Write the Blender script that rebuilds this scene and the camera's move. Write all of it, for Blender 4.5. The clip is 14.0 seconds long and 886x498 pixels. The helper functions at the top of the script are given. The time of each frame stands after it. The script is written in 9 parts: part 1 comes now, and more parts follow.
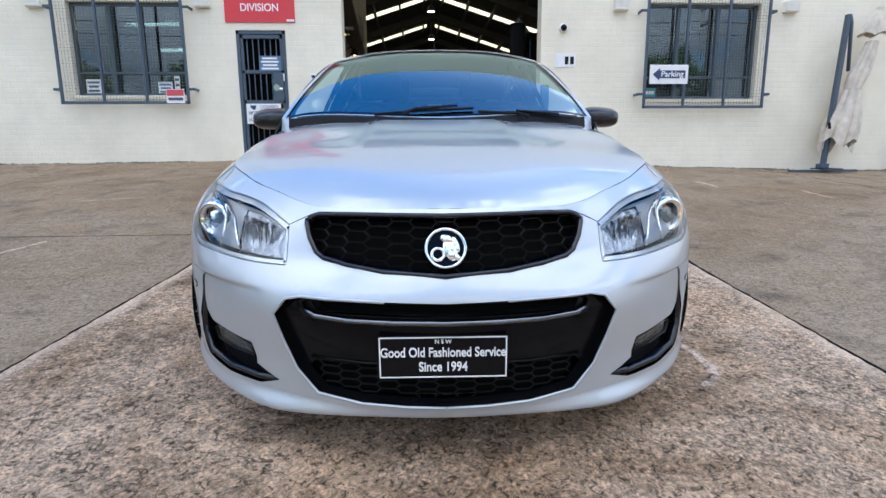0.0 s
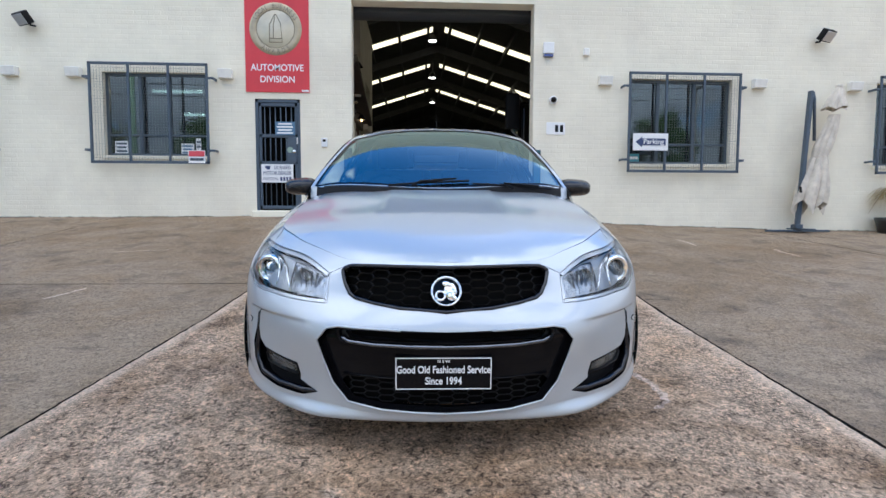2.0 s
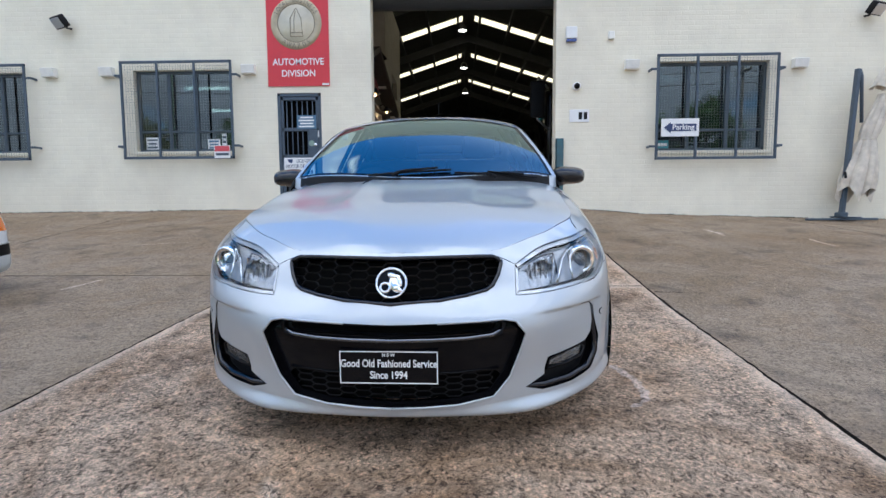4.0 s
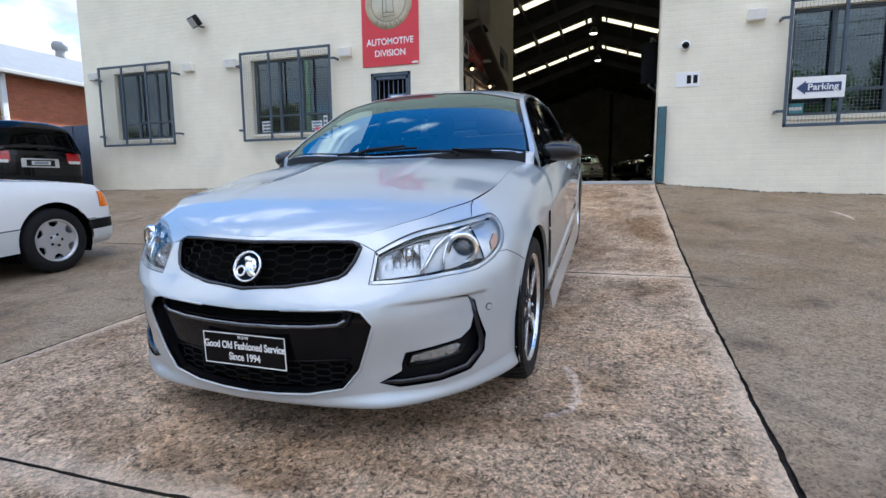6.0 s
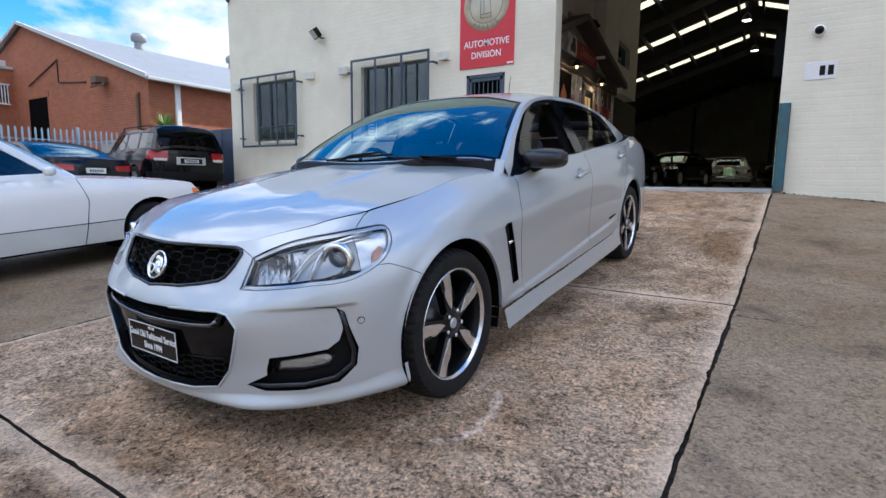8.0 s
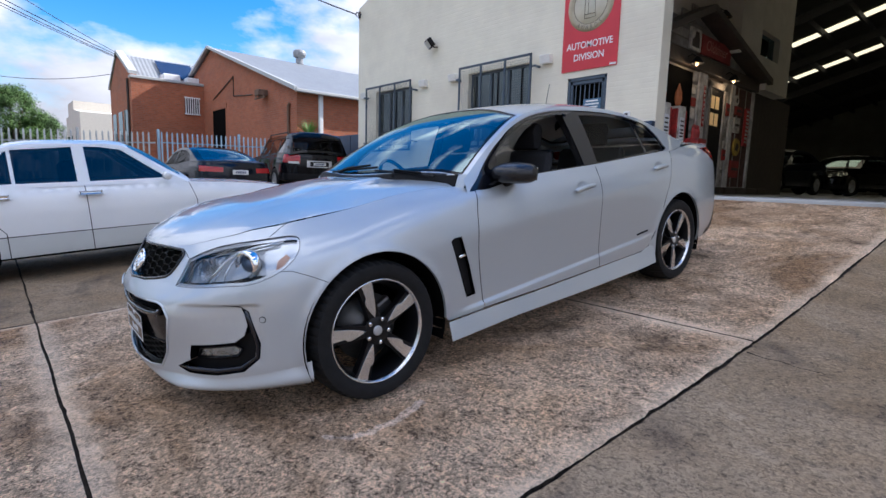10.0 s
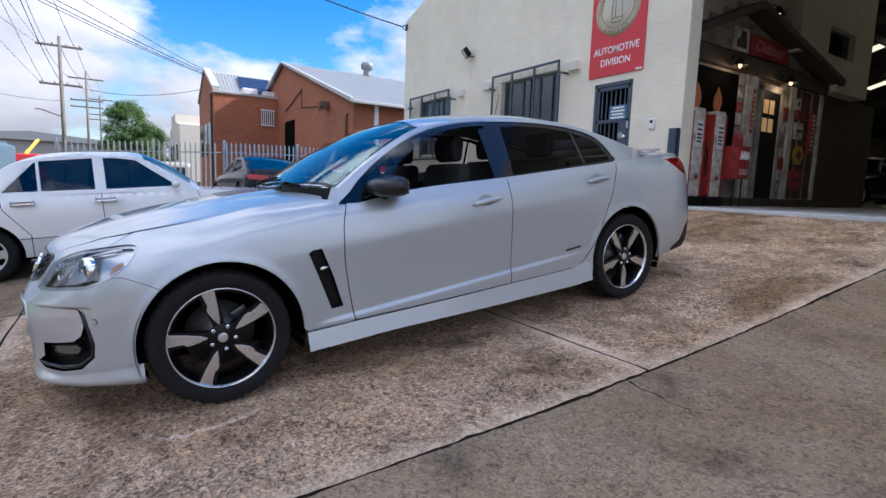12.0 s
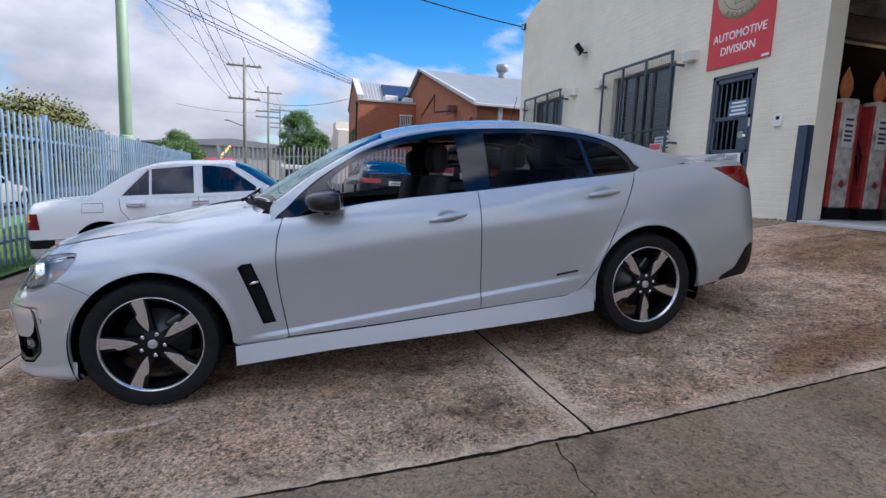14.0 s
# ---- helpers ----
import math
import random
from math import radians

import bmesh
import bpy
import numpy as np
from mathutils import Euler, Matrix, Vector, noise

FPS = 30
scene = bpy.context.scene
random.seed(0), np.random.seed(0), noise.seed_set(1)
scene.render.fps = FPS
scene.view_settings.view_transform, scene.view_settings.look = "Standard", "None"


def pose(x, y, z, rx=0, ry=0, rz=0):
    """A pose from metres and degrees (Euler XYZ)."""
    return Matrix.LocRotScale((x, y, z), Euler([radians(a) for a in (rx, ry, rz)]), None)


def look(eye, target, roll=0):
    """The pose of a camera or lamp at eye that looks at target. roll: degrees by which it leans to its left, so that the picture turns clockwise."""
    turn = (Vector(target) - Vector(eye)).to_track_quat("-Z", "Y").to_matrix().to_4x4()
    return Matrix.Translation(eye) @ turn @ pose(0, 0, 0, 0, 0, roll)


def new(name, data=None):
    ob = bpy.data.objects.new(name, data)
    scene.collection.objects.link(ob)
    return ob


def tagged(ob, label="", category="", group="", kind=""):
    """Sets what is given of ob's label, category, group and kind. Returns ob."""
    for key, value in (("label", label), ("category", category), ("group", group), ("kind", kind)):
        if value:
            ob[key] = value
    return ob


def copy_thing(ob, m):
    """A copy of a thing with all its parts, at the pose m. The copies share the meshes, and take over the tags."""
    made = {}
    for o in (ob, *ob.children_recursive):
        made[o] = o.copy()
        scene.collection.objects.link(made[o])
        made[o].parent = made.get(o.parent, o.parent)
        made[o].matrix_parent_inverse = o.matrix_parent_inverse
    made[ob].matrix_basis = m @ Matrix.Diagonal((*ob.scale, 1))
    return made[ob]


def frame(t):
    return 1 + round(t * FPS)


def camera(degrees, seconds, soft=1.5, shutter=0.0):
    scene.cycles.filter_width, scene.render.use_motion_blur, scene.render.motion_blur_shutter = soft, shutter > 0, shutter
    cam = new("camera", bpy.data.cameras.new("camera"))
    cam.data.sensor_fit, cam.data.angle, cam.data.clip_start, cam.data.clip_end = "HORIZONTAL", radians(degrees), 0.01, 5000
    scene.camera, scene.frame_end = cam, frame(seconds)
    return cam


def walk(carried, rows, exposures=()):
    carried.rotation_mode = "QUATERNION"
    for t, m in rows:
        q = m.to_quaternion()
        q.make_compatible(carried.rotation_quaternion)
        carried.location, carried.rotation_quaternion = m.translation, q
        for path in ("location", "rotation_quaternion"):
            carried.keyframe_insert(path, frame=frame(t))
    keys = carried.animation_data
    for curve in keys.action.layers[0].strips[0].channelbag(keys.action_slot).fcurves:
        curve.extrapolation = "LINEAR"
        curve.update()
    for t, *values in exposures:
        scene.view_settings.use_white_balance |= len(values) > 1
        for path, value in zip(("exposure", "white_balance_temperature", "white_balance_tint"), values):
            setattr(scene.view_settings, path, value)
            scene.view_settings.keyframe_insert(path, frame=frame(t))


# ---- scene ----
cam = camera(81.9, 14.0)
PATH = [
    (0, (0.003, 0.002, 1.101), (0.094, 1.97, 0.757), -0.4),
    (0.5, (-0.026, -0.166, 1.112), (0.069, 1.81, 0.822), -0.3),
    (1, (-0.025, -0.302, 1.117), (0.072, 1.682, 0.887), 0.1),
    (1.5, (-0.028, -0.429, 1.135), (0.07, 1.561, 0.962), 0.3),
    (2, (-0.033, -0.516, 1.148), (0.066, 1.477, 1.014), 0.2),
    (2.5, (-0.006, -0.544, 1.145), (0.091, 1.45, 1.022), -0.1),
    (2.7, (0.009, -0.562, 1.144), (0.102, 1.432, 1.019), -0.1),
    (4.8, (0.722, -0.38, 1.131), (0.49, 1.596, 0.927), -0.4),
    (5, (0.845, -0.371, 1.13), (0.565, 1.597, 0.915), -0.3),
    (5.5, (1.084, -0.279, 1.131), (0.715, 1.672, 0.887), 0.1),
    (6, (1.313, -0.148, 1.154), (0.726, 1.747, 0.899), -0.5),
    (6.5, (1.581, -0.055, 1.174), (0.752, 1.747, 0.923), -0.1),
    (7, (1.79, 0.057, 1.173), (0.891, 1.826, 0.92), 1.1),
    (7.5, (1.961, 0.207, 1.188), (1.004, 1.944, 0.93), 1.0),
    (8, (2.15, 0.308, 1.199), (1.086, 1.982, 0.942), 0.7),
    (8.2, (2.246, 0.344, 1.195), (1.136, 1.988, 0.94), 0.7),
    (10.3, (3.053, 1.001, 1.292), (1.55, 2.293, 1.028), 1.9),
    (10.5, (3.122, 1.092, 1.292), (1.612, 2.377, 1.028), 2.1),
    (11, (3.287, 1.325, 1.322), (1.743, 2.569, 1.061), 2.4),
    (11.5, (3.503, 1.557, 1.354), (1.892, 2.716, 1.106), 2.1),
    (12, (3.626, 1.785, 1.354), (1.957, 2.859, 1.11), 2.0),
    (12.5, (3.68, 2.065, 1.384), (1.934, 3.008, 1.136), 1.9),
    (13, (3.786, 2.354, 1.421), (1.984, 3.185, 1.17), 1.7),
    (13.5, (3.853, 2.622, 1.444), (1.984, 3.286, 1.187), 2.2),
    (14, (3.851, 2.912, 1.472), (1.948, 3.467, 1.21), 2.4),
]
walk(cam, [(t, look(eye, target, roll)) for t, eye, target, roll in PATH],
     [(0, 1.48, 6150, 10), (3, 1.29, 6150, 10), (5.5, 1.28, 6150, 10), (8, 1.11, 6140, 12), (10.5, 0.90, 6120, 15), (12, 0.86, 6110, 15), (14, 0.65, 6110, 15)])
# ---------- lie of the land ----------
def ground_z(x, y):
    """Height of the ground: a drive that climbs from the street to the workshop."""
    z = np.interp(y, [-300, -14, -6, -3, -1, 1.41, 3.5, 4.15, 5.11, 7, 9.2, 10, 300], [-.40, -.32, -.24, -.13, -.008, .176, .338, .408, .521, .785, 1.10, 1.17, 1.17])
    side = np.interp(x, [-14, -10, -4, -1.3, 2.1, 3.8, 7.3, 12], [-.08, -.05, -.01, .04, .02, -.13, -.24, -.28])
    return z + side * np.clip((y - 4.6) / 4.4, 0, 1) ** 1.2 * (1 if y < 9.3 else 0 if abs(x) < 9 else 1)
# ---------- daylight ----------
SUN_UP, SUN_TURN = 40.0, 14.0        # the sun stands behind the workshop
sky_world = bpy.data.worlds.new("sky")
scene.world = sky_world
sky_world.use_nodes = True
wn, wl = sky_world.node_tree.nodes, sky_world.node_tree.links
wn.clear()
sky_out, sky_bg, sky_tex = wn.new("ShaderNodeOutputWorld"), wn.new("ShaderNodeBackground"), wn.new("ShaderNodeTexSky")
sky_tex.sky_type, sky_tex.sun_disc = "NISHITA", False
sky_tex.sun_elevation, sky_tex.sun_rotation = radians(SUN_UP), radians(SUN_TURN)
sky_tex.air_density, sky_tex.dust_density, sky_tex.ozone_density = 1.0, .3, 3.0
# broken cumulus over the whole dome
w_co, w_map = wn.new("ShaderNodeTexCoord"), wn.new("ShaderNodeMapping")
w_map.inputs["Scale"].default_value = (1.0, 1.0, 2.2)
w_map.inputs["Location"].default_value = (.35, .1, .2)
w_n1, w_n2 = wn.new("ShaderNodeTexNoise"), wn.new("ShaderNodeTexNoise")
w_n1.inputs["Scale"].default_value, w_n1.inputs["Detail"].default_value, w_n1.inputs["Roughness"].default_value = 2.6, 9.0, .55
w_n2.inputs["Scale"].default_value, w_n2.inputs["Detail"].default_value = 5.0, 6.0
w_ramp, w_shade = wn.new("ShaderNodeValToRGB"), wn.new("ShaderNodeValToRGB")
w_ramp.color_ramp.elements[0].position, w_ramp.color_ramp.elements[1].position = .43, .53
w_shade.color_ramp.elements[0].position, w_shade.color_ramp.elements[1].position = .30, .62
w_shade.color_ramp.elements[0].color, w_shade.color_ramp.elements[1].color = (4.5, 4.9, 5.7, 1), (8.5, 8.75, 9.4, 1)
w_mix = wn.new("ShaderNodeMix")
w_mix.data_type = "RGBA"
wl.new(w_co.outputs["Generated"], w_map.inputs["Vector"])
wl.new(w_map.outputs["Vector"], w_n1.inputs["Vector"])
wl.new(w_map.outputs["Vector"], w_n2.inputs["Vector"])
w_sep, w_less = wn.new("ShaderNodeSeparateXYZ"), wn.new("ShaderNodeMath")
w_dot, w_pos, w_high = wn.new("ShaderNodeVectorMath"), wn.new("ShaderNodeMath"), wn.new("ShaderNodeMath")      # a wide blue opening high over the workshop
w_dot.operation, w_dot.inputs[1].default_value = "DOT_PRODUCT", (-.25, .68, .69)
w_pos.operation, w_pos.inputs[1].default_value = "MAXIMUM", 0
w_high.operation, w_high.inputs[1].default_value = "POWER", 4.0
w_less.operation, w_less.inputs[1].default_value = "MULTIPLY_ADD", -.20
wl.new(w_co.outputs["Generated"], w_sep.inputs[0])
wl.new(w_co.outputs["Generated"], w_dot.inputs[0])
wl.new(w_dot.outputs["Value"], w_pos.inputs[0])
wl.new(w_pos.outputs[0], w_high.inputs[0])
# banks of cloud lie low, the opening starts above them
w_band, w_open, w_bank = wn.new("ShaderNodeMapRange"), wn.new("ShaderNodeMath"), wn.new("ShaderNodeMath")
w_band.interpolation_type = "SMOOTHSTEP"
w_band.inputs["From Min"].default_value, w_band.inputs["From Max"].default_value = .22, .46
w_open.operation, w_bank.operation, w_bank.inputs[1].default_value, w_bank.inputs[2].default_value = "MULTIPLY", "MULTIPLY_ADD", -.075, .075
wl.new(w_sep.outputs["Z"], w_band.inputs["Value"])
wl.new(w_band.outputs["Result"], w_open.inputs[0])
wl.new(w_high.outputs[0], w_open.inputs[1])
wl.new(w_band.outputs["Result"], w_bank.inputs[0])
# a lower gap in the bank, over the brick houses
w_dot2, w_pos2, w_low, w_gap = wn.new("ShaderNodeVectorMath"), wn.new("ShaderNodeMath"), wn.new("ShaderNodeMath"), wn.new("ShaderNodeMath")
w_dot2.operation, w_dot2.inputs[1].default_value = "DOT_PRODUCT", (-.935, .15, .32)
w_pos2.operation, w_pos2.inputs[1].default_value = "MAXIMUM", 0
w_low.operation, w_low.inputs[1].default_value = "POWER", 50.0
w_gap.operation, w_gap.inputs[1].default_value = "MULTIPLY_ADD", -.17
wl.new(w_co.outputs["Generated"], w_dot2.inputs[0])
wl.new(w_dot2.outputs["Value"], w_pos2.inputs[0])
wl.new(w_pos2.outputs[0], w_low.inputs[0])
wl.new(w_low.outputs[0], w_gap.inputs[0])
w_sum = wn.new("ShaderNodeMath")
w_sum.operation = "ADD"
wl.new(w_bank.outputs[0], w_sum.inputs[0])
wl.new(w_n1.outputs["Fac"], w_sum.inputs[1])
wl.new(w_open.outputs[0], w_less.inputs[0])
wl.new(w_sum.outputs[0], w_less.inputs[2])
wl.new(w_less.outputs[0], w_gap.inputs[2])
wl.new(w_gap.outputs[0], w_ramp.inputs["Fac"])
w_sat = wn.new("ShaderNodeHueSaturation")
w_sat.inputs["Saturation"].default_value = 1.45
wl.new(sky_tex.outputs["Color"], w_sat.inputs["Color"])
wl.new(w_n2.outputs["Fac"], w_shade.inputs["Fac"])
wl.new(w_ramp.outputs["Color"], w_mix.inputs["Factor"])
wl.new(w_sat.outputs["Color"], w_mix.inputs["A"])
w_lift, w_cloud = wn.new("ShaderNodeMath"), wn.new("ShaderNodeVectorMath")      # clouds low in the haze are duller
w_lift.operation, w_lift.inputs[1].default_value, w_lift.inputs[2].default_value = "MULTIPLY_ADD", 1.1, .345
w_cloud.operation = "SCALE"
wl.new(w_sep.outputs["Z"], w_lift.inputs[0])
wl.new(w_shade.outputs["Color"], w_cloud.inputs[0])
wl.new(w_lift.outputs[0], w_cloud.inputs["Scale"])
wl.new(w_cloud.outputs["Vector"], w_mix.inputs["B"])
wl.new(w_mix.outputs["Result"], sky_bg.inputs["Color"])
wl.new(sky_bg.outputs["Background"], sky_out.inputs["Surface"])
sky_bg.inputs["Strength"].default_value = .12
sun_data = bpy.data.lights.new("sun", "SUN")
sun_data.energy, sun_data.angle, sun_data.color = 4.5, radians(.6), (1, .95, .87)
sun = new("sun", sun_data)
_e, _a = radians(SUN_UP), radians(SUN_TURN)
sun.matrix_world = look((60 * math.sin(_a) * math.cos(_e), 60 * math.cos(_a) * math.cos(_e), 60 * math.sin(_e)), (0, 0, 0))
# ---------- materials ----------
def mat(name, color, rough=.6, metal=0.0, coat=0.0, var=0.0, scale=8.0, bump=0.0, bump_scale=60.0, stain=None, stain_scale=1.2, stain_amount=.5, spec=.5, per_piece=0.0, transmission=0.0, emit=None, emit_strength=0.0, alpha=None):
    """A surface with grain (var, bump), larger stains, and a shift from piece to piece."""
    m = bpy.data.materials.new(name)
    m.use_nodes = True
    n, l = m.node_tree.nodes, m.node_tree.links
    b = n["Principled BSDF"]
    b.inputs["Base Color"].default_value = (*color, 1)
    b.inputs["Roughness"].default_value, b.inputs["Metallic"].default_value = rough, metal
    b.inputs["Coat Weight"].default_value, b.inputs["Coat Roughness"].default_value = coat, .03
    b.inputs["Specular IOR Level"].default_value = spec
    b.inputs["Transmission Weight"].default_value = transmission
    if emit:
        b.inputs["Emission Color"].default_value, b.inputs["Emission Strength"].default_value = (*emit, 1), emit_strength
    co = n.new("ShaderNodeTexCoord")
    last = None
    if var:
        t, r = n.new("ShaderNodeTexNoise"), n.new("ShaderNodeMapRange")
        t.inputs["Scale"].default_value, t.inputs["Detail"].default_value, t.inputs["Roughness"].default_value = scale, 8, .6
        l.new(co.outputs["Object"], t.inputs["Vector"])
        r.inputs["From Min"].default_value, r.inputs["From Max"].default_value = .3, .7
        r.inputs["To Min"].default_value, r.inputs["To Max"].default_value = 1 - var, 1 + var
        l.new(t.outputs["Fac"], r.inputs["Value"])
        x = n.new("ShaderNodeVectorMath")
        x.operation = "SCALE"
        x.inputs[0].default_value = color
        l.new(r.outputs["Result"], x.inputs["Scale"])
        last = x.outputs["Vector"]
    if stain:
        t, r, x = n.new("ShaderNodeTexNoise"), n.new("ShaderNodeMapRange"), n.new("ShaderNodeMix")
        x.data_type = "RGBA"
        t.inputs["Scale"].default_value, t.inputs["Detail"].default_value = stain_scale, 6
        l.new(co.outputs["Object"], t.inputs["Vector"])
        r.inputs["From Min"].default_value, r.inputs["From Max"].default_value, r.inputs["To Max"].default_value = .45, .68, stain_amount
        l.new(t.outputs["Fac"], r.inputs["Value"])
        l.new(r.outputs["Result"], x.inputs["Factor"])
        x.inputs["A"].default_value, x.inputs["B"].default_value = (*color, 1), (*stain, 1)
        if last:
            l.new(last, x.inputs["A"])
        last = x.outputs["Result"]
    if per_piece:
        o, r, x = n.new("ShaderNodeObjectInfo"), n.new("ShaderNodeMapRange"), n.new("ShaderNodeVectorMath")
        x.operation = "SCALE"
        x.inputs[0].default_value = color
        r.inputs["To Min"].default_value, r.inputs["To Max"].default_value = 1 - per_piece, 1 + per_piece
        l.new(o.outputs["Random"], r.inputs["Value"])
        l.new(r.outputs["Result"], x.inputs["Scale"])
        if last:
            l.new(last, x.inputs[0])
        last = x.outputs["Vector"]
    if last:
        l.new(last, b.inputs["Base Color"])
    if bump:
        t, p = n.new("ShaderNodeTexNoise"), n.new("ShaderNodeBump")
        t.inputs["Scale"].default_value, t.inputs["Detail"].default_value = bump_scale, 6
        l.new(co.outputs["Object"], t.inputs["Vector"])
        l.new(t.outputs["Fac"], p.inputs["Height"])
        p.inputs["Strength"].default_value, p.inputs["Distance"].default_value = bump, .02
        l.new(p.outputs["Normal"], b.inputs["Normal"])
    return m


def glass(name, tint, gloss=1.5, rough=0.0, sheen=(1, 1, 1)):
    """Tinted pane: what is behind shows through the tint, Fresnel gives the reflection."""
    m = bpy.data.materials.new(name)
    m.use_nodes = True
    n, l = m.node_tree.nodes, m.node_tree.links
    n.clear()
    o, x, t, g, f = (n.new("ShaderNode" + k) for k in ("OutputMaterial", "MixShader", "BsdfTransparent", "BsdfGlossy", "Fresnel"))
    t.inputs["Color"].default_value = (*tint, 1)
    g.inputs["Roughness"].default_value, g.inputs["Color"].default_value = rough, (*sheen, 1)
    f.inputs["IOR"].default_value = gloss
    l.new(f.outputs["Fac"], x.inputs["Fac"])
    l.new(t.outputs["BSDF"], x.inputs[1])
    l.new(g.outputs["BSDF"], x.inputs[2])
    l.new(x.outputs["Shader"], o.inputs["Surface"])
    return m


M_PAINT = mat("silver metallic paint", (.470, .510, .540), .40, .48, 1.0, var=.03, scale=900)
M_PAINT.node_tree.nodes["Principled BSDF"].inputs["Coat IOR"].default_value = 1.6
M_BLACK_GLOSS = mat("gloss black plastic", (.004, .004, .005), .12, spec=.16)
M_PIANO = mat("polished black plastic", (.005, .006, .010), .05, spec=.5)
M_BLACK = mat("matt black plastic", (.008, .008, .009), .55, spec=.18, bump=.1, bump_scale=400, var=.15)
M_GRILLE = mat("black grille plastic", (.003, .003, .0034), .38, spec=.14)
# near black that stands in for shade in gaps, recesses and openings
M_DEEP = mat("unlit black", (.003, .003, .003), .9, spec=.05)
M_RUBBER = mat("tyre rubber", (.013, .013, .0135), .7, spec=.2, var=.2, scale=30, bump=.15, bump_scale=200)
M_CHROME = mat("chrome", (.82, .83, .84), .08, 1.0)
M_ALLOY = mat("machined alloy", (.72, .73, .75), .27, 1.0, var=.05, scale=200)
M_ALLOY_PAINT = mat("silver painted alloy", (.55, .56, .57), .35, .6, .5)
M_RIM_BLACK = mat("black painted alloy", (.005, .005, .006), .3, 0, 0, spec=.25)
M_STEEL = mat("brake steel", (.12, .115, .11), .45, .8, var=.15, scale=20)
M_LAMP_GLASS = glass("clear lamp cover", (.93, .95, .96), 1.38)
M_SCREEN = glass("windscreen glass", (.44, .56, .58), 2.6, 0.0, (.74, .98, 1.0))
M_DARK_GLASS = glass("dark tinted glass", (.46, .45, .44), 1.25, 0.0, (.45, .45, .45))
M_RED_BRIGHT = mat("bright red lamp lens", (.42, .010, .012), .12, 0, .5)
M_RED_LENS = mat("red lamp lens", (.17, .003, .003), .12, 0, .15, spec=.35)
M_ORANGE_LENS = mat("orange lamp lens", (.85, .20, .02), .12, 0, 1.0)
M_CLOTH = mat("charcoal seat cloth", (.022, .022, .025), .9, var=.2, scale=60, bump=.2)
M_CREAM = mat("light grey trim", (.42, .40, .37), .8, var=.1)
M_WHITE_CAR = mat("white car paint", (.80, .81, .80), .25, 0, .8, var=.03, scale=2)
M_WHITE_CLAD = mat("pale grey lower cladding", (.58, .60, .58), .35, 0, .3, var=.04, scale=3)
M_BLACK_CAR = mat("black car paint", (.003, .003, .004), .06, spec=.3)
M_NAVY_CAR = mat("dark blue black car paint", (.005, .007, .014), .12, spec=.4)
M_WALL = mat("cream painted brick", (.83, .775, .625), .72, var=.04, scale=3, stain=(.58, .52, .42), stain_scale=.8, stain_amount=.28, bump=.12, bump_scale=35)
M_BRICK = mat("red brick", (.47, .140, .062), .85, var=.12, scale=6, stain=(.24, .085, .05), stain_scale=.5, stain_amount=.4)


def coursed(m, width, height, joint, depth, along="X", tone=None):
    """Brick courses: a relief of joints, and a paler joint where the bricks are bare."""
    n, l = m.node_tree.nodes, m.node_tree.links
    b = n["Principled BSDF"]
    co, sep, com, br, bp = n.new("ShaderNodeTexCoord"), n.new("ShaderNodeSeparateXYZ"), n.new("ShaderNodeCombineXYZ"), n.new("ShaderNodeTexBrick"), n.new("ShaderNodeBump")
    add = n.new("ShaderNodeMath")
    add.operation = "ADD"
    l.new(co.outputs["Object"], sep.inputs[0])
    l.new(sep.outputs["X"], add.inputs[0])
    l.new(sep.outputs["Y"], add.inputs[1])
    l.new(add.outputs[0], com.inputs["X"])
    l.new(sep.outputs["Z"], com.inputs["Y"])
    l.new(com.outputs[0], br.inputs["Vector"])
    br.inputs["Scale"].default_value, br.inputs["Brick Width"].default_value, br.inputs["Row Height"].default_value = 1.0, width, height
    br.inputs["Mortar Size"].default_value, br.inputs["Mortar Smooth"].default_value = joint, .4
    br.inputs["Color1"].default_value, br.inputs["Color2"].default_value, br.inputs["Mortar"].default_value = (1, 1, 1, 1), (.72, .72, .72, 1), (0, 0, 0, 1)
    soft = n.new("ShaderNodeTexNoise")
    soft.inputs["Scale"].default_value = 30
    l.new(co.outputs["Object"], soft.inputs["Vector"])
    mx = n.new("ShaderNodeMath")
    mx.operation = "MULTIPLY_ADD"
    mx.inputs[1].default_value = .35
    l.new(soft.outputs["Fac"], mx.inputs[0])
    l.new(br.outputs["Color"], mx.inputs[2])
    l.new(mx.outputs[0], bp.inputs["Height"])
    bp.inputs["Strength"].default_value, bp.inputs["Distance"].default_value = depth, .01
    l.new(bp.outputs["Normal"], b.inputs["Normal"])
    if tone:
        src = b.inputs["Base Color"].links[0].from_socket
        mul, mix = n.new("ShaderNodeMix"), n.new("ShaderNodeMix")
        mul.data_type = mix.data_type = "RGBA"
        mul.blend_type, mul.inputs["Factor"].default_value = "MULTIPLY", .8
        l.new(src, mul.inputs["A"])
        l.new(br.outputs["Color"], mul.inputs["B"])
        l.new(br.outputs["Fac"], mix.inputs["Factor"])
        l.new(mul.outputs["Result"], mix.inputs["A"])
        mix.inputs["B"].default_value = (*tone, 1)
        l.new(mix.outputs["Result"], b.inputs["Base Color"])


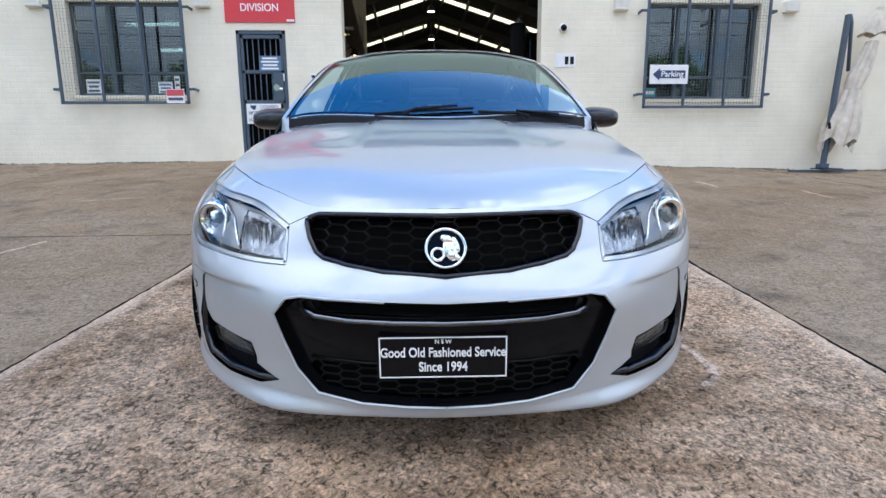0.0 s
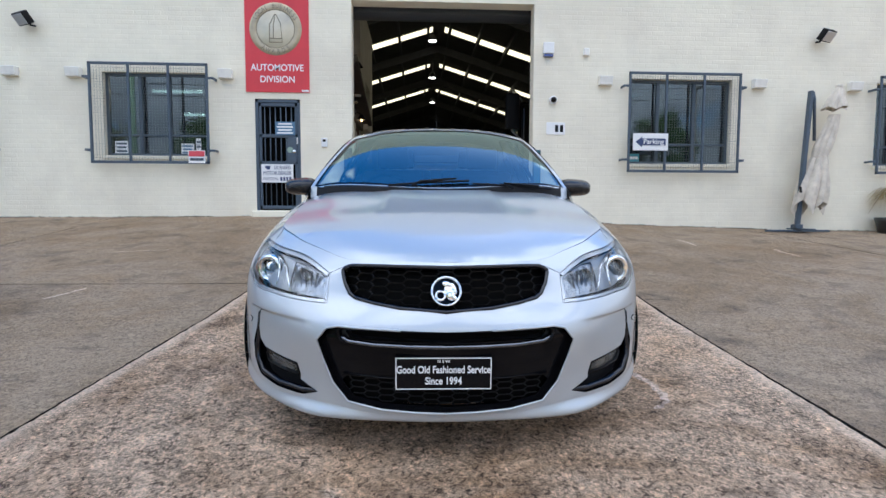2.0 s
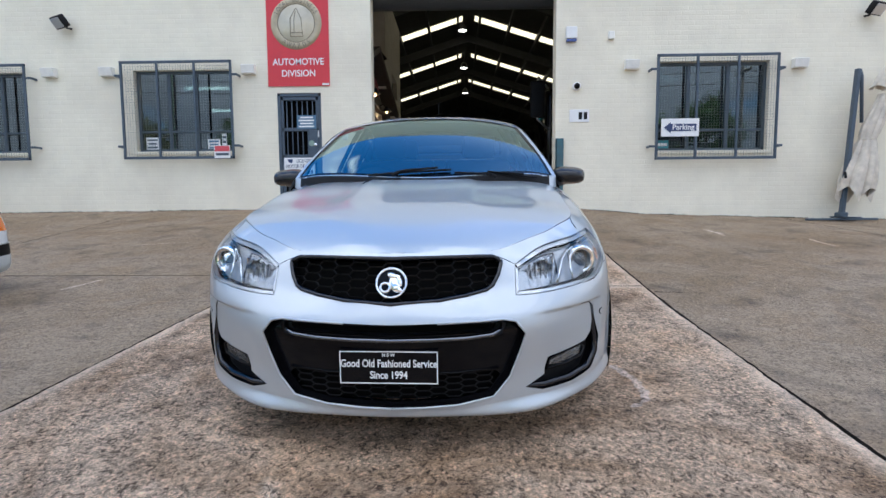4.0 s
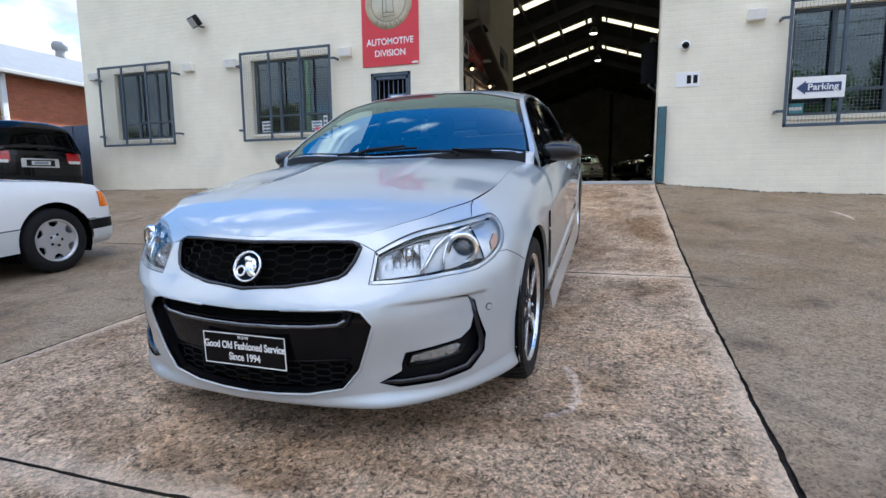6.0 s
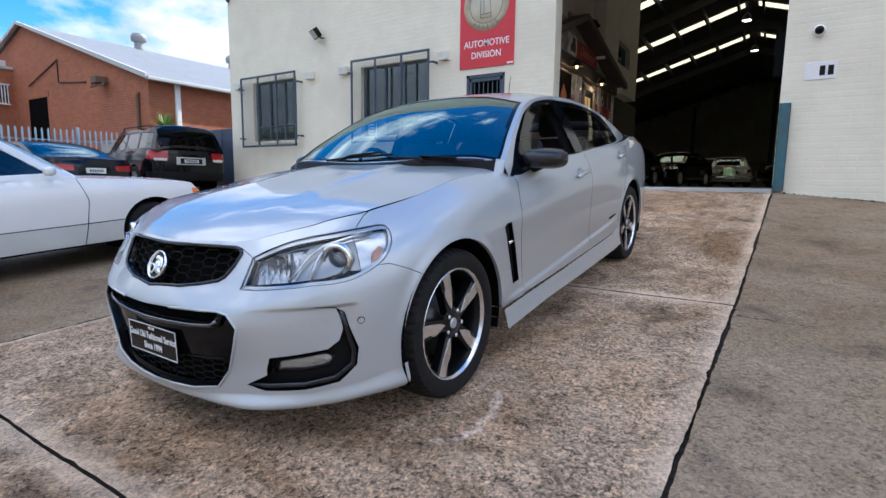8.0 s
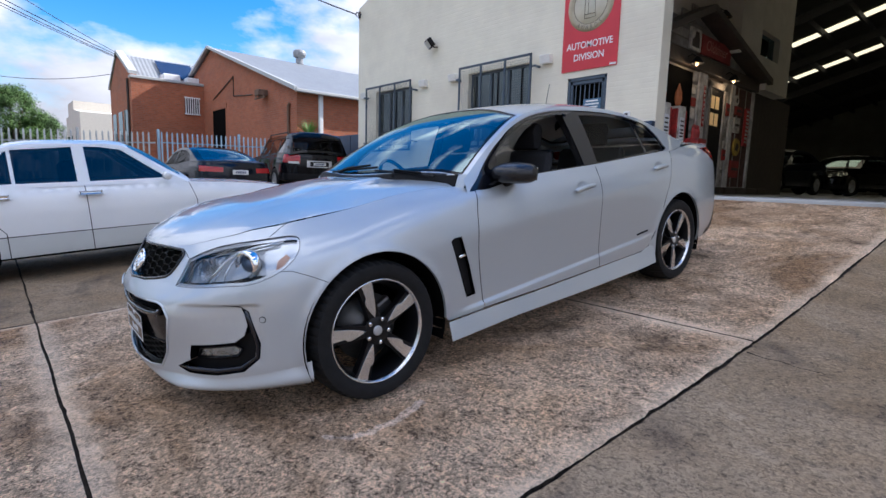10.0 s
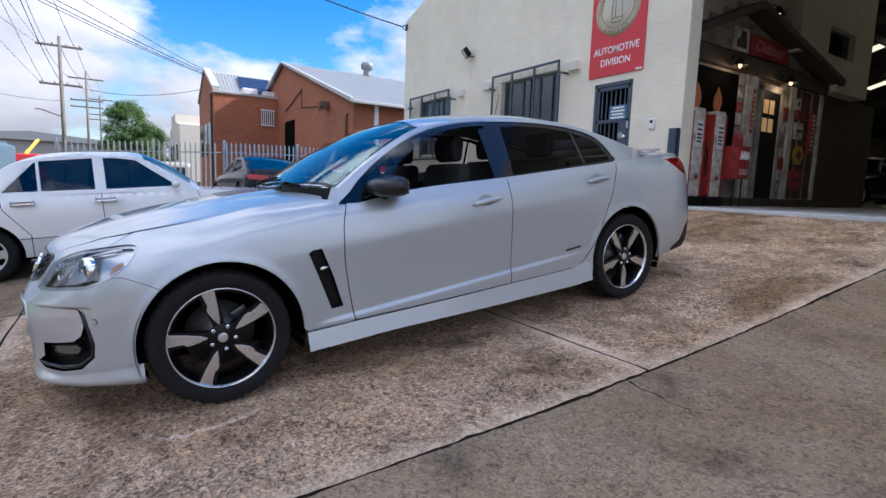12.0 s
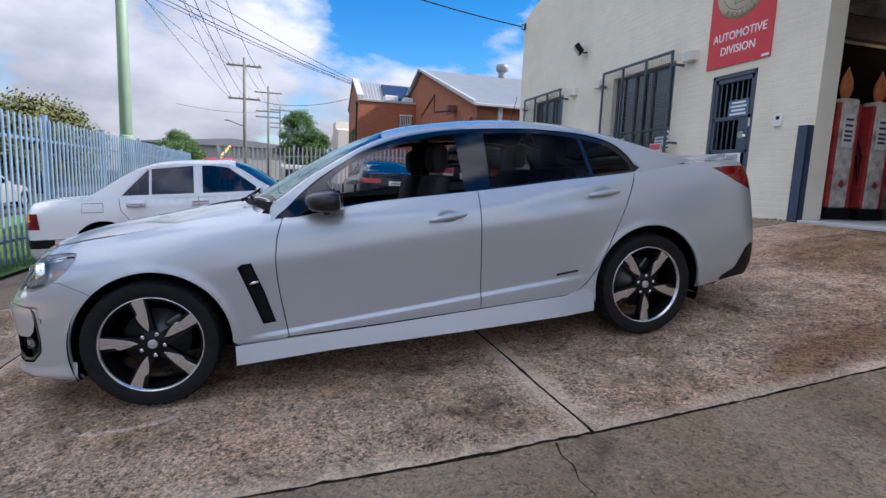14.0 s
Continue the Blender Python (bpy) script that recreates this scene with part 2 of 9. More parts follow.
coursed(M_BRICK, .24, .086, .011, .6, tone=(.33, .17, .11))
M_GREY_PAINT = mat("blue grey enamel", (.060, .085, .115), .42, .1, var=.12, scale=12)
M_POST_BLUE = mat("blue steel post", (.045, .075, .125), .45, .2, var=.15, scale=9, stain=(.10, .06, .04), stain_scale=6, stain_amount=.3)
M_POST_TEAL = mat("teal steel post", (.045, .135, .165), .45, .2, var=.15, scale=9, stain=(.10, .06, .04), stain_scale=6, stain_amount=.3)
M_FENCE = mat("pale blue powder coat", (.20, .30, .40), .4, .15, var=.1, scale=5)
M_RED = mat("red sign board", (.62, .035, .045), .35, var=.06, scale=3)
M_WHITE = mat("white sign paint", (.80, .80, .79), .4, var=.04, scale=10)
M_BRASS = mat("bronze medal print", (.40, .33, .22), .35, .6, var=.18, scale=4)
M_NAVY = mat("navy sign paint", (.03, .05, .13), .4)
M_TEAL = mat("teal sticker", (.05, .30, .34), .4)
M_PVC = mat("off white vent plastic", (.80, .78, .72), .5, var=.06)
# ---------- curves and surfaces of the silver sedan ----------
def spline(xs, ys):
    """A natural cubic spline through the points."""
    xs, ys = np.asarray(xs, float), np.asarray(ys, float)
    n, h = len(xs), np.diff(xs)
    a, r = np.eye(n), np.zeros(n)
    for i in range(1, n - 1):
        a[i, i - 1:i + 2] = h[i - 1], 2 * (h[i - 1] + h[i]), h[i]
        r[i] = 6 * ((ys[i + 1] - ys[i]) / h[i] - (ys[i] - ys[i - 1]) / h[i - 1])
    m = np.linalg.solve(a, r)

    def at(x):
        x = np.asarray(x, float)
        i = np.clip(np.searchsorted(xs, x) - 1, 0, n - 2)
        d0, d1 = x - xs[i], xs[i + 1] - x
        return (m[i] * d1 ** 3 + m[i + 1] * d0 ** 3) / (6 * h[i]) + (ys[i] / h[i] - m[i] * h[i] / 6) * d1 + (ys[i + 1] / h[i] - m[i + 1] * h[i] / 6) * d0
    return at


def gentle(xs, ys):
    """A cubic curve through the points that never overshoots them."""
    xs, ys = np.asarray(xs, float), np.asarray(ys, float)
    h, d = np.diff(xs), np.diff(ys) / np.diff(xs)
    m = np.zeros(len(xs))
    m[0], m[-1] = d[0], d[-1]
    for i in range(1, len(xs) - 1):
        if d[i - 1] * d[i] > 0:
            w1, w2 = 2 * h[i] + h[i - 1], h[i] + 2 * h[i - 1]
            m[i] = (w1 + w2) / (w1 / d[i - 1] + w2 / d[i])

    def at(x):
        x = np.clip(np.asarray(x, float), xs[0], xs[-1])
        i = np.clip(np.searchsorted(xs, x) - 1, 0, len(xs) - 2)
        t = (x - xs[i]) / h[i]
        return (ys[i] * (1 + 2 * t) * (1 - t) ** 2 + h[i] * m[i] * t * (1 - t) ** 2
                + ys[i + 1] * t * t * (3 - 2 * t) + h[i] * m[i + 1] * t * t * (t - 1))
    return at


# outline of the body seen from above: half width, distance behind the front axle
PLAN = [(0, -.872), (.2, -.860), (.4, -.825), (.55, -.768), (.68, -.685), (.78, -.595), (.85, -.495), (.90, -.39),
        (.925, -.25), (.937, 0), (.942, .4), (.947, 1.0), (.949, 1.6), (.948, 2.3), (.946, 2.9), (.932, 3.3), (.895, 3.62),
        (.81, 3.86), (.62, 3.975), (.3, 4.02), (0, 4.03)]
_p = np.array([(-x, y) for x, y in PLAN[3:0:-1]] + PLAN + [(-x, y) for x, y in PLAN[-2:-5:-1]])
_k = np.r_[0, np.cumsum(np.hypot(*np.diff(_p, axis=0).T))]
_fine = np.linspace(_k[0], _k[-1], 6000)
_fx, _fy = spline(_k, _p[:, 0])(_fine), spline(_k, _p[:, 1])(_fine)
_i0, _i1 = int(np.argmin(np.abs(_fine - _k[3]))), int(np.argmin(np.abs(_fine - _k[-4])))
_fx, _fy = _fx[_i0:_i1 + 1], _fy[_i0:_i1 + 1]
_fu = np.r_[0, np.cumsum(np.hypot(np.diff(_fx), np.diff(_fy)))]
U_END = float(_fu[-1])
_mid = int(np.argmax(_fx))


def u_x(x):
    """Place along the outline where the front's half width is x."""
    return float(np.interp(x, _fx[:_mid], _fu[:_mid]))


def u_s(s):
    """Place along the outline that lies s behind the front axle."""
    return float(np.interp(s, _fy, _fu))


# how far the skin lies inside the outline, height by height, from nose to tail
SECTIONS = [
    (0.0, [(.172, .070), (.192, .025), (.23, .012), (.33, .012), (.43, .004), (.50, 0), (.555, .010), (.60, .034), (.65, .068), (.72, .102), (.765, .128), (.790, .150)]),
    (u_x(.40), [(.172, .070), (.192, .025), (.23, .012), (.33, .012), (.43, .004), (.50, 0), (.555, .012), (.60, .044), (.65, .086), (.70, .116), (.755, .147), (.787, .172)]),
    (u_x(.66), [(.176, .06), (.20, .02), (.25, .004), (.35, .01), (.5, 0), (.58, .012), (.64, .04), (.70, .078), (.76, .128), (.822, .20)]),
    (u_x(.83), [(.185, .05), (.21, .012), (.3, 0), (.5, 0), (.6, .008), (.68, .03), (.75, .066), (.81, .115), (.856, .195)]),
    (u_s(-.33), [(.19, .03), (.215, .008), (.3, 0), (.5, 0), (.62, .004), (.70, .018), (.76, .048), (.82, .100), (.876, .175)]),
    (u_s(-.05), [(.19, 0), (.5, 0), (.65, 0), (.72, .006), (.79, .030), (.85, .080), (.905, .165)]),
    (u_s(.3), [(.19, .0), (.5, 0), (.66, .0), (.77, .012), (.85, .036), (.91, .085), (.952, .165)]),
    (u_s(.58), [(.19, .03), (.28, .014), (.34, .013), (.40, .012), (.58, .006), (.70, 0), (.82, .020), (.90, .048), (.945, .10), (.962, .14)]),
    (u_s(.74), [(.19, .03), (.28, .016), (.34, .015), (.42, .014), (.60, .007), (.715, 0), (.83, .022), (.90, .045), (.932, .068)]),
    (u_s(1.2), [(.19, .03), (.28, .018), (.36, .017), (.45, .015), (.62, .008), (.755, 0), (.82, .008), (.89, .026), (.94, .048), (.982, .070)]),
    (u_s(1.8), [(.19, .03), (.28, .018), (.40, .017), (.50, .014), (.66, .007), (.80, 0), (.86, .010), (.92, .028), (.96, .048), (1.005, .070)]),
    (u_s(2.4), [(.21, .03), (.30, .012), (.40, .012), (.50, .010), (.68, .004), (.83, 0), (.91, .022), (.99, .045), (1.037, .070)]),
    (u_s(2.92), [(.3, 0), (.6, 0), (.74, 0), (.84, .010), (.93, .030), (1.02, .060), (1.066, .088)]),
    (u_s(3.3), [(.27, .02), (.4, .004), (.6, 0), (.8, .008), (.95, .036), (1.05, .085), (1.095, .125)]),
    (u_s(3.7), [(.29, .04), (.4, .01), (.6, 0), (.85, .012), (1.0, .045), (1.07, .10), (1.10, .150)]),
    (U_END - .6, [(.29, .05), (.4, .01), (.55, 0), (.7, .02), (.9, .05), (1.04, .07), (1.10, .10)]),
    (U_END, [(.29, .05), (.4, .01), (.55, 0), (.7, .02), (.9, .05), (1.04, .07), (1.10, .10)]),
]
_su = [s[0] for s in SECTIONS]
z_low = gentle(_su, [s[1][0][0] for s in SECTIONS])
z_top = gentle(_su, [s[1][-1][0] for s in SECTIONS])
NZ, NU = 160, 700
_zeta, _ug = np.linspace(0, 1, NZ), np.linspace(0, U_END, NU)
_tab = np.array([gentle([p[0] for p in sec], [p[1] for p in sec])(sec[0][0] + _zeta * (sec[-1][0] - sec[0][0])) for _, sec in SECTIONS])
_ins = np.stack([gentle(_su, _tab[:, j])(_ug) for j in range(NZ)], 1)
for _ in range(14):                       # rounds the corners between sections
    _ins[1:-1] = (_ins[:-2] + 2 * _ins[1:-1] + _ins[2:]) / 4
    if _ < 5:
        _ins[:, 1:-1] = (_ins[:, :-2] + 2 * _ins[:, 1:-1] + _ins[:, 2:]) / 4


def outline(u):
    x, y = np.interp(u, _fu, _fx), np.interp(u, _fu, _fy)
    a, b = np.clip(u - .02, 0, U_END), np.clip(u + .02, 0, U_END)
    dx, dy = np.interp(b, _fu, _fx) - np.interp(a, _fu, _fx), np.interp(b, _fu, _fy) - np.interp(a, _fu, _fy)
    k = np.hypot(dx, dy)
    return x, y, dy / k, -dx / k


def ease(t):
    t = np.clip(t, 0, 1)
    return t * t * (3 - 2 * t)


def skin(u, z, sink=0.0):
    """A point of the lower body: u along the outline, z the height; sink moves it inwards."""
    u, z = np.asarray(u, float), np.asarray(z, float)
    lo, hi = z_low(u), z_top(u)
    f = np.clip((z - lo) / (hi - lo), -.03, 1.03) * (NZ - 1)
    g = np.clip(u / U_END, 0, 1) * (NU - 1)
    i, j = np.minimum(g.astype(int), NU - 2), np.clip(f.astype(int), 0, NZ - 2)
    a, b = g - i, f - j
    d = (_ins[i, j] * (1 - a) + _ins[i + 1, j] * a) * (1 - b) + (_ins[i, j + 1] * (1 - a) + _ins[i + 1, j + 1] * a) * b + sink
    # shallow scoop over the fog lamps
    d = d + .017 * ease((u - .50) / .34) * ease((.965 - u) / .05) * ease((.574 - z) / .016) * np.clip((z - .30) / .2, 0, 1)
    x, y, nx, ny = outline(u)
    # ledge along the foot of the doors, rising and thinning out to the rear
    foot = .322 + .068 * (y - .62)
    d = d - .013 * ease((foot + .013 - z) / .026) * ease((y - .42) / .25) * ease((2.62 - y) / .55)
    # hollows behind the door handles
    for hs, hz in ((1.606, .880), (2.610, .953)):
        d = d + .013 * ease(1.35 - 1.35 * np.sqrt(((y - hs) / .078) ** 2 + ((z - hz) / .040) ** 2)) * (nx > .5)
    # rolled flare round the wheel arches
    for ws, wz, wr in ((.013, .335, .380), (2.915, .340, .388)):
        away = np.hypot(y - ws, z - wz) - wr
        d = d - .009 * np.exp(-(away / .026) ** 2) * ease((z - .20) / .12)
    return np.stack([x - nx * d, y - ny * d, z], -1)


# the shoulder line, from which bonnet and boot lid start
_hu = np.linspace(0, U_END, 900)
_h = skin(_hu, z_top(_hu))
_cut = int(np.argmax(_h[:, 0]))


def shoulder(s):
    """Half width and height of the shoulder at s."""
    return np.interp(s, _h[:, 1], _h[:, 0]), np.interp(s, _h[:, 1], _h[:, 2])


bonnet_mid = spline([-.80, -.722, -.695, -.65, -.58, -.4, -.2, 0, .234, .42, .70], [.700, .790, .811, .834, .860, .908, .943, .968, .998, 1.012, 1.03])
boot_mid = spline([3.2, 3.45, 3.6, 3.75, 3.86, 3.93, 4.0], [1.150, 1.143, 1.138, 1.135, 1.128, 1.105, 1.06])


def bonnet(x, s):
    xe, ze = shoulder(s)
    q = np.clip(np.abs(x) / np.maximum(xe, .05), 0, 1.05)
    zc = bonnet_mid(s)
    dome = .014 * (.5 * ease((.42 - np.abs(x)) / .12) * np.clip((s + .66) / .5, 0, 1) + .6 * ease((.335 - np.abs(x)) / .05) * ease((s + .30) / .40)) + .007 * (1 - ease((s + .30) / .35)) * np.clip((s + .66) / .5, 0, 1)
    return np.stack([x, s, zc - .014 * np.clip((s + .66) / .5, 0, 1) - (zc - .014 * np.clip((s + .66) / .5, 0, 1) - ze) * q ** (2.6 + 2.4 * ease((s - .05) / .4)) + dome], -1)


def boot(x, s):
    xe, ze = shoulder(s)
    q = np.clip(np.abs(x) / np.maximum(xe, .05), 0, 1.05)
    zc = boot_mid(s)
    return np.stack([x, s, zc - (zc - ze) * q ** 2.4], -1)


# greenhouse: rail (edge between side and top), centre line
rail_z = spline([.50, .62, .8, 1.0, 1.2, 1.4, 1.6, 1.9, 2.2, 2.5, 2.8, 3.1, 3.4, 3.6], [.935, .985, 1.100, 1.212, 1.308, 1.368, 1.398, 1.412, 1.404, 1.368, 1.300, 1.205, 1.120, 1.085])
roof_mid = spline([.40, .6, .8, 1.0, 1.2, 1.38, 1.6, 1.9, 2.2, 2.5, 2.7, 3.0, 3.3, 3.5, 3.7], [.990, 1.098, 1.205, 1.300, 1.378, 1.428, 1.457, 1.471, 1.466, 1.436, 1.402, 1.318, 1.218, 1.150, 1.10])
belt_x = spline([.4, .7, 1.0, 1.8, 2.4, 2.9, 3.2, 3.5, 3.7], [.840, .868, .876, .878, .875, .855, .825, .775, .730])


def belt_z(s):
    return np.interp(s, [.5, .72, 1.2, 1.8, 2.4, 2.92, 3.3, 3.6], [.92, .928, .980, 1.003, 1.035, 1.064, 1.093, 1.10])


def cabin(s, z):
    """The side of the greenhouse: windows and pillars."""
    k = np.clip((z - .95) / .45, -.2, 1.2)
    return np.stack([belt_x(s) - .20 * k - .045 * k * np.abs(k), s + 0 * k, z], -1)


def rail_x(s):
    return cabin(np.asarray(s, float), rail_z(s))[..., 0]


def topside(x, s):
    """Windscreen, roof and rear window."""
    q = np.clip(np.abs(x) / rail_x(s), 0, 1.1)
    zc, ze = roof_mid(s), rail_z(s)
    return np.stack([x, s, zc - (zc - ze) * (.25 * q ** 2 + .75 * q ** 3.2)], -1)
# ---------- mesh tools ----------
from mathutils import geometry


def mesh_of(name, verts, faces, material, smooth=False, normals=None, slots=None):
    me = bpy.data.meshes.new(name)
    me.from_pydata([tuple(map(float, v)) for v in verts], [], [tuple(map(int, f)) for f in faces])
    for m in (material if isinstance(material, (list, tuple)) else [material]):
        me.materials.append(m)
    me.polygons.foreach_set("use_smooth", [bool(smooth)] * len(me.polygons))
    if slots is not None:
        me.polygons.foreach_set("material_index", slots)
    me.update()
    if normals is not None:
        me.normals_split_custom_set_from_vertices([tuple(map(float, v)) for v in normals])
    return me


def part(name, shape, material, parent=None, label="", smooth=False):
    """Links a (verts, faces) shape as one mesh under a thing or a part."""
    ob = new(name, mesh_of(name, shape[0], shape[1], material, smooth))
    if smooth == "auto":
        smooth_by_angle(ob.data)
    ob.parent = parent
    return tagged(ob, label)


def smooth_by_angle(me, limit=35):
    bm = bmesh.new()
    bm.from_mesh(me)
    for f in bm.faces:
        f.smooth = True
    for e in bm.edges:
        e.smooth = len(e.link_faces) == 2 and e.calc_face_angle(0) < radians(limit)
    bm.to_mesh(me)
    bm.free()


def thing(name, m, label, category, group="", kind=""):
    ob = new(name)
    ob.empty_display_size = .2
    ob.matrix_world = m
    return tagged(ob, label, category, group, kind)


def solid(name, shape, material, label, category, group="", kind="", smooth=False):
    return tagged(part(name, shape, material, None, label, smooth), label, category, group, kind)


def join(*shapes):
    v, f = [], []
    for sv, sf in shapes:
        k = len(v)
        v += [tuple(p) for p in sv]
        f += [tuple(i + k for i in q) for q in sf]
    return v, f


def moved(shape, m):
    return [tuple(m @ Vector(p)) for p in shape[0]], shape[1]


def from_bm(bm):
    bm.verts.index_update()
    out = [tuple(v.co) for v in bm.verts], [tuple(v.index for v in f.verts) for f in bm.faces]
    bm.free()
    return out


def block(x0, x1, y0, y1, z0, z1, bev=.004, seg=1):
    """A box with rounded edges."""
    bm = bmesh.new()
    bmesh.ops.create_cube(bm, size=1)
    for v in bm.verts:
        v.co = ((x0 + x1) / 2 + v.co.x * (x1 - x0), (y0 + y1) / 2 + v.co.y * (y1 - y0), (z0 + z1) / 2 + v.co.z * (z1 - z0))
    bev = min(bev, .45 * min(abs(x1 - x0), abs(y1 - y0), abs(z1 - z0)))
    if bev > 0:
        bmesh.ops.bevel(bm, geom=bm.edges[:], offset=bev, segments=seg, affect="EDGES", profile=.5)
    return from_bm(bm)


def tube(points, r, n=8, closed=False, cap=True):
    """A round bar along the points; r one radius or one for each point."""
    pts = [Vector(p) for p in points]
    rs = r if isinstance(r, (list, tuple)) else [r] * len(pts)
    v, f, k = [], [], len(pts)
    side = None
    for i, p in enumerate(pts):
        a = pts[(i - 1) % k] if closed or i else p
        b = pts[(i + 1) % k] if closed or i < k - 1 else p
        d = (b - a).normalized()
        if side is None:
            side = d.orthogonal().normalized()
        side = (side - d * side.dot(d)).normalized()
        up = d.cross(side)
        for j in range(n):
            w = 2 * math.pi * j / n
            v.append(tuple(p + (side * math.cos(w) + up * math.sin(w)) * rs[i]))
    for i in range(k if closed else k - 1):
        for j in range(n):
            q = (i + 1) % k
            f.append((i * n + j, i * n + (j + 1) % n, q * n + (j + 1) % n, q * n + j))
    if cap and not closed:
        f += [tuple(range(n - 1, -1, -1)), tuple((k - 1) * n + j for j in range(n))]
    return v, f


def lathe(profile, n=48, axis="x", closed=False):
    """Turns (radius, height) pairs round an axis."""
    v, f = [], []
    for r, h in profile:
        for j in range(n):
            a = 2 * math.pi * j / n
            c, s = r * math.cos(a), r * math.sin(a)
            v.append((h, c, s) if axis == "x" else (c, h, -s) if axis == "y" else (c, s, h))
    k = len(profile)
    for i in range(k if closed else k - 1):
        q = (i + 1) % k
        for j in range(n):
            f.append((i * n + j, q * n + j, q * n + (j + 1) % n, i * n + (j + 1) % n))
    return v, f


def prism(poly, d0, d1, plane="xz", bev=0.0):
    """A flat outline pushed through a depth: plane xz goes along y, yz along x, xy along z."""
    bm = bmesh.new()
    put = {"xz": lambda a, b, d: (a, d, b), "yz": lambda a, b, d: (d, a, b), "xy": lambda a, b, d: (a, b, d)}[plane]
    lo = [bm.verts.new(put(a, b, d0)) for a, b in poly]
    hi = [bm.verts.new(put(a, b, d1)) for a, b in poly]
    bm.faces.new(lo), bm.faces.new(hi[::-1])
    k = len(poly)
    for i in range(k):
        bm.faces.new((lo[i], hi[i], hi[(i + 1) % k], lo[(i + 1) % k]))
    bmesh.ops.recalc_face_normals(bm, faces=bm.faces[:])
    if bev:
        bmesh.ops.bevel(bm, geom=bm.edges[:], offset=bev, segments=2, affect="EDGES", profile=.5)
    return from_bm(bm)


def disc(r, n, m, r0=0.0):
    pts = [m @ Vector((r * math.cos(2 * math.pi * i / n), r * math.sin(2 * math.pi * i / n), 0)) for i in range(n)]
    return [tuple(p) for p in pts], [tuple(range(n))]


def words(name, text, size, m, material, parent, label="", squeeze=1.0, depth=.002, bold=0.0):
    """Raised lettering in the built-in font, centred."""
    cu = bpy.data.curves.new(name, "FONT")
    cu.body, cu.size, cu.extrude, cu.align_x, cu.align_y = text, size, depth, "CENTER", "CENTER"
    cu.offset = bold * size
    tmp = bpy.data.objects.new(name, cu)
    scene.collection.objects.link(tmp)
    me = bpy.data.meshes.new_from_object(tmp.evaluated_get(bpy.context.evaluated_depsgraph_get()))
    bpy.data.objects.remove(tmp)
    bpy.data.curves.remove(cu)
    me.transform(m @ Matrix.Diagonal((squeeze, 1, 1, 1)))
    me.materials.clear()
    me.materials.append(material)
    ob = new(name, me)
    ob.parent = parent
    return tagged(ob, label)


def inside(poly, pts):
    """Which points lie in the polygon."""
    p, q = np.asarray(poly, float), np.roll(np.asarray(poly, float), -1, 0)
    x, y = pts[:, :1], pts[:, 1:]
    cross = (p[:, 1] > y) != (q[:, 1] > y)
    with np.errstate(divide="ignore", invalid="ignore"):
        at = (q[:, 0] - p[:, 0]) * (y - p[:, 1]) / (q[:, 1] - p[:, 1]) + p[:, 0]
    return ((cross & (x < at)).sum(1) % 2) == 1


def dense(poly, step, closed=True):
    p = np.asarray(poly, float)
    q = np.roll(p, -1, 0) if closed else p[1:]
    out = []
    for a, b in zip(p, q):
        k = max(1, int(np.ceil(np.hypot(*(b - a)) / step)))
        out += [a + (b - a) * i / k for i in range(k)]
    if not closed:
        out.append(p[-1])
    return np.array(out)


def curvy(poly, step=.015, closed=True):
    """A smooth loop through the corners of a polygon (Catmull-Rom)."""
    p = np.asarray(poly, float)
    n, out = len(p), []
    for i in range(n if closed else n - 1):
        a, b = p[i], p[(i + 1) % n]
        c = p[(i - 1) % n] if closed or i else a
        d = p[(i + 2) % n] if closed or i < n - 2 else b
        k = max(2, int(np.hypot(*(b - a)) / step))
        for j in range(k):
            t = j / k
            out.append(.5 * (2 * a + (b - c) * t + (2 * c - 5 * a + 4 * b - d) * t * t + (3 * a - c - 3 * b + d) * t ** 3))
    if not closed:
        out.append(p[-1])
    return np.array(out)


def ribbon(line, w):
    """The strip of width w along a line, as a polygon."""
    p = np.asarray(line, float)
    d = np.gradient(p, axis=0)
    nrm = np.stack([-d[:, 1], d[:, 0]], 1) / np.hypot(d[:, 0], d[:, 1])[:, None]
    return np.r_[p + nrm * w / 2, (p - nrm * w / 2)[::-1]]


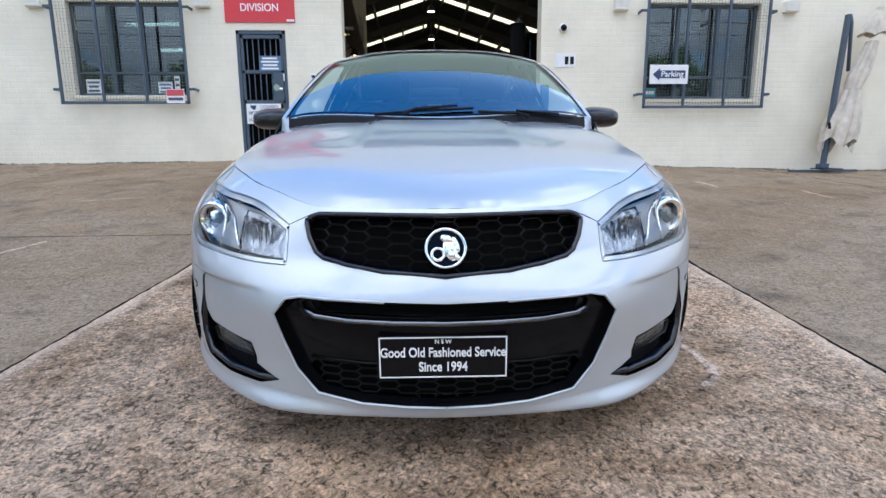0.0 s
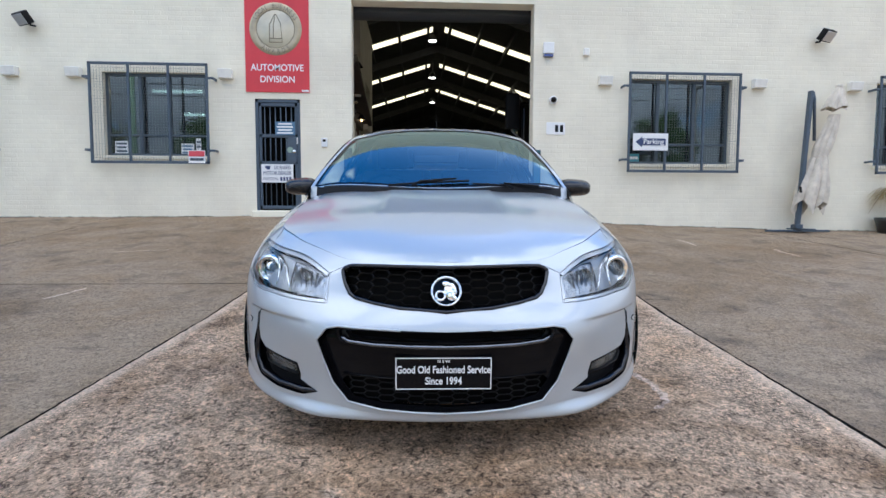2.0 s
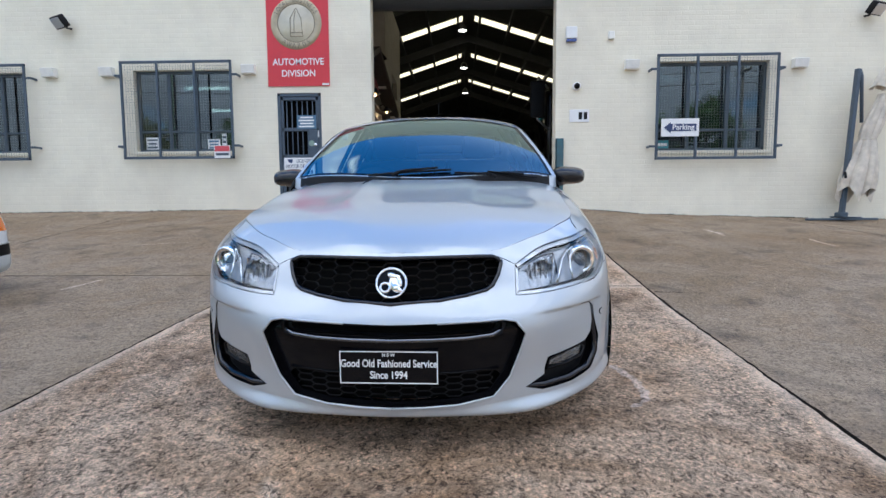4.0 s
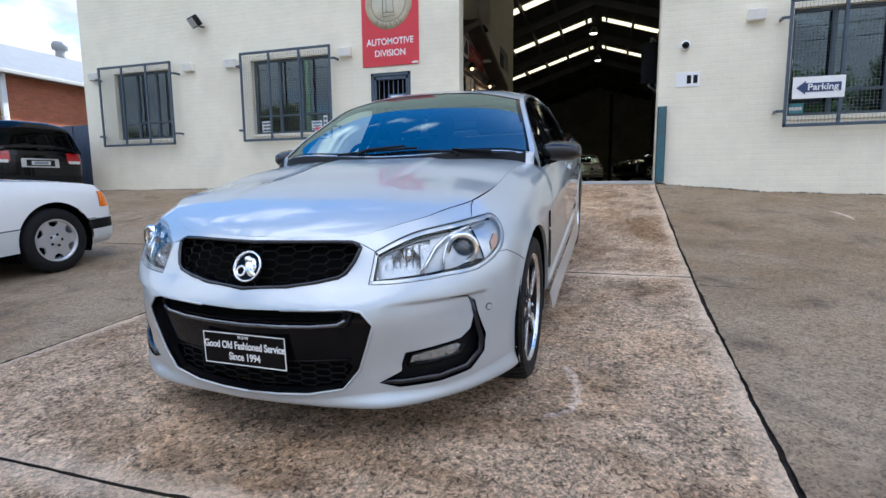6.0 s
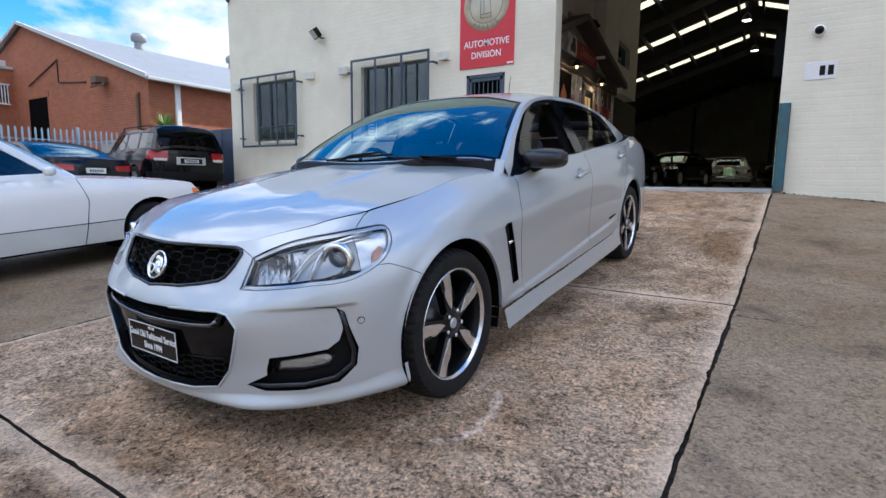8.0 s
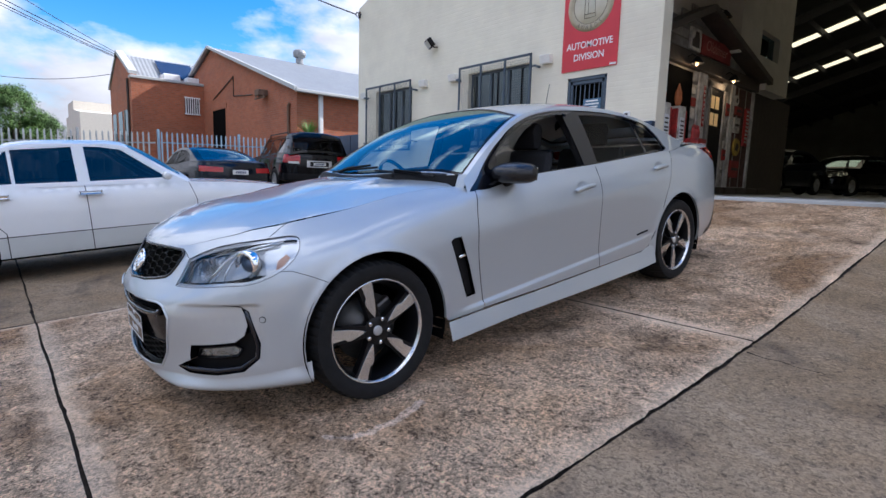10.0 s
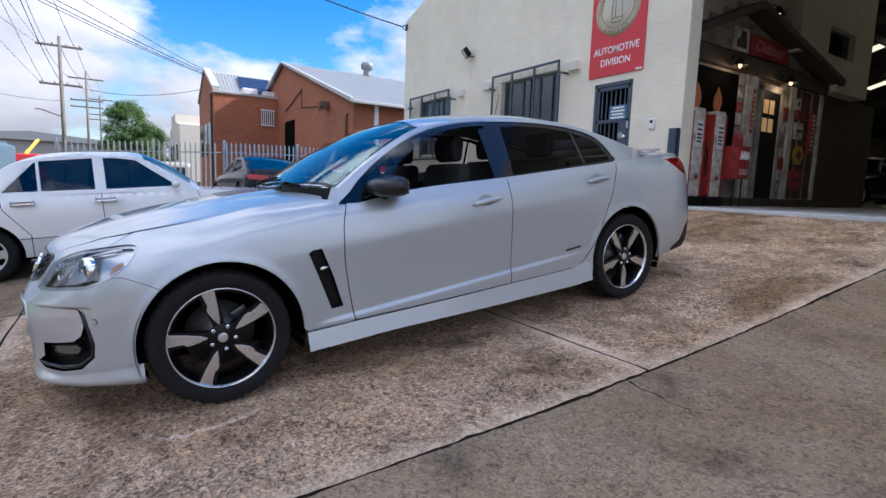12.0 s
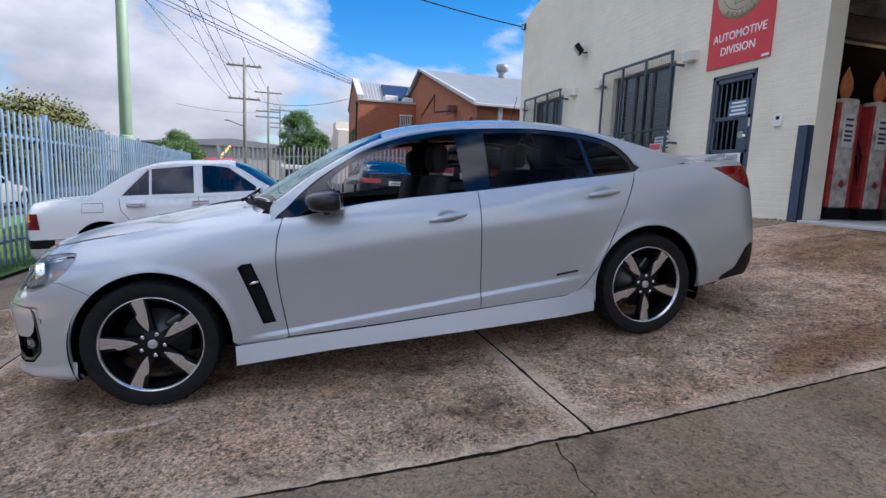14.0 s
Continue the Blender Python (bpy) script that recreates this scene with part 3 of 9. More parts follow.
def carve(outer, regions, step):
    """Cuts a flat chart along outlines: {region name: triangles in the chart}. Later regions win."""
    loops = [dense(outer, step)] + [dense(r, step) for _, r in regions]
    pts, edges = [], []
    for lp in loops:
        k = len(pts)
        pts += [tuple(p) for p in lp]
        edges += [(k + i, k + (i + 1) % len(lp)) for i in range(len(lp))]
    seg = np.concatenate([np.stack([lp, np.roll(lp, -1, 0)], 1) for lp in loops])
    lo, hi = loops[0].min(0), loops[0].max(0)
    gx, gy = np.meshgrid(np.arange(lo[0], hi[0], step), np.arange(lo[1], hi[1], step), indexing="ij")
    gy = gy + (np.arange(gx.shape[0]) % 2)[:, None] * step / 2
    grid = np.stack([gx.ravel(), gy.ravel()], 1)
    grid = grid[inside(loops[0], grid)]
    keep = []
    for i in range(0, len(grid), 400):
        g = grid[i:i + 400, None]
        a, d = seg[None, :, 0], seg[None, :, 1] - seg[None, :, 0]
        t = np.clip(((g - a) * d).sum(2) / np.maximum((d * d).sum(2), 1e-12), 0, 1)
        keep.append(np.hypot(*np.moveaxis(a + d * t[..., None] - g, 2, 0)).min(1) > .4 * step)
    if keep:
        pts += [tuple(p) for p in grid[np.concatenate(keep)]]
    out = geometry.delaunay_2d_cdt([Vector(p) for p in pts], edges, [], 0, 1e-5)
    v = np.array([tuple(p) for p in out[0]])
    tri = np.array([f for f in out[2] if len(f) == 3])
    mid = v[tri].mean(1)
    label = np.full(len(tri), -1)
    label[inside(loops[0], mid)] = 0
    for i, (_, r) in enumerate(regions):
        label[(label >= 0) & inside(r, mid)] = i + 1
    found = {}
    for i, name in enumerate(["base"] + [r[0] for r in regions]):
        t = tri[label == i]
        if len(t):
            found.setdefault(name, []).append(t)
    made = {}
    for name, ts in found.items():
        t = np.concatenate(ts)
        used, inv = np.unique(t, return_inverse=True)
        made[name] = (v[used], inv.reshape(-1, 3))
    return made


def draped(surf, chart, flip=False, mirror=False, sink=0.0):
    """Lays a chart's triangles on a surface: verts, faces, normals."""
    ab, tri = chart
    e = .004
    p = surf(ab[:, 0], ab[:, 1])
    n = np.cross(surf(ab[:, 0] + e, ab[:, 1]) - surf(ab[:, 0] - e, ab[:, 1]), surf(ab[:, 0], ab[:, 1] + e) - surf(ab[:, 0], ab[:, 1] - e))
    n /= np.maximum(np.linalg.norm(n, axis=1), 1e-9)[:, None]
    if flip:
        n, tri = -n, tri[:, ::-1]
    face = np.cross(p[tri[:, 1]] - p[tri[:, 0]], p[tri[:, 2]] - p[tri[:, 0]])
    tri = np.where(((face * n[tri[:, 0]]).sum(1) < 0)[:, None], tri[:, ::-1], tri)
    p = p - n * sink
    if mirror:
        p, n, tri = p * (-1, 1, 1), n * (-1, 1, 1), tri[:, ::-1]
    return p, tri, n


def panel(name, pieces, material, parent, label=""):
    """One mesh out of draped pieces, with the surface's own smooth normals."""
    v, f, n, k = [], [], [], 0
    for p, t, m in pieces:
        v.append(p), f.append(t + k), n.append(m)
        k += len(p)
    ob = new(name, mesh_of(name, np.concatenate(v), np.concatenate(f), material, True, np.concatenate(n)))
    ob.parent = parent
    return tagged(ob, label)


def lip(surf, line, depth, mirror=False):
    """A turned-in edge along a line of a chart: goes from the skin straight inwards (towards x = 0)."""
    p = surf(np.asarray(line)[:, 0], np.asarray(line)[:, 1])
    q = p.copy()
    q[:, 0] -= depth * np.sign(p[:, 0] + 1e-9)
    v = np.r_[p, q]
    if mirror:
        v = v * (-1, 1, 1)
    k = len(p)
    return [tuple(x) for x in v], [(i, i + 1, k + i + 1, k + i) for i in range(k - 1)]
# ---------- ground and slabs ----------
def concrete(name, dark, mid, light, speckle, patch, rough=.85, bump=.75, margin=None, flecks=.78):
    """Old exposed concrete: grit, worn pale patches, damp stains, all at their real size."""
    m = bpy.data.materials.new(name)
    m.use_nodes = True
    n, l = m.node_tree.nodes, m.node_tree.links
    b = n["Principled BSDF"]
    b.inputs["Roughness"].default_value, b.inputs["Specular IOR Level"].default_value = rough, .35
    co = n.new("ShaderNodeTexCoord")

    def noise_at(scale, detail, rough_=.6, distort=0.0):
        t = n.new("ShaderNodeTexNoise")
        t.inputs["Scale"].default_value, t.inputs["Detail"].default_value, t.inputs["Roughness"].default_value, t.inputs["Distortion"].default_value = scale, detail, rough_, distort
        l.new(co.outputs["Object"], t.inputs["Vector"])
        return t.outputs["Fac"]

    def ramp(src, stops):
        r = n.new("ShaderNodeValToRGB")
        while len(r.color_ramp.elements) < len(stops):
            r.color_ramp.elements.new(.5)
        for e, (p, c) in zip(r.color_ramp.elements, stops):
            e.position, e.color = p, (*c, 1)
        l.new(src, r.inputs["Fac"])
        return r.outputs["Color"]

    def mixed(kind, fac, a, b_):
        x = n.new("ShaderNodeMix")
        x.data_type, x.blend_type = "RGBA", kind
        for key, v in (("Factor", fac), ("A", a), ("B", b_)):
            if hasattr(v, "is_linked"):
                l.new(v, x.inputs[key])
            else:
                x.inputs[key].default_value = v
        return x.outputs["Result"]

    smooth = None
    if margin:                                    # trowelled, smoother strip along the joints
        sep = n.new("ShaderNodeSeparateXYZ")
        l.new(co.outputs["Object"], sep.inputs[0])

        def calc(op, a, b_=None, c=None):
            x = n.new("ShaderNodeMath")
            x.operation = op
            for i, v in enumerate((a, b_, c)):
                if v is None:
                    continue
                if hasattr(v, "is_linked"):
                    l.new(v, x.inputs[i])
                else:
                    x.inputs[i].default_value = v
            return x.outputs[0]

        near = None
        for slope, at, axis in margin:
            away = calc("SUBTRACT", calc("MULTIPLY_ADD", sep.outputs["Y"], -slope, sep.outputs["X"]), at) if axis == "x" else calc("SUBTRACT", sep.outputs["Y"], at)
            away = calc("ABSOLUTE", away)
            near = away if near is None else calc("MINIMUM", near, away)
        near = calc("MULTIPLY_ADD", noise_at(6, 6, .7), .16, near)
        smooth = ramp(near, [(.12, (.6, .6, .6)), (.20, (0, 0, 0))])
    base = ramp(noise_at(2.3, 10, .68, .4), [(.30, dark), (.48, mid), (.62, mid), (.78, light)])
    worn = ramp(noise_at(.55, 8, .7, .8), [(.45, (0, 0, 0)), (.60, (1, 1, 1))])
    base = mixed("MIX", worn, base, mixed("MULTIPLY", 1.0, base, (*patch, 1)))
    grit = ramp(noise_at(48, 9, .92), [(.38, (1 - speckle,) * 3), (.5, (1, 1, 1)), (.62, (1 + speckle * .6,) * 3)])
    rust = ramp(noise_at(1.1, 8, .65, .6), [(.50, (0, 0, 0)), (.68, (.34, .34, .34))])
    base = mixed("MIX", rust, base, mixed("MULTIPLY", 1.0, base, (1.0, .80, .54, 1)))
    if smooth is not None:
        base = mixed("MIX", smooth, base, (*[.25 * c + .62 * d for c, d in zip(light, mid)], 1))
        grit = mixed("MIX", mixed("MULTIPLY", 1.0, smooth, (.7, .7, .7, 1)), grit, (1, 1, 1, 1))
    calm = ramp(noise_at(3.4, 7, .7, .5), [(.44, (.72, .72, .72)), (.56, (0, 0, 0))])      # trowelled skin that still covers the stones
    grit = mixed("MIX", calm, grit, (1, 1, 1, 1))
    base = mixed("MULTIPLY", 1.0, base, grit)
    chips = ramp(noise_at(26, 9, .8, 1.6), [(.525, (1, 1, 1)), (.575, (1 - .72 * speckle,) * 3), (.66, (.50, .45, .40))])
    if smooth is not None:
        chips = mixed("MIX", smooth, chips, (1, 1, 1, 1))
    base = mixed("MULTIPLY", .6, base, chips)
    fleck = ramp(noise_at(30, 8, .82, 1.0), [(.36, (.32, .27, .235)), (.45, (.86, .83, .80)), (.52, (1.30, 1.28, 1.25)), (.62, (1.75, 1.72, 1.68))])
    if smooth is not None:
        fleck = mixed("MIX", smooth, fleck, (1.25, 1.25, 1.25, 1))
    base = mixed("MULTIPLY", flecks, base, fleck)
    # worn-out pits and ridges, crisp and wormlike, a finger's width long
    pits = ramp(noise_at(27, 3.0, .55, 1.8), [(.385, (.16, .13, .11)), (.420, (.95, .94, .93)), (.50, (1, 1, 1)), (.60, (1.0, 1.0, 1.0)), (.635, (1.32, 1.30, 1.27))])
    if smooth is not None:
        pits = mixed("MIX", mixed("MULTIPLY", 1.0, smooth, (1.5, 1.5, 1.5, 1)), pits, (1, 1, 1, 1))
    base = mixed("MULTIPLY", .3 + .7 * flecks, base, pits)
    grit = mixed("MULTIPLY", .8, grit, pits)
    vor = n.new("ShaderNodeTexVoronoi")
    vor.inputs["Scale"].default_value = 105
    l.new(co.outputs["Object"], vor.inputs["Vector"])
    base = mixed("MULTIPLY", .85 * speckle, base, ramp(vor.outputs["Color"], [(.0, (.35, .33, .32)), (.35, (1, 1, 1)), (.9, (1.25, 1.22, 1.2))]))
    l.new(base, b.inputs["Base Color"])
    p = n.new("ShaderNodeBump")
    p.inputs["Strength"].default_value, p.inputs["Distance"].default_value = bump, .012
    l.new(grit, p.inputs["Height"])
    l.new(p.outputs["Normal"], b.inputs["Normal"])
    return m


M_SLAB = concrete("weathered brown concrete", (.18, .122, .080), (.66, .485, .338), (.93, .785, .63), .93, (.54, .46, .37), margin=((.032, 1.877, "x"), (.065, -1.9125, "x"), (0, 4.17, "y"), (0, 1.07, "y")))
M_SLAB_GREY = concrete("grey brown concrete", (.150, .112, .080), (.300, .226, .152), (.415, .325, .236), .62, (.80, .75, .67), bump=.3, flecks=.30)
M_JOINT = mat("dark joint dirt", (.040, .033, .028), .95, spec=.05, var=.5, scale=30, bump=.5, bump_scale=90)
M_FLOOR = mat("pale workshop floor", (.50, .51, .50), .45, var=.1, scale=3, stain=(.3, .3, .29), stain_scale=.8, stain_amount=.5)
M_GRASS = mat("verge grass", (.075, .15, .025), .9, var=.4, scale=20)
M_ROAD = mat("street asphalt", (.06, .06, .062), .85, var=.2, scale=30, bump=.4, bump_scale=80)


def draped_sheet(xs, ys, lift, jitter=0.0):
    v = [(x, y, float(ground_z(x, y)) + lift + (random.uniform(-jitter, jitter) if jitter else 0)) for y in ys for x in xs]
    n = len(xs)
    return v, [(j * n + i, j * n + i + 1, (j + 1) * n + i + 1, (j + 1) * n + i) for j in range(len(ys) - 1) for i in range(n - 1)]


def span(a, b, step):
    return list(np.linspace(a, b, max(2, int(math.ceil((b - a) / step)) + 1)))


gx = [-400, -150, -60, -30] + span(-20, 14, .8) + [20, 40, 120, 400]
gy = [-400, -100, -40, -20] + span(-14, 9.2, .2) + [9.285, 9.5, 10, 12, 20, 40, 120, 400]
solid("ground", draped_sheet(gx, gy, -.020), M_JOINT, "dark earth under the concrete yard and street", "ground", kind="structure", smooth=True)
drive = tagged(new("pavement"), "sloping concrete yard cast in large slabs with dark open joints", "pavement", kind="structure")


def right_joint(y):
    return 1.925 + .032 * (y - 1.5)


def left_joint(y):
    return -1.815 + .065 * (y - 1.5)


def slab(y0, y1, xa, xb, material, step=.25, gap=.007):
    """One slab between two edges given as functions of y, with chipped edges and a thickness."""
    rnd = random.Random(int(1000 * (y0 + 31 * xa(y0))))
    ys = span(y0 + gap, y1 - gap, .035)
    n = max(3, int((xb(y0) - xa(y0)) / (.06 if gap > .006 else step)))
    v = []
    drift = [0.0, 0.0]
    for j, y in enumerate(ys):
        for q in (0, 1):
            drift[q] = max(-.002, .95 * drift[q] + rnd.gauss(0, .0016))
        for i in range(n + 1):
            a, b = xa(y) + gap, xb(y) - gap
            chip = rnd.random()
            wob = (drift[i == n] + (.5 - chip) * .005 + (.012 * rnd.random() if chip > .92 else 0)) * (1 if i == 0 else -1) if i in (0, n) else 0
            wy = (.003 * math.sin(i * .37 + y0) + (.5 - chip) * .004 + (.010 * rnd.random() if chip > .92 else 0)) * (1 if j == 0 else -1) if j in (0, len(ys) - 1) else 0
            x = a + (b - a) * i / n + wob
            v.append((x, y + wy, float(ground_z(x, y)) - (.004 * rnd.random() if i in (0, n) else 0)))
    m, k = n + 1, len(ys)
    f = [(j * m + i, j * m + i + 1, (j + 1) * m + i + 1, (j + 1) * m + i) for j in range(k - 1) for i in range(n)]
    rim = list(range(m)) + [j * m + n for j in range(1, k)] + [(k - 1) * m + i for i in range(n - 1, -1, -1)] + [j * m for j in range(k - 2, 0, -1)]
    c = len(v)
    v += [(v[i][0], v[i][1], v[i][2] - .06) for i in rim]
    f += [(rim[i], c + i, c + (i + 1) % len(rim), rim[(i + 1) % len(rim)]) for i in range(len(rim))]
    ob = part("slab", (v, f), material, drive, smooth="auto")
    ob.data.materials.append(M_JOINT)                       # dirt on the sides of the joint
    for p in ob.data.polygons:
        p.material_index = 1 if min(p.vertices) < c <= max(p.vertices) else 0
    return ob


for y0, y1 in ((-6, -2.6), (-2.6, 1.07), (1.07, 4.17), (4.17, 9.17)):
    slab(y0, y1, left_joint, right_joint, M_SLAB)
for k, edges in enumerate(((2.2, 6.4), (6.4, 11.0), (11.0, 16.0))):
    for y0, y1 in ((-6, 9.268),):
        slab(y0, y1, right_joint if k == 0 else (lambda y, e=edges[0]: e), lambda y, e=edges[1]: e, M_SLAB_GREY, .3, .005 if k else .007)
for k, edges in enumerate(((-5.6, -1.7), (-10.6, -5.6), (-15.6, -10.6))):
    for y0, y1 in ((-.6, 1.07), (1.07, 4.6), (4.6, 9.268)):
        slab(y0, y1, lambda y, e=edges[0]: e, left_joint if k == 0 else (lambda y, e=edges[1]: e), M_SLAB_GREY, .3, .005 if k else .007)
crack = [(2.03, 3.98), (2.12, 3.955), (2.20, 3.965), (2.29, 3.935), (2.38, 3.945), (2.44, 3.92)]
part("crack", tube([(x, y, float(ground_z(x, y)) - .002) for x, y in crack], [.007, .004, .005, .003, .004, .001], 5), M_JOINT, drive, "short dark crack")
M_SCUFF = concrete("pale scraped concrete", (.30, .23, .18), (.58, .46, .37), (.78, .66, .56), .6, (.8, .76, .72), bump=.3)
for k, (line, w) in enumerate((([(-3.30, 4.08), (-3.24, 4.22), (-3.17, 4.42)], .05), ([(-3.95, 6.10), (-3.6, 6.19), (-3.24, 6.26)], .05), ([(4.08, 7.40), (4.12, 7.1), (4.1, 6.84)], .06), ([(5.12, 6.62), (5.06, 6.3), (5.08, 6.06)], .06), ([(1.165, 2.36), (1.205, 2.26), (1.232, 2.15), (1.236, 2.02), (1.20, 1.92), (1.13, 1.85)], .055))):
    rnd = random.Random(k)
    p = dense(line, .02, False)
    rows_ = [(x + w * rnd.uniform(.2, .6) * sg * (1 if k else .8), y + .01 * rnd.uniform(-1, 1)) for x, y in p for sg in (-1, 1)]
    part("scuff", ([(x, y, float(ground_z(x, y)) + .0025) for x, y in rows_], [(2 * i, 2 * i + 1, 2 * i + 3, 2 * i + 2) for i in range(len(p) - 1)]), M_SCUFF, drive, "pale scrape mark")
solid("road", draped_sheet(span(-120, 60, 6), span(-16, -6.6, 1), .0), M_ROAD, "grey asphalt street in front of the yard", "road", kind="structure")
solid("verge", draped_sheet(span(-60, -2.2, 1.5), span(-6.0, -.72, .6), .01), M_GRASS, "sunlit green grass verge along the fence", "grass", kind="structure")

# ---------- workshop front ----------
WY = 9.27                         # front face of the wall
DOOR_L, DOOR_R, DOOR_TOP = -1.26, 2.16, 5.10
WEST, EAST, THICK = -10.45, 12.2, .30
RIDGE_X, RIDGE_Z, EAVE_Z = .85, 9.75, 6.15


def gable(x):
    return EAVE_Z + (RIDGE_Z - EAVE_Z) * (1 - abs(x - RIDGE_X) / 11.35) if abs(x - RIDGE_X) < 11.35 else EAVE_Z


# openings in the wall: x0, x1, z0, z1
W1, W2, W3, W4 = (-9.52, -7.87, 2.22, 3.72), (-5.78, -3.94, 2.22, 3.73), (4.05, 6.05, 2.15, 3.76), (8.98, 10.9, 2.15, 3.75)
DOOR = (-3.05, -2.22, 1.22, 3.28)
HOLES = [W1, W2, W3, W4, DOOR, (DOOR_L, DOOR_R, .6, DOOR_TOP)]


def wall_with_holes(x0, x1, z0, top, holes, y0, y1):
    xs = sorted({x0, x1, *[v for h in holes for v in h[:2] if x0 < v < x1]})
    quads = []
    for a, b in zip(xs, xs[1:]):
        mid, z = (a + b) / 2, z0
        cuts = sorted((h[2], h[3]) for h in holes if h[0] < mid < h[1])
        for lo, hi in cuts:
            if lo > z:
                quads.append((a, b, z, z, lo, lo))
            z = hi
        quads.append((a, b, z, z, top(a), top(b)))
    v, f = [], []
    for a, b, za, zb, ta, tb in quads:
        k = len(v)
        v += [(a, y0, za), (b, y0, zb), (b, y0, tb), (a, y0, ta), (a, y1, za), (b, y1, zb), (b, y1, tb), (a, y1, ta)]
        f += [(k, k + 1, k + 2, k + 3), (k + 5, k + 4, k + 7, k + 6), (k + 3, k + 2, k + 6, k + 7), (k + 4, k + 5, k + 1, k), (k, k + 3, k + 7, k + 4), (k + 1, k + 5, k + 6, k + 2)]
    bm = bmesh.new()
    bv = [bm.verts.new(p) for p in v]
    for q in f:
        bm.faces.new([bv[i] for i in q])
    bmesh.ops.remove_doubles(bm, verts=bm.verts[:], dist=1e-4)
    seen = {}
    for fc in list(bm.faces):                       # inner faces between neighbouring quads
        seen.setdefault(tuple(sorted(v.index for v in fc.verts)), []).append(fc)
    bm.verts.index_update()
    seen = {}
    for fc in list(bm.faces):
        seen.setdefault(tuple(sorted(v.index for v in fc.verts)), []).append(fc)
    bmesh.ops.delete(bm, geom=[fc for fs in seen.values() if len(fs) > 1 for fc in fs], context="FACES_ONLY")
    bmesh.ops.recalc_face_normals(bm, faces=bm.faces[:])
    return from_bm(bm)


wall_south = solid("wall_south", wall_with_holes(WEST, EAST, .4, gable, HOLES, WY, WY + THICK), M_WALL, "cream painted brick front wall of the workshop, slightly stained", "wall", kind="structure")
solid("wall_west", block(WEST, WEST + .3, WY + THICK, 46, .4, EAVE_Z, 0), M_WALL, "cream painted side wall of the workshop", "wall", kind="structure")
solid("wall_east", block(EAST - .3, EAST, WY + THICK, 46, .4, EAVE_Z, 0), M_WALL, "cream painted side wall of the workshop", "wall", kind="structure")
M_INNER = mat("dim olive inner wall", (.30, .30, .25), .85, var=.15, scale=1.5, stain=(.18, .18, .15), stain_scale=.6, stain_amount=.5)
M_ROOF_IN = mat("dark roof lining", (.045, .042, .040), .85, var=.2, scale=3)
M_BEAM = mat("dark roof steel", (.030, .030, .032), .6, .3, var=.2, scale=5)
solid("wall_north", block(WEST, EAST, 46, 46.3, .4, 9.6, 0), M_INNER, "dim olive painted rear wall of the hall", "wall", kind="structure")
solid("threshold", block(DOOR_L + .004, DOOR_R - .004, WY - .10, WY + .298, .95, 1.168, .008), M_FLOOR, "pale worn concrete threshold of the workshop", "floor", kind="structure")
solid("floor", block(WEST, EAST, WY + .30, 46, .95, 1.17, .01), M_FLOOR, "pale smooth concrete workshop floor", "floor", kind="structure")
# roof: two slopes, sheets between dark purlins; emission stands in for daylight through them
M_SKYLIGHT = mat("roof sheet glowing for daylight", (.8, .75, .6), .5, emit=(1.0, .91, .62), emit_strength=.65)
ROOF_Z, PITCH = 9.02, .318


def roof_z(x):
    return ROOF_Z - PITCH * abs(x - RIDGE_X)


roof_shape = []
for sx in (-1, 1):
    xe = RIDGE_X + sx * 11.3
    p = [(RIDGE_X, WY + THICK, ROOF_Z), (xe, WY + THICK, roof_z(xe)), (xe, 46, roof_z(xe)), (RIDGE_X, 46, ROOF_Z)]
    roof_shape.append(([*p, *[(a, b, c + .10) for a, b, c in p]], [(0, 1, 2, 3), (7, 6, 5, 4), (0, 4, 5, 1), (1, 5, 6, 2), (2, 6, 7, 3), (3, 7, 4, 0)]))
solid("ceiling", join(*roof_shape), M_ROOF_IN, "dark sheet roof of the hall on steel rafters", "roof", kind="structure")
hall_roof = tagged(new("roof_steel"), "dark steel rafters and purlins under the hall roof", "roof steel", kind="structure")
for sx in (-1, 1):
    for i in range(9):
        x = RIDGE_X + sx * (.45 + 1.18 * i)
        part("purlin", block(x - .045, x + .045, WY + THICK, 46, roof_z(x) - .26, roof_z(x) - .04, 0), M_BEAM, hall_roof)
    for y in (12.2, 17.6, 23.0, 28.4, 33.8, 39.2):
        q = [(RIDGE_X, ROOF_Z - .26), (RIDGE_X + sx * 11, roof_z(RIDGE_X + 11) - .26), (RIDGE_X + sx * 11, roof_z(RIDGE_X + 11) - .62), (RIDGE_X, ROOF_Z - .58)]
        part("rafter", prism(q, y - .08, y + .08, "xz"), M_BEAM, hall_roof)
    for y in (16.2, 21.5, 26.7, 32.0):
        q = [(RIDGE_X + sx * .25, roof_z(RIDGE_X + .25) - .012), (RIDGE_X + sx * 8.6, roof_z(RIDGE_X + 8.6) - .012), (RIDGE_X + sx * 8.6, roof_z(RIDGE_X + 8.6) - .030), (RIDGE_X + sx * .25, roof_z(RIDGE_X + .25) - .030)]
        part("skylight", prism(q, y - .29, y + .29, "xz"), M_SKYLIGHT, hall_roof, "warm roof sheet with daylight put in as glow")
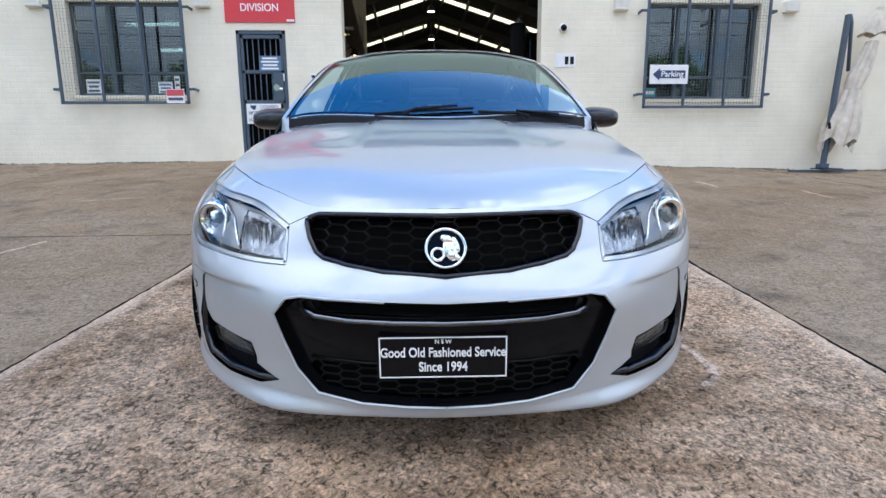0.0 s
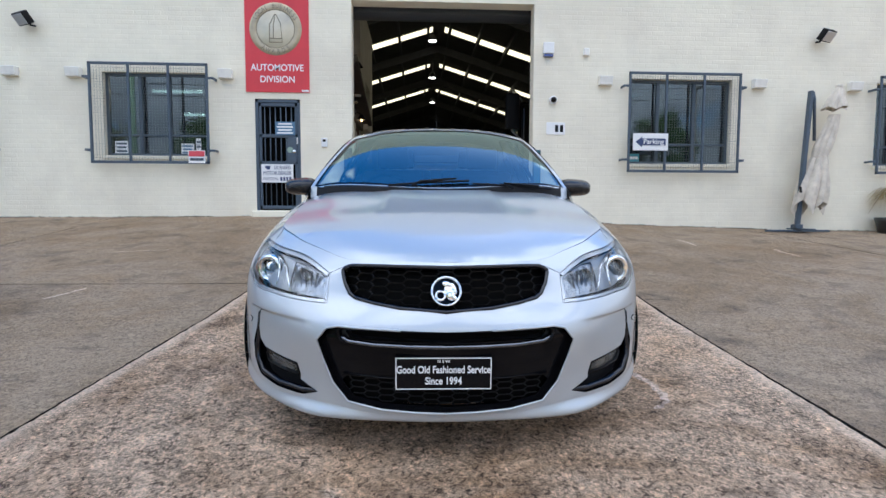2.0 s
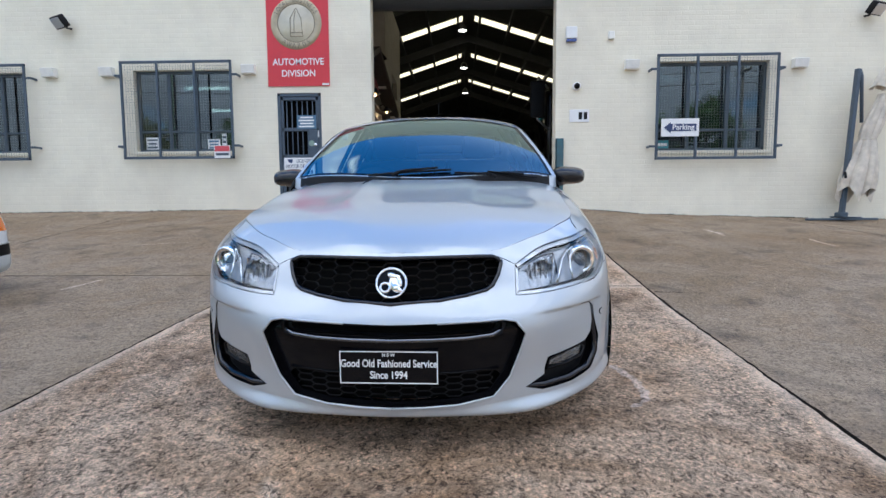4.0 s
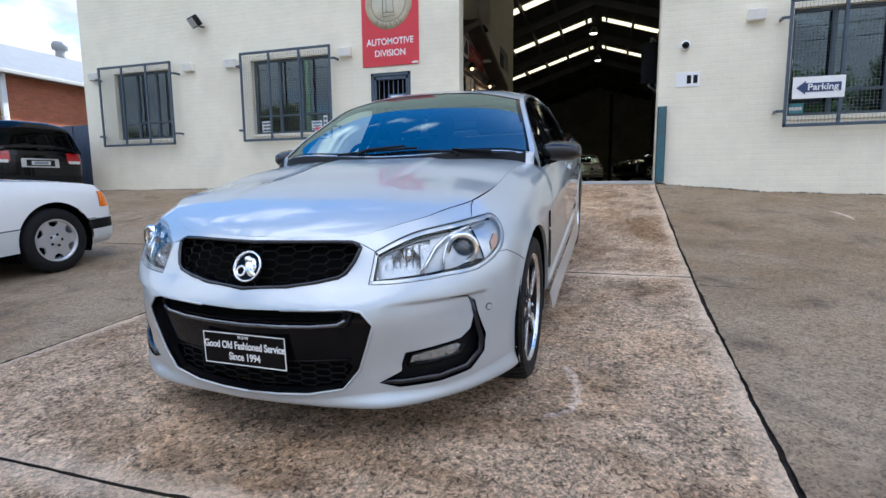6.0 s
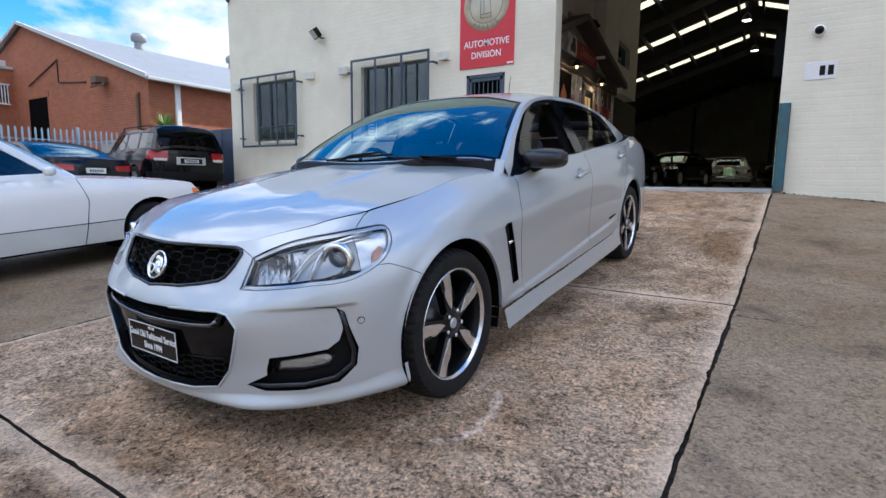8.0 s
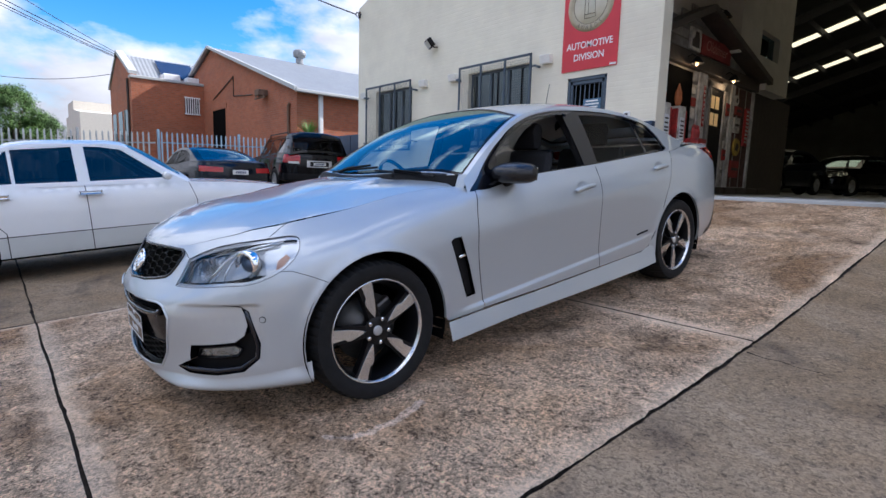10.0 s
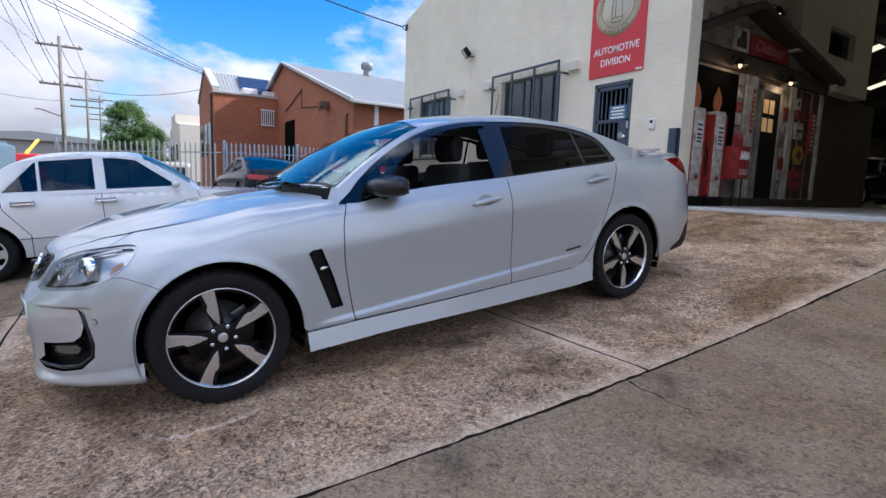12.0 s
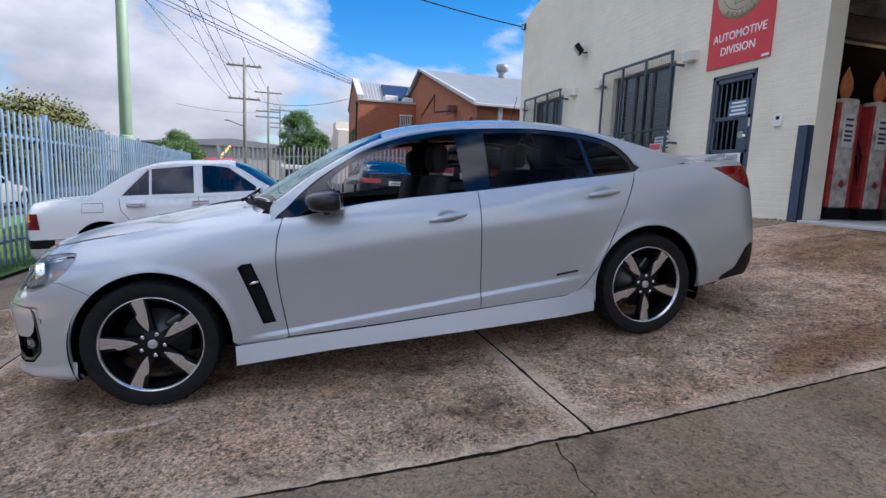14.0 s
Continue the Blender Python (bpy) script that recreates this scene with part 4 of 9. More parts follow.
for x, y, z in ((.60, 22.0, 8.60), (.72, 26.5, 8.22), (.88, 32.0, 8.15)):
    lamp = thing("hall_lamp", Matrix.Translation((x, y, z)), "round high bay lamp hanging from the ridge", "lamp", "hall lamps")
    part("shade", lathe([(.05, .30), (.12, .26), (.20, .04), (.19, .0)], 20, "z"), M_BEAM, lamp, smooth=True)
    part("bulb", lathe([(.17, .03), (.17, .0), (0, -.02)], 16, "z"), mat("lit lamp", (.9, .9, .85), .5, emit=(1, .96, .88), emit_strength=3), lamp)
    part("rod", tube([(0, 0, .28), (0, 0, roof_z(x) - z)], .015, 6), M_BEAM, lamp)
# ---------- the silver sedan ----------
M_CARBON = mat("dark carbon fibre look", (.012, .012, .014), .25, 0, .12, spec=.4, var=.4, scale=300)
M_SMOKE = glass("smoked plastic", (.60, .585, .63), 1.6)
CAR = Matrix.Translation((.0960, 2.2604, .2456)) @ Euler((radians(5.56), 0, radians(-1.36))).to_matrix().to_4x4()
sedan = thing("sedan", CAR, "silver metallic four-door sedan parked nose down on the sloping slab", "car")

STEP = .022
AF, AR = (.013, .335, .380), (2.915, .340, .388)      # wheel arches: s, z, radius
arch_f = [(u_s(AF[0] + AF[2] * math.cos(a)), AF[1] + AF[2] * math.sin(a)) for a in np.linspace(math.pi * 1.12, -.12 * math.pi, 40)]
arch_r = [(u_s(AR[0] + AR[2] * math.cos(a)), AR[1] + AR[2] * math.sin(a)) for a in np.linspace(math.pi * 1.09, -.05 * math.pi, 40)]
arch_f = [p for p in arch_f if p[1] > (.188 if p[0] < u_s(0) else .286)]
arch_r = [p for p in arch_r if p[1] > .235]
us = np.linspace(0, arch_f[0][0], 60)
low_front = [(u, float(z_low(u)) + .004) for u in us[:-1]]
sill = [(u_s(s), .282 + .024 * (s - .4)) for s in np.linspace(.415, 2.50, 60)]
low_rear = [(u, float(z_low(u)) + .012) for u in np.linspace(arch_r[-1][0] + .02, U_END, 40)]
crest = [(u, float(z_top(u))) for u in np.linspace(U_END, 0, 260)]
body_edge = low_front + arch_f + sill + arch_r + low_rear + crest


def S(points):
    return [(u_s(s), z) for s, z in points]


GRILLE = [(-.01, .774), (.343, .775), (.425, .772), (.446, .766), (.464, .752), (.461, .741), (.438, .704), (.405, .668), (.375, .654), (.292, .640), (.183, .627), (-.01, .618)]
INTAKE = [(-.01, .553), (.173, .556), (.34, .559), (.42, .561), (.468, .551), (.507, .503), (.484, .43), (.449, .335), (.385, .262), (.25, .238), (-.01, .228)]
LAMP = np.concatenate([curvy([(.528, .735), (.605, .762), (.70, .787), (.80, .803), (.92, .815), (1.03, .823), (1.13, .826), (1.162, .812), (1.135, .757), (1.055, .697), (.935, .654), (.80, .646), (.72, .640), (.60, .634), (.497, .632)], .012, False)[:-1],
                       dense([(.497, .632), (.528, .735)], .012, False)[:-1]])
FOG = [(.872, .560), (.905, .538), (.917, .484), (.943, .40), (.932, .335), (.862, .281), (.736, .262), (.588, .262), (.515, .284), (.60, .322), (.60, .345), (.615, .388), (.72, .396), (.83, .408), (.875, .436), (.893, .48), (.884, .53)]
VENT = S([(.455, .695), (.475, .708), (.520, .712), (.570, .56), (.613, .385), (.552, .382), (.505, .54)])
FRONT_CUT = curvy(S([(.699, .935), (.668, .85), (.654, .78), (.645, .66), (.653, .506), (.677, .284)]), .02, False)
MID_CUT = np.array(S([(1.806, 1.01), (1.790, .66), (1.771, .312)]))
REAR_CUT = curvy(S([(2.866, 1.07), (2.82, .98), (2.764, .877), (2.691, .742), (2.597, .572), (2.503, .434), (2.409, .356), (2.294, .332)]), .02, False)
BUMPER_CUT = np.array([(1.048, .694), (1.10, .692), (1.172, .662), (1.266, .613), (1.300, .596)])
front_door = list(map(tuple, FRONT_CUT)) + S([(1.0, .29), (1.771, .30)]) + list(map(tuple, MID_CUT[::-1])) + S([(1.3, 1.2), (.69, 1.2)])
rear_door = list(map(tuple, MID_CUT)) + S([(1.9, .30), (2.294, .318)]) + list(map(tuple, REAR_CUT[::-1])) + S([(2.86, 1.2), (1.82, 1.2)])
bumper = [(-.1, 0), (-.1, 1.2), (.60, 1.2), (.60, .735), (1.0, .69), *map(tuple, BUMPER_CUT), (1.33, .585), (1.33, 0)]
TAIL = S([(3.50, 1.062), (3.62, 1.066), (3.80, 1.062)]) + [(u_s(3.9) + .10, 1.05), (u_s(3.9) + .12, .93), (u_s(3.9), .885)] + S([(3.80, .90), (3.66, .96)])
DIFFUSER = S([(3.50, .20), (3.52, .325), (3.64, .37), (3.74, .50), (3.80, .53)]) + [(u_s(3.9), .50), (U_END + .1, .48), (U_END + .1, .2)]
SENSOR = [(.960 + .011 * math.cos(a), .503 + .011 * math.sin(a)) for a in np.linspace(0, 2 * math.pi, 14)[:-1]]
chart = carve(body_edge, [
    *[(key, S([(s0, .322 + .068 * (s0 - .62) + dz), (s1, .322 + .068 * (s1 - .62) + dz), (s1, .322 + .068 * (s1 - .62) + dz + .005), (s0, .322 + .068 * (s0 - .62) + dz + .005)])) for key, s0, s1 in (("base", .45, 2.55),) for dz in (-.014, -.004, .006, .015)],
    *[("bumper", [(.50, z), (1.0, z), (1.0, z + .0045), (.50, z + .0045)]) for z in (.540, .549, .558, .567, .576)],
    ("quarter", [(u_s(1.79), 0), (u_s(1.79), 1.3), (U_END + .1, 1.3), (U_END + .1, 0)]), ("bumper", bumper), ("front_door", front_door), ("rear_door", rear_door),
    *[(key, S([(hs + k * .078 * math.cos(a), hz + k * .040 * math.sin(a)) for a in np.linspace(0, 2 * math.pi, 25)[:-1]])) for key, hs, hz in (("front_door", 1.606, .880), ("rear_door", 2.610, .953)) for k in (1.0, .75, .5, .25)],
    ("gap0", ribbon(FRONT_CUT, .0055)), ("gap1", ribbon(MID_CUT, .0055)), ("gap2", ribbon(REAR_CUT, .0055)), ("gap3", ribbon(BUMPER_CUT, .0026)), ("gap4", ribbon(np.array([(.452, .766), (.49, .752), (.526, .737)]), .0026)), ("gap5", ribbon(np.array([(1.00, .822), (1.035, .842), (1.075, .860), (1.13, .874)]), .0026)),
    ("gap6", ribbon(np.array(S([(.66, .293), (1.2, .302), (1.77, .319), (2.30, .335)])), .006)),
    ("lamp_gap", ribbon(np.r_[LAMP, LAMP[:1]], .004)), ("lamp", LAMP), ("grille", GRILLE), ("intake", INTAKE), ("fog", FOG), ("vent", VENT), ("tail", TAIL), ("diffuser", DIFFUSER),
    ("sensor_gap", [(.960 + (u - .960) * 1.3, .503 + (z - .503) * 1.3) for u, z in SENSOR]), ("sensor", SENSOR)], STEP)


def both(key, sink=0.0):
    return [draped(skin, chart[key], mirror=m, sink=sink) for m in (False, True)]


panel("front_bumper", both("bumper"), M_PAINT, sedan)
for piece in both("sensor", -.002):
    panel("parking_sensor", [piece], M_PAINT, sedan)
for m in (False, True):
    panel("wing", [draped(skin, chart["base"], mirror=m)], M_PAINT, sedan)
    panel("rear_quarter", [draped(skin, chart["quarter"], mirror=m)], M_PAINT, sedan)
    panel("front_door", [draped(skin, chart["front_door"], mirror=m)], M_PAINT, sedan)
    panel("rear_door", [draped(skin, chart["rear_door"], mirror=m)], M_PAINT, sedan)
    panel("tail_light", [draped(skin, chart["tail"], mirror=m)], M_RED_LENS, sedan, "red wraparound tail light")
for piece in [q for i in range(7) for q in both("gap%d" % i, .006)] + both("lamp_gap", .006) + both("sensor_gap", .003):
    panel("panel_gap", [piece], M_DEEP, sedan)

# bonnet, boot, roof and glass
H_FRONT = [(x, s) for x, s, _ in _h[:_cut] if s < .60]
edge_r = [(float(x), float(s)) for x, s in H_FRONT][::6]
cowl = [(x, .425 + .17 * (x / .72) ** 2) for x in np.linspace(.74, -.74, 30)]
bonnet_edge = [(-x, s) for x, s in edge_r[::-1]] + edge_r[1:] + cowl
seam = np.array([q for q in edge_r if q[0] > .40])
back, fore = seam[seam[:, 1] > -.33], seam[seam[:, 1] < -.30]
bon = carve(bonnet_edge, [("gap_r", ribbon(back, .0024)), ("gap_l", ribbon(back * (-1, 1), .0024)), ("seam_r", ribbon(fore, .005)), ("seam_l", ribbon(fore * (-1, 1), .005))], .022)
panel("bonnet", [draped(bonnet, bon["base"])], M_PAINT, sedan)
for side_gap in ("gap_r", "gap_l"):
    panel("bonnet_gap", [draped(bonnet, bon[side_gap], sink=.005)], M_DEEP, sedan)
for side_seam in ("seam_r", "seam_l"):
    panel("bonnet_edge", [draped(bonnet, bon[side_seam])], M_PAINT, sedan)
S0, S1 = .42, 3.50
rail = [(float(rail_x(s)), s) for s in np.linspace(.68, 3.52, 120)]
cowl_line = [(x, .445 + .165 * (x / .74) ** 2) for x in np.linspace(-.74, .74, 40)]
back_line = [(x, 3.50 - .06 * (x / .7) ** 2) for x in np.linspace(.70, -.70, 30)]
top_edge = cowl_line + rail[:-2] + back_line + [(-x, s) for x, s in rail[:-2][::-1]]
screen = [(x, .470 + .155 * (x / .72) ** 2) for x in np.linspace(-.70, .70, 40)] + [(float(rail_x(s)) - .028, s) for s in np.linspace(.65, 1.30, 30)] + \
    [(x, 1.375 - .085 * (x / .6) ** 2) for x in np.linspace(.56, -.56, 30)] + [(-float(rail_x(s)) + .028, s) for s in np.linspace(1.30, .65, 30)]
band = [(x, s) for x, s in [(-.72, 1.23), (0, 1.29), (.72, 1.23), (.72, 1.5), (0, 1.5), (-.72, 1.5)]]
rear_glass = [(x, 2.60 + .08 * (x / .55) ** 2) for x in np.linspace(-.53, .53, 24)] + [(float(rail_x(s)) - .06, s) for s in np.linspace(2.70, 3.30, 16)] + \
    [(x, 3.40 - .05 * (x / .6) ** 2) for x in np.linspace(.58, -.58, 24)] + [(-float(rail_x(s)) + .06, s) for s in np.linspace(3.30, 2.70, 16)]
shrink = lambda poly, d: [((abs(x) - d) * (1 if x > 0 else -1) if abs(x) > d else x, s + (d if s < c else -d)) for c in [np.mean([q[1] for q in poly])] for x, s in poly]
COWL = cowl_line + [(x, s + .016) for x, s in cowl_line[::-1]]
tops = carve(top_edge, [("cowl", COWL), ("seal", screen), ("screen", shrink(screen, .022)), ("rear_seal", rear_glass), ("rear", shrink(rear_glass, .03))], .03)
panel("roof", [draped(topside, tops["base"])], M_PAINT, sedan)
panel("windscreen", [draped(topside, tops["screen"], sink=.004)], M_SCREEN, sedan, "tinted laminated windscreen reflecting blue sky")
panel("rear_window", [draped(topside, tops["rear"], sink=.004)], M_DARK_GLASS, sedan)
panel("glass_seal", [draped(topside, tops["seal"], sink=.003)], M_BLACK_GLOSS, sedan)
panel("rear_glass_seal", [draped(topside, tops["rear_seal"], sink=.003)], M_BLACK_GLOSS, sedan)
hem_l = [(-float(rail_x(.68)), .68)] + [(-.79, .655)]
hem_c = [(-.79, .655)] + cowl_line + [(.79, .655)]
for hem, hem_mat in ((hem_l, M_PAINT), (hem_c, M_BLACK), ([(-x, s) for x, s in hem_l[::-1]], M_PAINT)):
    hem_p = topside(np.array([a for a, _ in hem]), np.array([b for _, b in hem]))
    part("cowl_hem", ([tuple(p) for p in hem_p] + [(p[0], p[1] - .03, p[2] - .07) for p in hem_p], [(i, i + 1, len(hem) + i + 1, len(hem) + i) for i in range(len(hem) - 1)]), hem_mat, sedan, smooth=True)
panel("cowl_panel", [draped(topside, tops["cowl"])], M_BLACK, sedan, "black plastic cowl under the wipers")
boot_e = [(float(np.interp(s, _h[_cut:, 1], _h[_cut:, 0])), s) for s in np.linspace(3.30, 3.88, 30)]
boot_edge = [(x, s) for x, s in boot_e] + [(x, 3.955 - .05 * (x / .7) ** 2) for x in np.linspace(.62, -.62, 20)] + [(-x, s) for x, s in boot_e[::-1]]
bt = carve(boot_edge, [], .04)
panel("boot_lid", [draped(boot, bt["base"])], M_PAINT, sedan)

# sides of the cabin
DLO = [(.660, .922), (.735, .995), (.81, 1.062), (.91, 1.135), (1.02, 1.198), (1.167, 1.272), (1.377, 1.340), (1.588, 1.372), (1.80, 1.384), (1.99, 1.382), (2.26, 1.370), (2.56, 1.332), (2.78, 1.268), (2.885, 1.175), (2.915, 1.115), (2.915, 1.068), (2.40, 1.040), (1.82, 1.010), (1.2, .986), (.9, .950)]
cab_edge = [(s, float(belt_z(s)) - .012) for s in np.linspace(.64, 3.50, 60)] + [(s, float(rail_z(s))) for s in np.linspace(3.50, .64, 120)]
F_GLASS = [(.93, .975), (.95, 1.118), (1.05, 1.186), (1.20, 1.266), (1.385, 1.322), (1.588, 1.350), (1.735, 1.358), (1.735, 1.014), (1.4, 1.004)]
R_GLASS = [(1.895, 1.024), (1.925, 1.352), (2.10, 1.354), (2.32, 1.340), (2.555, 1.304), (2.575, 1.062), (2.3, 1.046)]
Q_GLASS = [(2.600, 1.066), (2.580, 1.298), (2.765, 1.242), (2.850, 1.165), (2.878, 1.115), (2.880, 1.078)]
cab = carve(cab_edge, [("trim", curvy(DLO, .02)), ("front_glass", F_GLASS), ("rear_glass", R_GLASS), ("quarter_glass", Q_GLASS)], .03)
for m in (False, True):
    panel("pillar", [draped(cabin, cab["base"], mirror=m)], M_PAINT, sedan)
    panel("window_frame", [draped(cabin, cab["trim"], mirror=m, sink=.006)], M_PIANO, sedan, "gloss black window surround")
    panel("rear_door_window", [draped(cabin, cab["rear_glass"], mirror=m, sink=.012)], M_DARK_GLASS, sedan)
    panel("quarter_window", [draped(cabin, cab["quarter_glass"], mirror=m, sink=.012)], M_DARK_GLASS, sedan)
# side skirts
skirt = [(.402, .282), (.402, .183), (.9, .200), (1.6, .203), (2.3, .214), (2.505, .226), (2.515, .32), (2.52, .42), (2.42, .36), (2.32, .335), (1.77, .318), (1.2, .300), (.66, .290)]
sk = carve([(s, z) for s, z in skirt], [], .03)


def skirt_face(s, z):
    k = np.clip((z - .183) / .12, 0, 1.8)
    return np.stack([.978 - .026 * k + 0 * s, s, z], -1)


for m in (False, True):
    panel("side_skirt", [draped(skirt_face, sk["base"], mirror=m)], M_PAINT, sedan)
    part("arch_lip", lip(skin, arch_f, .016, m), M_PAINT, sedan, smooth=True)
    part("arch_lip", lip(skin, arch_r, .016, m), M_PAINT, sedan, smooth=True)
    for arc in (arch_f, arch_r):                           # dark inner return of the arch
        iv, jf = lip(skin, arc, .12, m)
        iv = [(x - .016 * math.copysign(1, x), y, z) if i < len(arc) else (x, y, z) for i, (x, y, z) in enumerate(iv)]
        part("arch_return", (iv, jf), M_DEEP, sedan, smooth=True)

# wheels
def wheel_parts(hub):
    tyre = [(.247, -.108), (.262, -.118), (.290, -.123), (.318, -.118), (.331, -.098), (.3352, -.06), (.336, 0), (.3352, .06), (.331, .098), (.318, .118), (.290, .123), (.262, .118), (.247, .108)]
    tread = lathe(tyre, 216)
    for i, (r, h) in enumerate(tyre):                       # cross grooves in the shoulders, two grooves round the middle
        for j in range(216):
            if .318 < r and .05 < abs(h) < .110 and (j + (2 if h > 0 else 0)) % 4 == 0:
                x, y, z = tread[0][i * 216 + j]
                tread[0][i * 216 + j] = (x, y * .978, z * .978)
    part("tyre", tread, M_RUBBER, hub, "black road tyre", "auto")
    part("rim", lathe([(.245, -.10), (.228, -.09), (.215, .0), (.222, .07), (.236, .098)], 64), M_RIM_BLACK, hub, "black alloy barrel", True)
    part("rim_edge", lathe([(.238, .098), (.2435, .111), (.2475, .114), (.2515, .110), (.2520, .098)], 72), M_ALLOY, hub, "machined silver rim edge", True)
    part("brake_disc", lathe([(.165, -.02), (.165, -.005), (.09, -.005), (.085, .02), (.0, .02)], 40), M_STEEL, hub, "steel brake disc", True)
    part("caliper", block(-.03, .020, .08, .17, -.05, .065, .015, 2), M_STEEL, hub)
    dish = lathe([(.07, .088), (.062, .094), (.0, .094)], 40)
    part("hub", dish, M_RIM_BLACK, hub, smooth=True)
    part("hub_cap", lathe([(.024, .092), (.023, .100), (.018, .102), (.0, .102)], 30), M_ALLOY_PAINT, hub, "grey hub cap", True)
    for i in range(5):
        a = 2 * math.pi * i / 5
        rot = Matrix.Rotation(a, 4, "X")
        # black spoke with a machined blade on its face
        spoke = prism([(.045, -.026), (.045, .026), (.15, .040), (.238, .058), (.238, -.030), (.15, -.026)], .050, .090, "yz")
        part("spoke", moved(spoke, rot), M_RIM_BLACK, hub)
        blade = prism([(.066, .000), (.100, .020), (.140, .036), (.160, .037), (.172, .028), (.215, .035), (.239, .041), (.239, -.020), (.160, -.017), (.100, -.010)], .089, .098, "yz", .0015)
        part("blade", moved(blade, rot), M_ALLOY, hub, "machined silver spoke face")
        b = a + math.pi / 5
        part("wheel_nut", moved(lathe([(.010, .088), (.010, .104), (.006, .108), (0, .108)], 10), Matrix.Translation((0, .058 * math.cos(b), .058 * math.sin(b)))), M_CHROME, hub, smooth="auto")


first = None
for s in (0.0, 2.915):
    for side in (1, -1):
        turn = Matrix.Translation((side * .812, s, .335)) @ (Matrix.Identity(4) if side == 1 else Matrix.Rotation(math.pi, 4, "Z")) @ Matrix.Rotation(radians(50 if s else 26), 4, "X")
        if first is None:
            first = new("wheel")
            first.parent = sedan
            first.matrix_basis = turn
            wheel_parts(first)
        else:
            copy_thing(first, turn)

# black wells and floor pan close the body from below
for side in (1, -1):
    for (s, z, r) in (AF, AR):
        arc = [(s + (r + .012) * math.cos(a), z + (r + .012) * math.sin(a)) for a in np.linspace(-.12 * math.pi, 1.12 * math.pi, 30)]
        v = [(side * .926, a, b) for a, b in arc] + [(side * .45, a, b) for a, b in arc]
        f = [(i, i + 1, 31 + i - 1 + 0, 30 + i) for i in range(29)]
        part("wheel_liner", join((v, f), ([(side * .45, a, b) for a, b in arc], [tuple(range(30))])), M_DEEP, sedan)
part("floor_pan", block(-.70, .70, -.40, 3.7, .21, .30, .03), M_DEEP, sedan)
# black core added to stop the view through grille and intake
part("core_block", block(-.42, .42, -.60, .40, .24, .70, .03), M_DEEP, sedan)
panel("rear_diffuser", both("diffuser"), M_BLACK, sedan, "black plastic lower rear bumper")


# recesses, grilles and lamps of the nose
def pocket(poly, deep, m):
    """The wall that leads from the skin's outline down to a recess."""
    p = dense(poly, .015)
    a, b = skin(np.maximum(p[:, 0], 0), p[:, 1], -.001), skin(np.maximum(p[:, 0], 0), p[:, 1], deep)
    v = np.r_[a, b] * ((-1, 1, 1) if m else (1, 1, 1))
    k = len(p)
    keep = [i for i in range(k) if not (p[i, 0] < .002 and p[(i + 1) % k, 0] < .002)]
    return [tuple(q) for q in v], [(i, (i + 1) % k, k + (i + 1) % k, k + i) for i in keep]


def rod(points, r, sink, m=False, n=6):
    """A bar that follows the skin."""
    p = np.asarray(points, float)
    q = skin(np.abs(p[:, 0]), p[:, 1], sink)
    q[:, 0] *= np.where(p[:, 0] < 0, -1, 1) * (-1 if m else 1)
    return tube([tuple(a) for a in q], r, n)


def two_sided(half):
    """A line given for u >= 0, continued across the middle."""
    return [(-u, z) for u, z in half[::-1]] + [(u, z) for u, z in half if u > 0]


def recess(name, key, poly, deep, material, wall, label=""):
    if key == "grille":
        panel(name, both(key, deep), material, sedan, label)
    for m in (False, True):
        if key != "grille":
            panel(name, [draped(skin, chart[key], mirror=m, sink=deep)], material, sedan, label)
        part(name + "_edge", pocket(poly, deep, m), wall, sedan, smooth="auto")


# the grille's near-black back sheet stands for the shade behind its bars
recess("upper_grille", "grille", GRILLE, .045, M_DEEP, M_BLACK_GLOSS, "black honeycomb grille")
recess("fog_recess", "fog", FOG, .050, M_BLACK, M_BLACK_GLOSS)
recess("wing_vent", "vent", VENT, .020, M_BLACK, M_BLACK_GLOSS, "slim black wing vent")


def honeycomb(poly, cw, ch, sink, r):
    """Stretched hexagons of thin bars inside an outline."""
    out, row = [], 0
    pz = np.asarray(poly)
    z = pz[:, 1].min()
    while z < pz[:, 1].max():
        u = -(cw * .8 if row % 2 else 0) - cw * 12.8
        while u < .6:
            corners = [(u - cw * .5, z), (u - cw * .3, z + ch * .5), (u + cw * .3, z + ch * .5), (u + cw * .5, z)]
            for a, b in zip(corners, corners[1:]):
                if inside(pz, np.array([[abs((a[0] + b[0]) / 2), (a[1] + b[1]) / 2]]))[0]:
                    out.append(rod([a, b], r, sink, n=4))
            u += cw * 1.6
        z += ch * .5
        row += 1
    # neighbouring rows are shifted by half a cell
    return join(*out)


part("grille_mesh", honeycomb(GRILLE, .088, .030, .024, .0036), M_GRILLE, sedan, "black honeycomb bars").matrix_basis = Matrix.Identity(4)
gr = [p for p in GRILLE if p[0] > 0]
ring = two_sided([(0, .777), *gr, (0, .618)])
part("grille_surround", rod(two_sided([(0, .772)] + [(u, z - .005) for u, z in gr[:4]]), .009, .002), M_PIANO, sedan, "polished black grille surround", True)
low = gr[3:] + [(0, .618)]
part("grille_surround", rod([(u, z) for u, z in low[:-1]] + [(0, .618)] + [(-u, z) for u, z in low[:-1][::-1]], .0085, .002), M_PIANO, sedan, smooth=True)
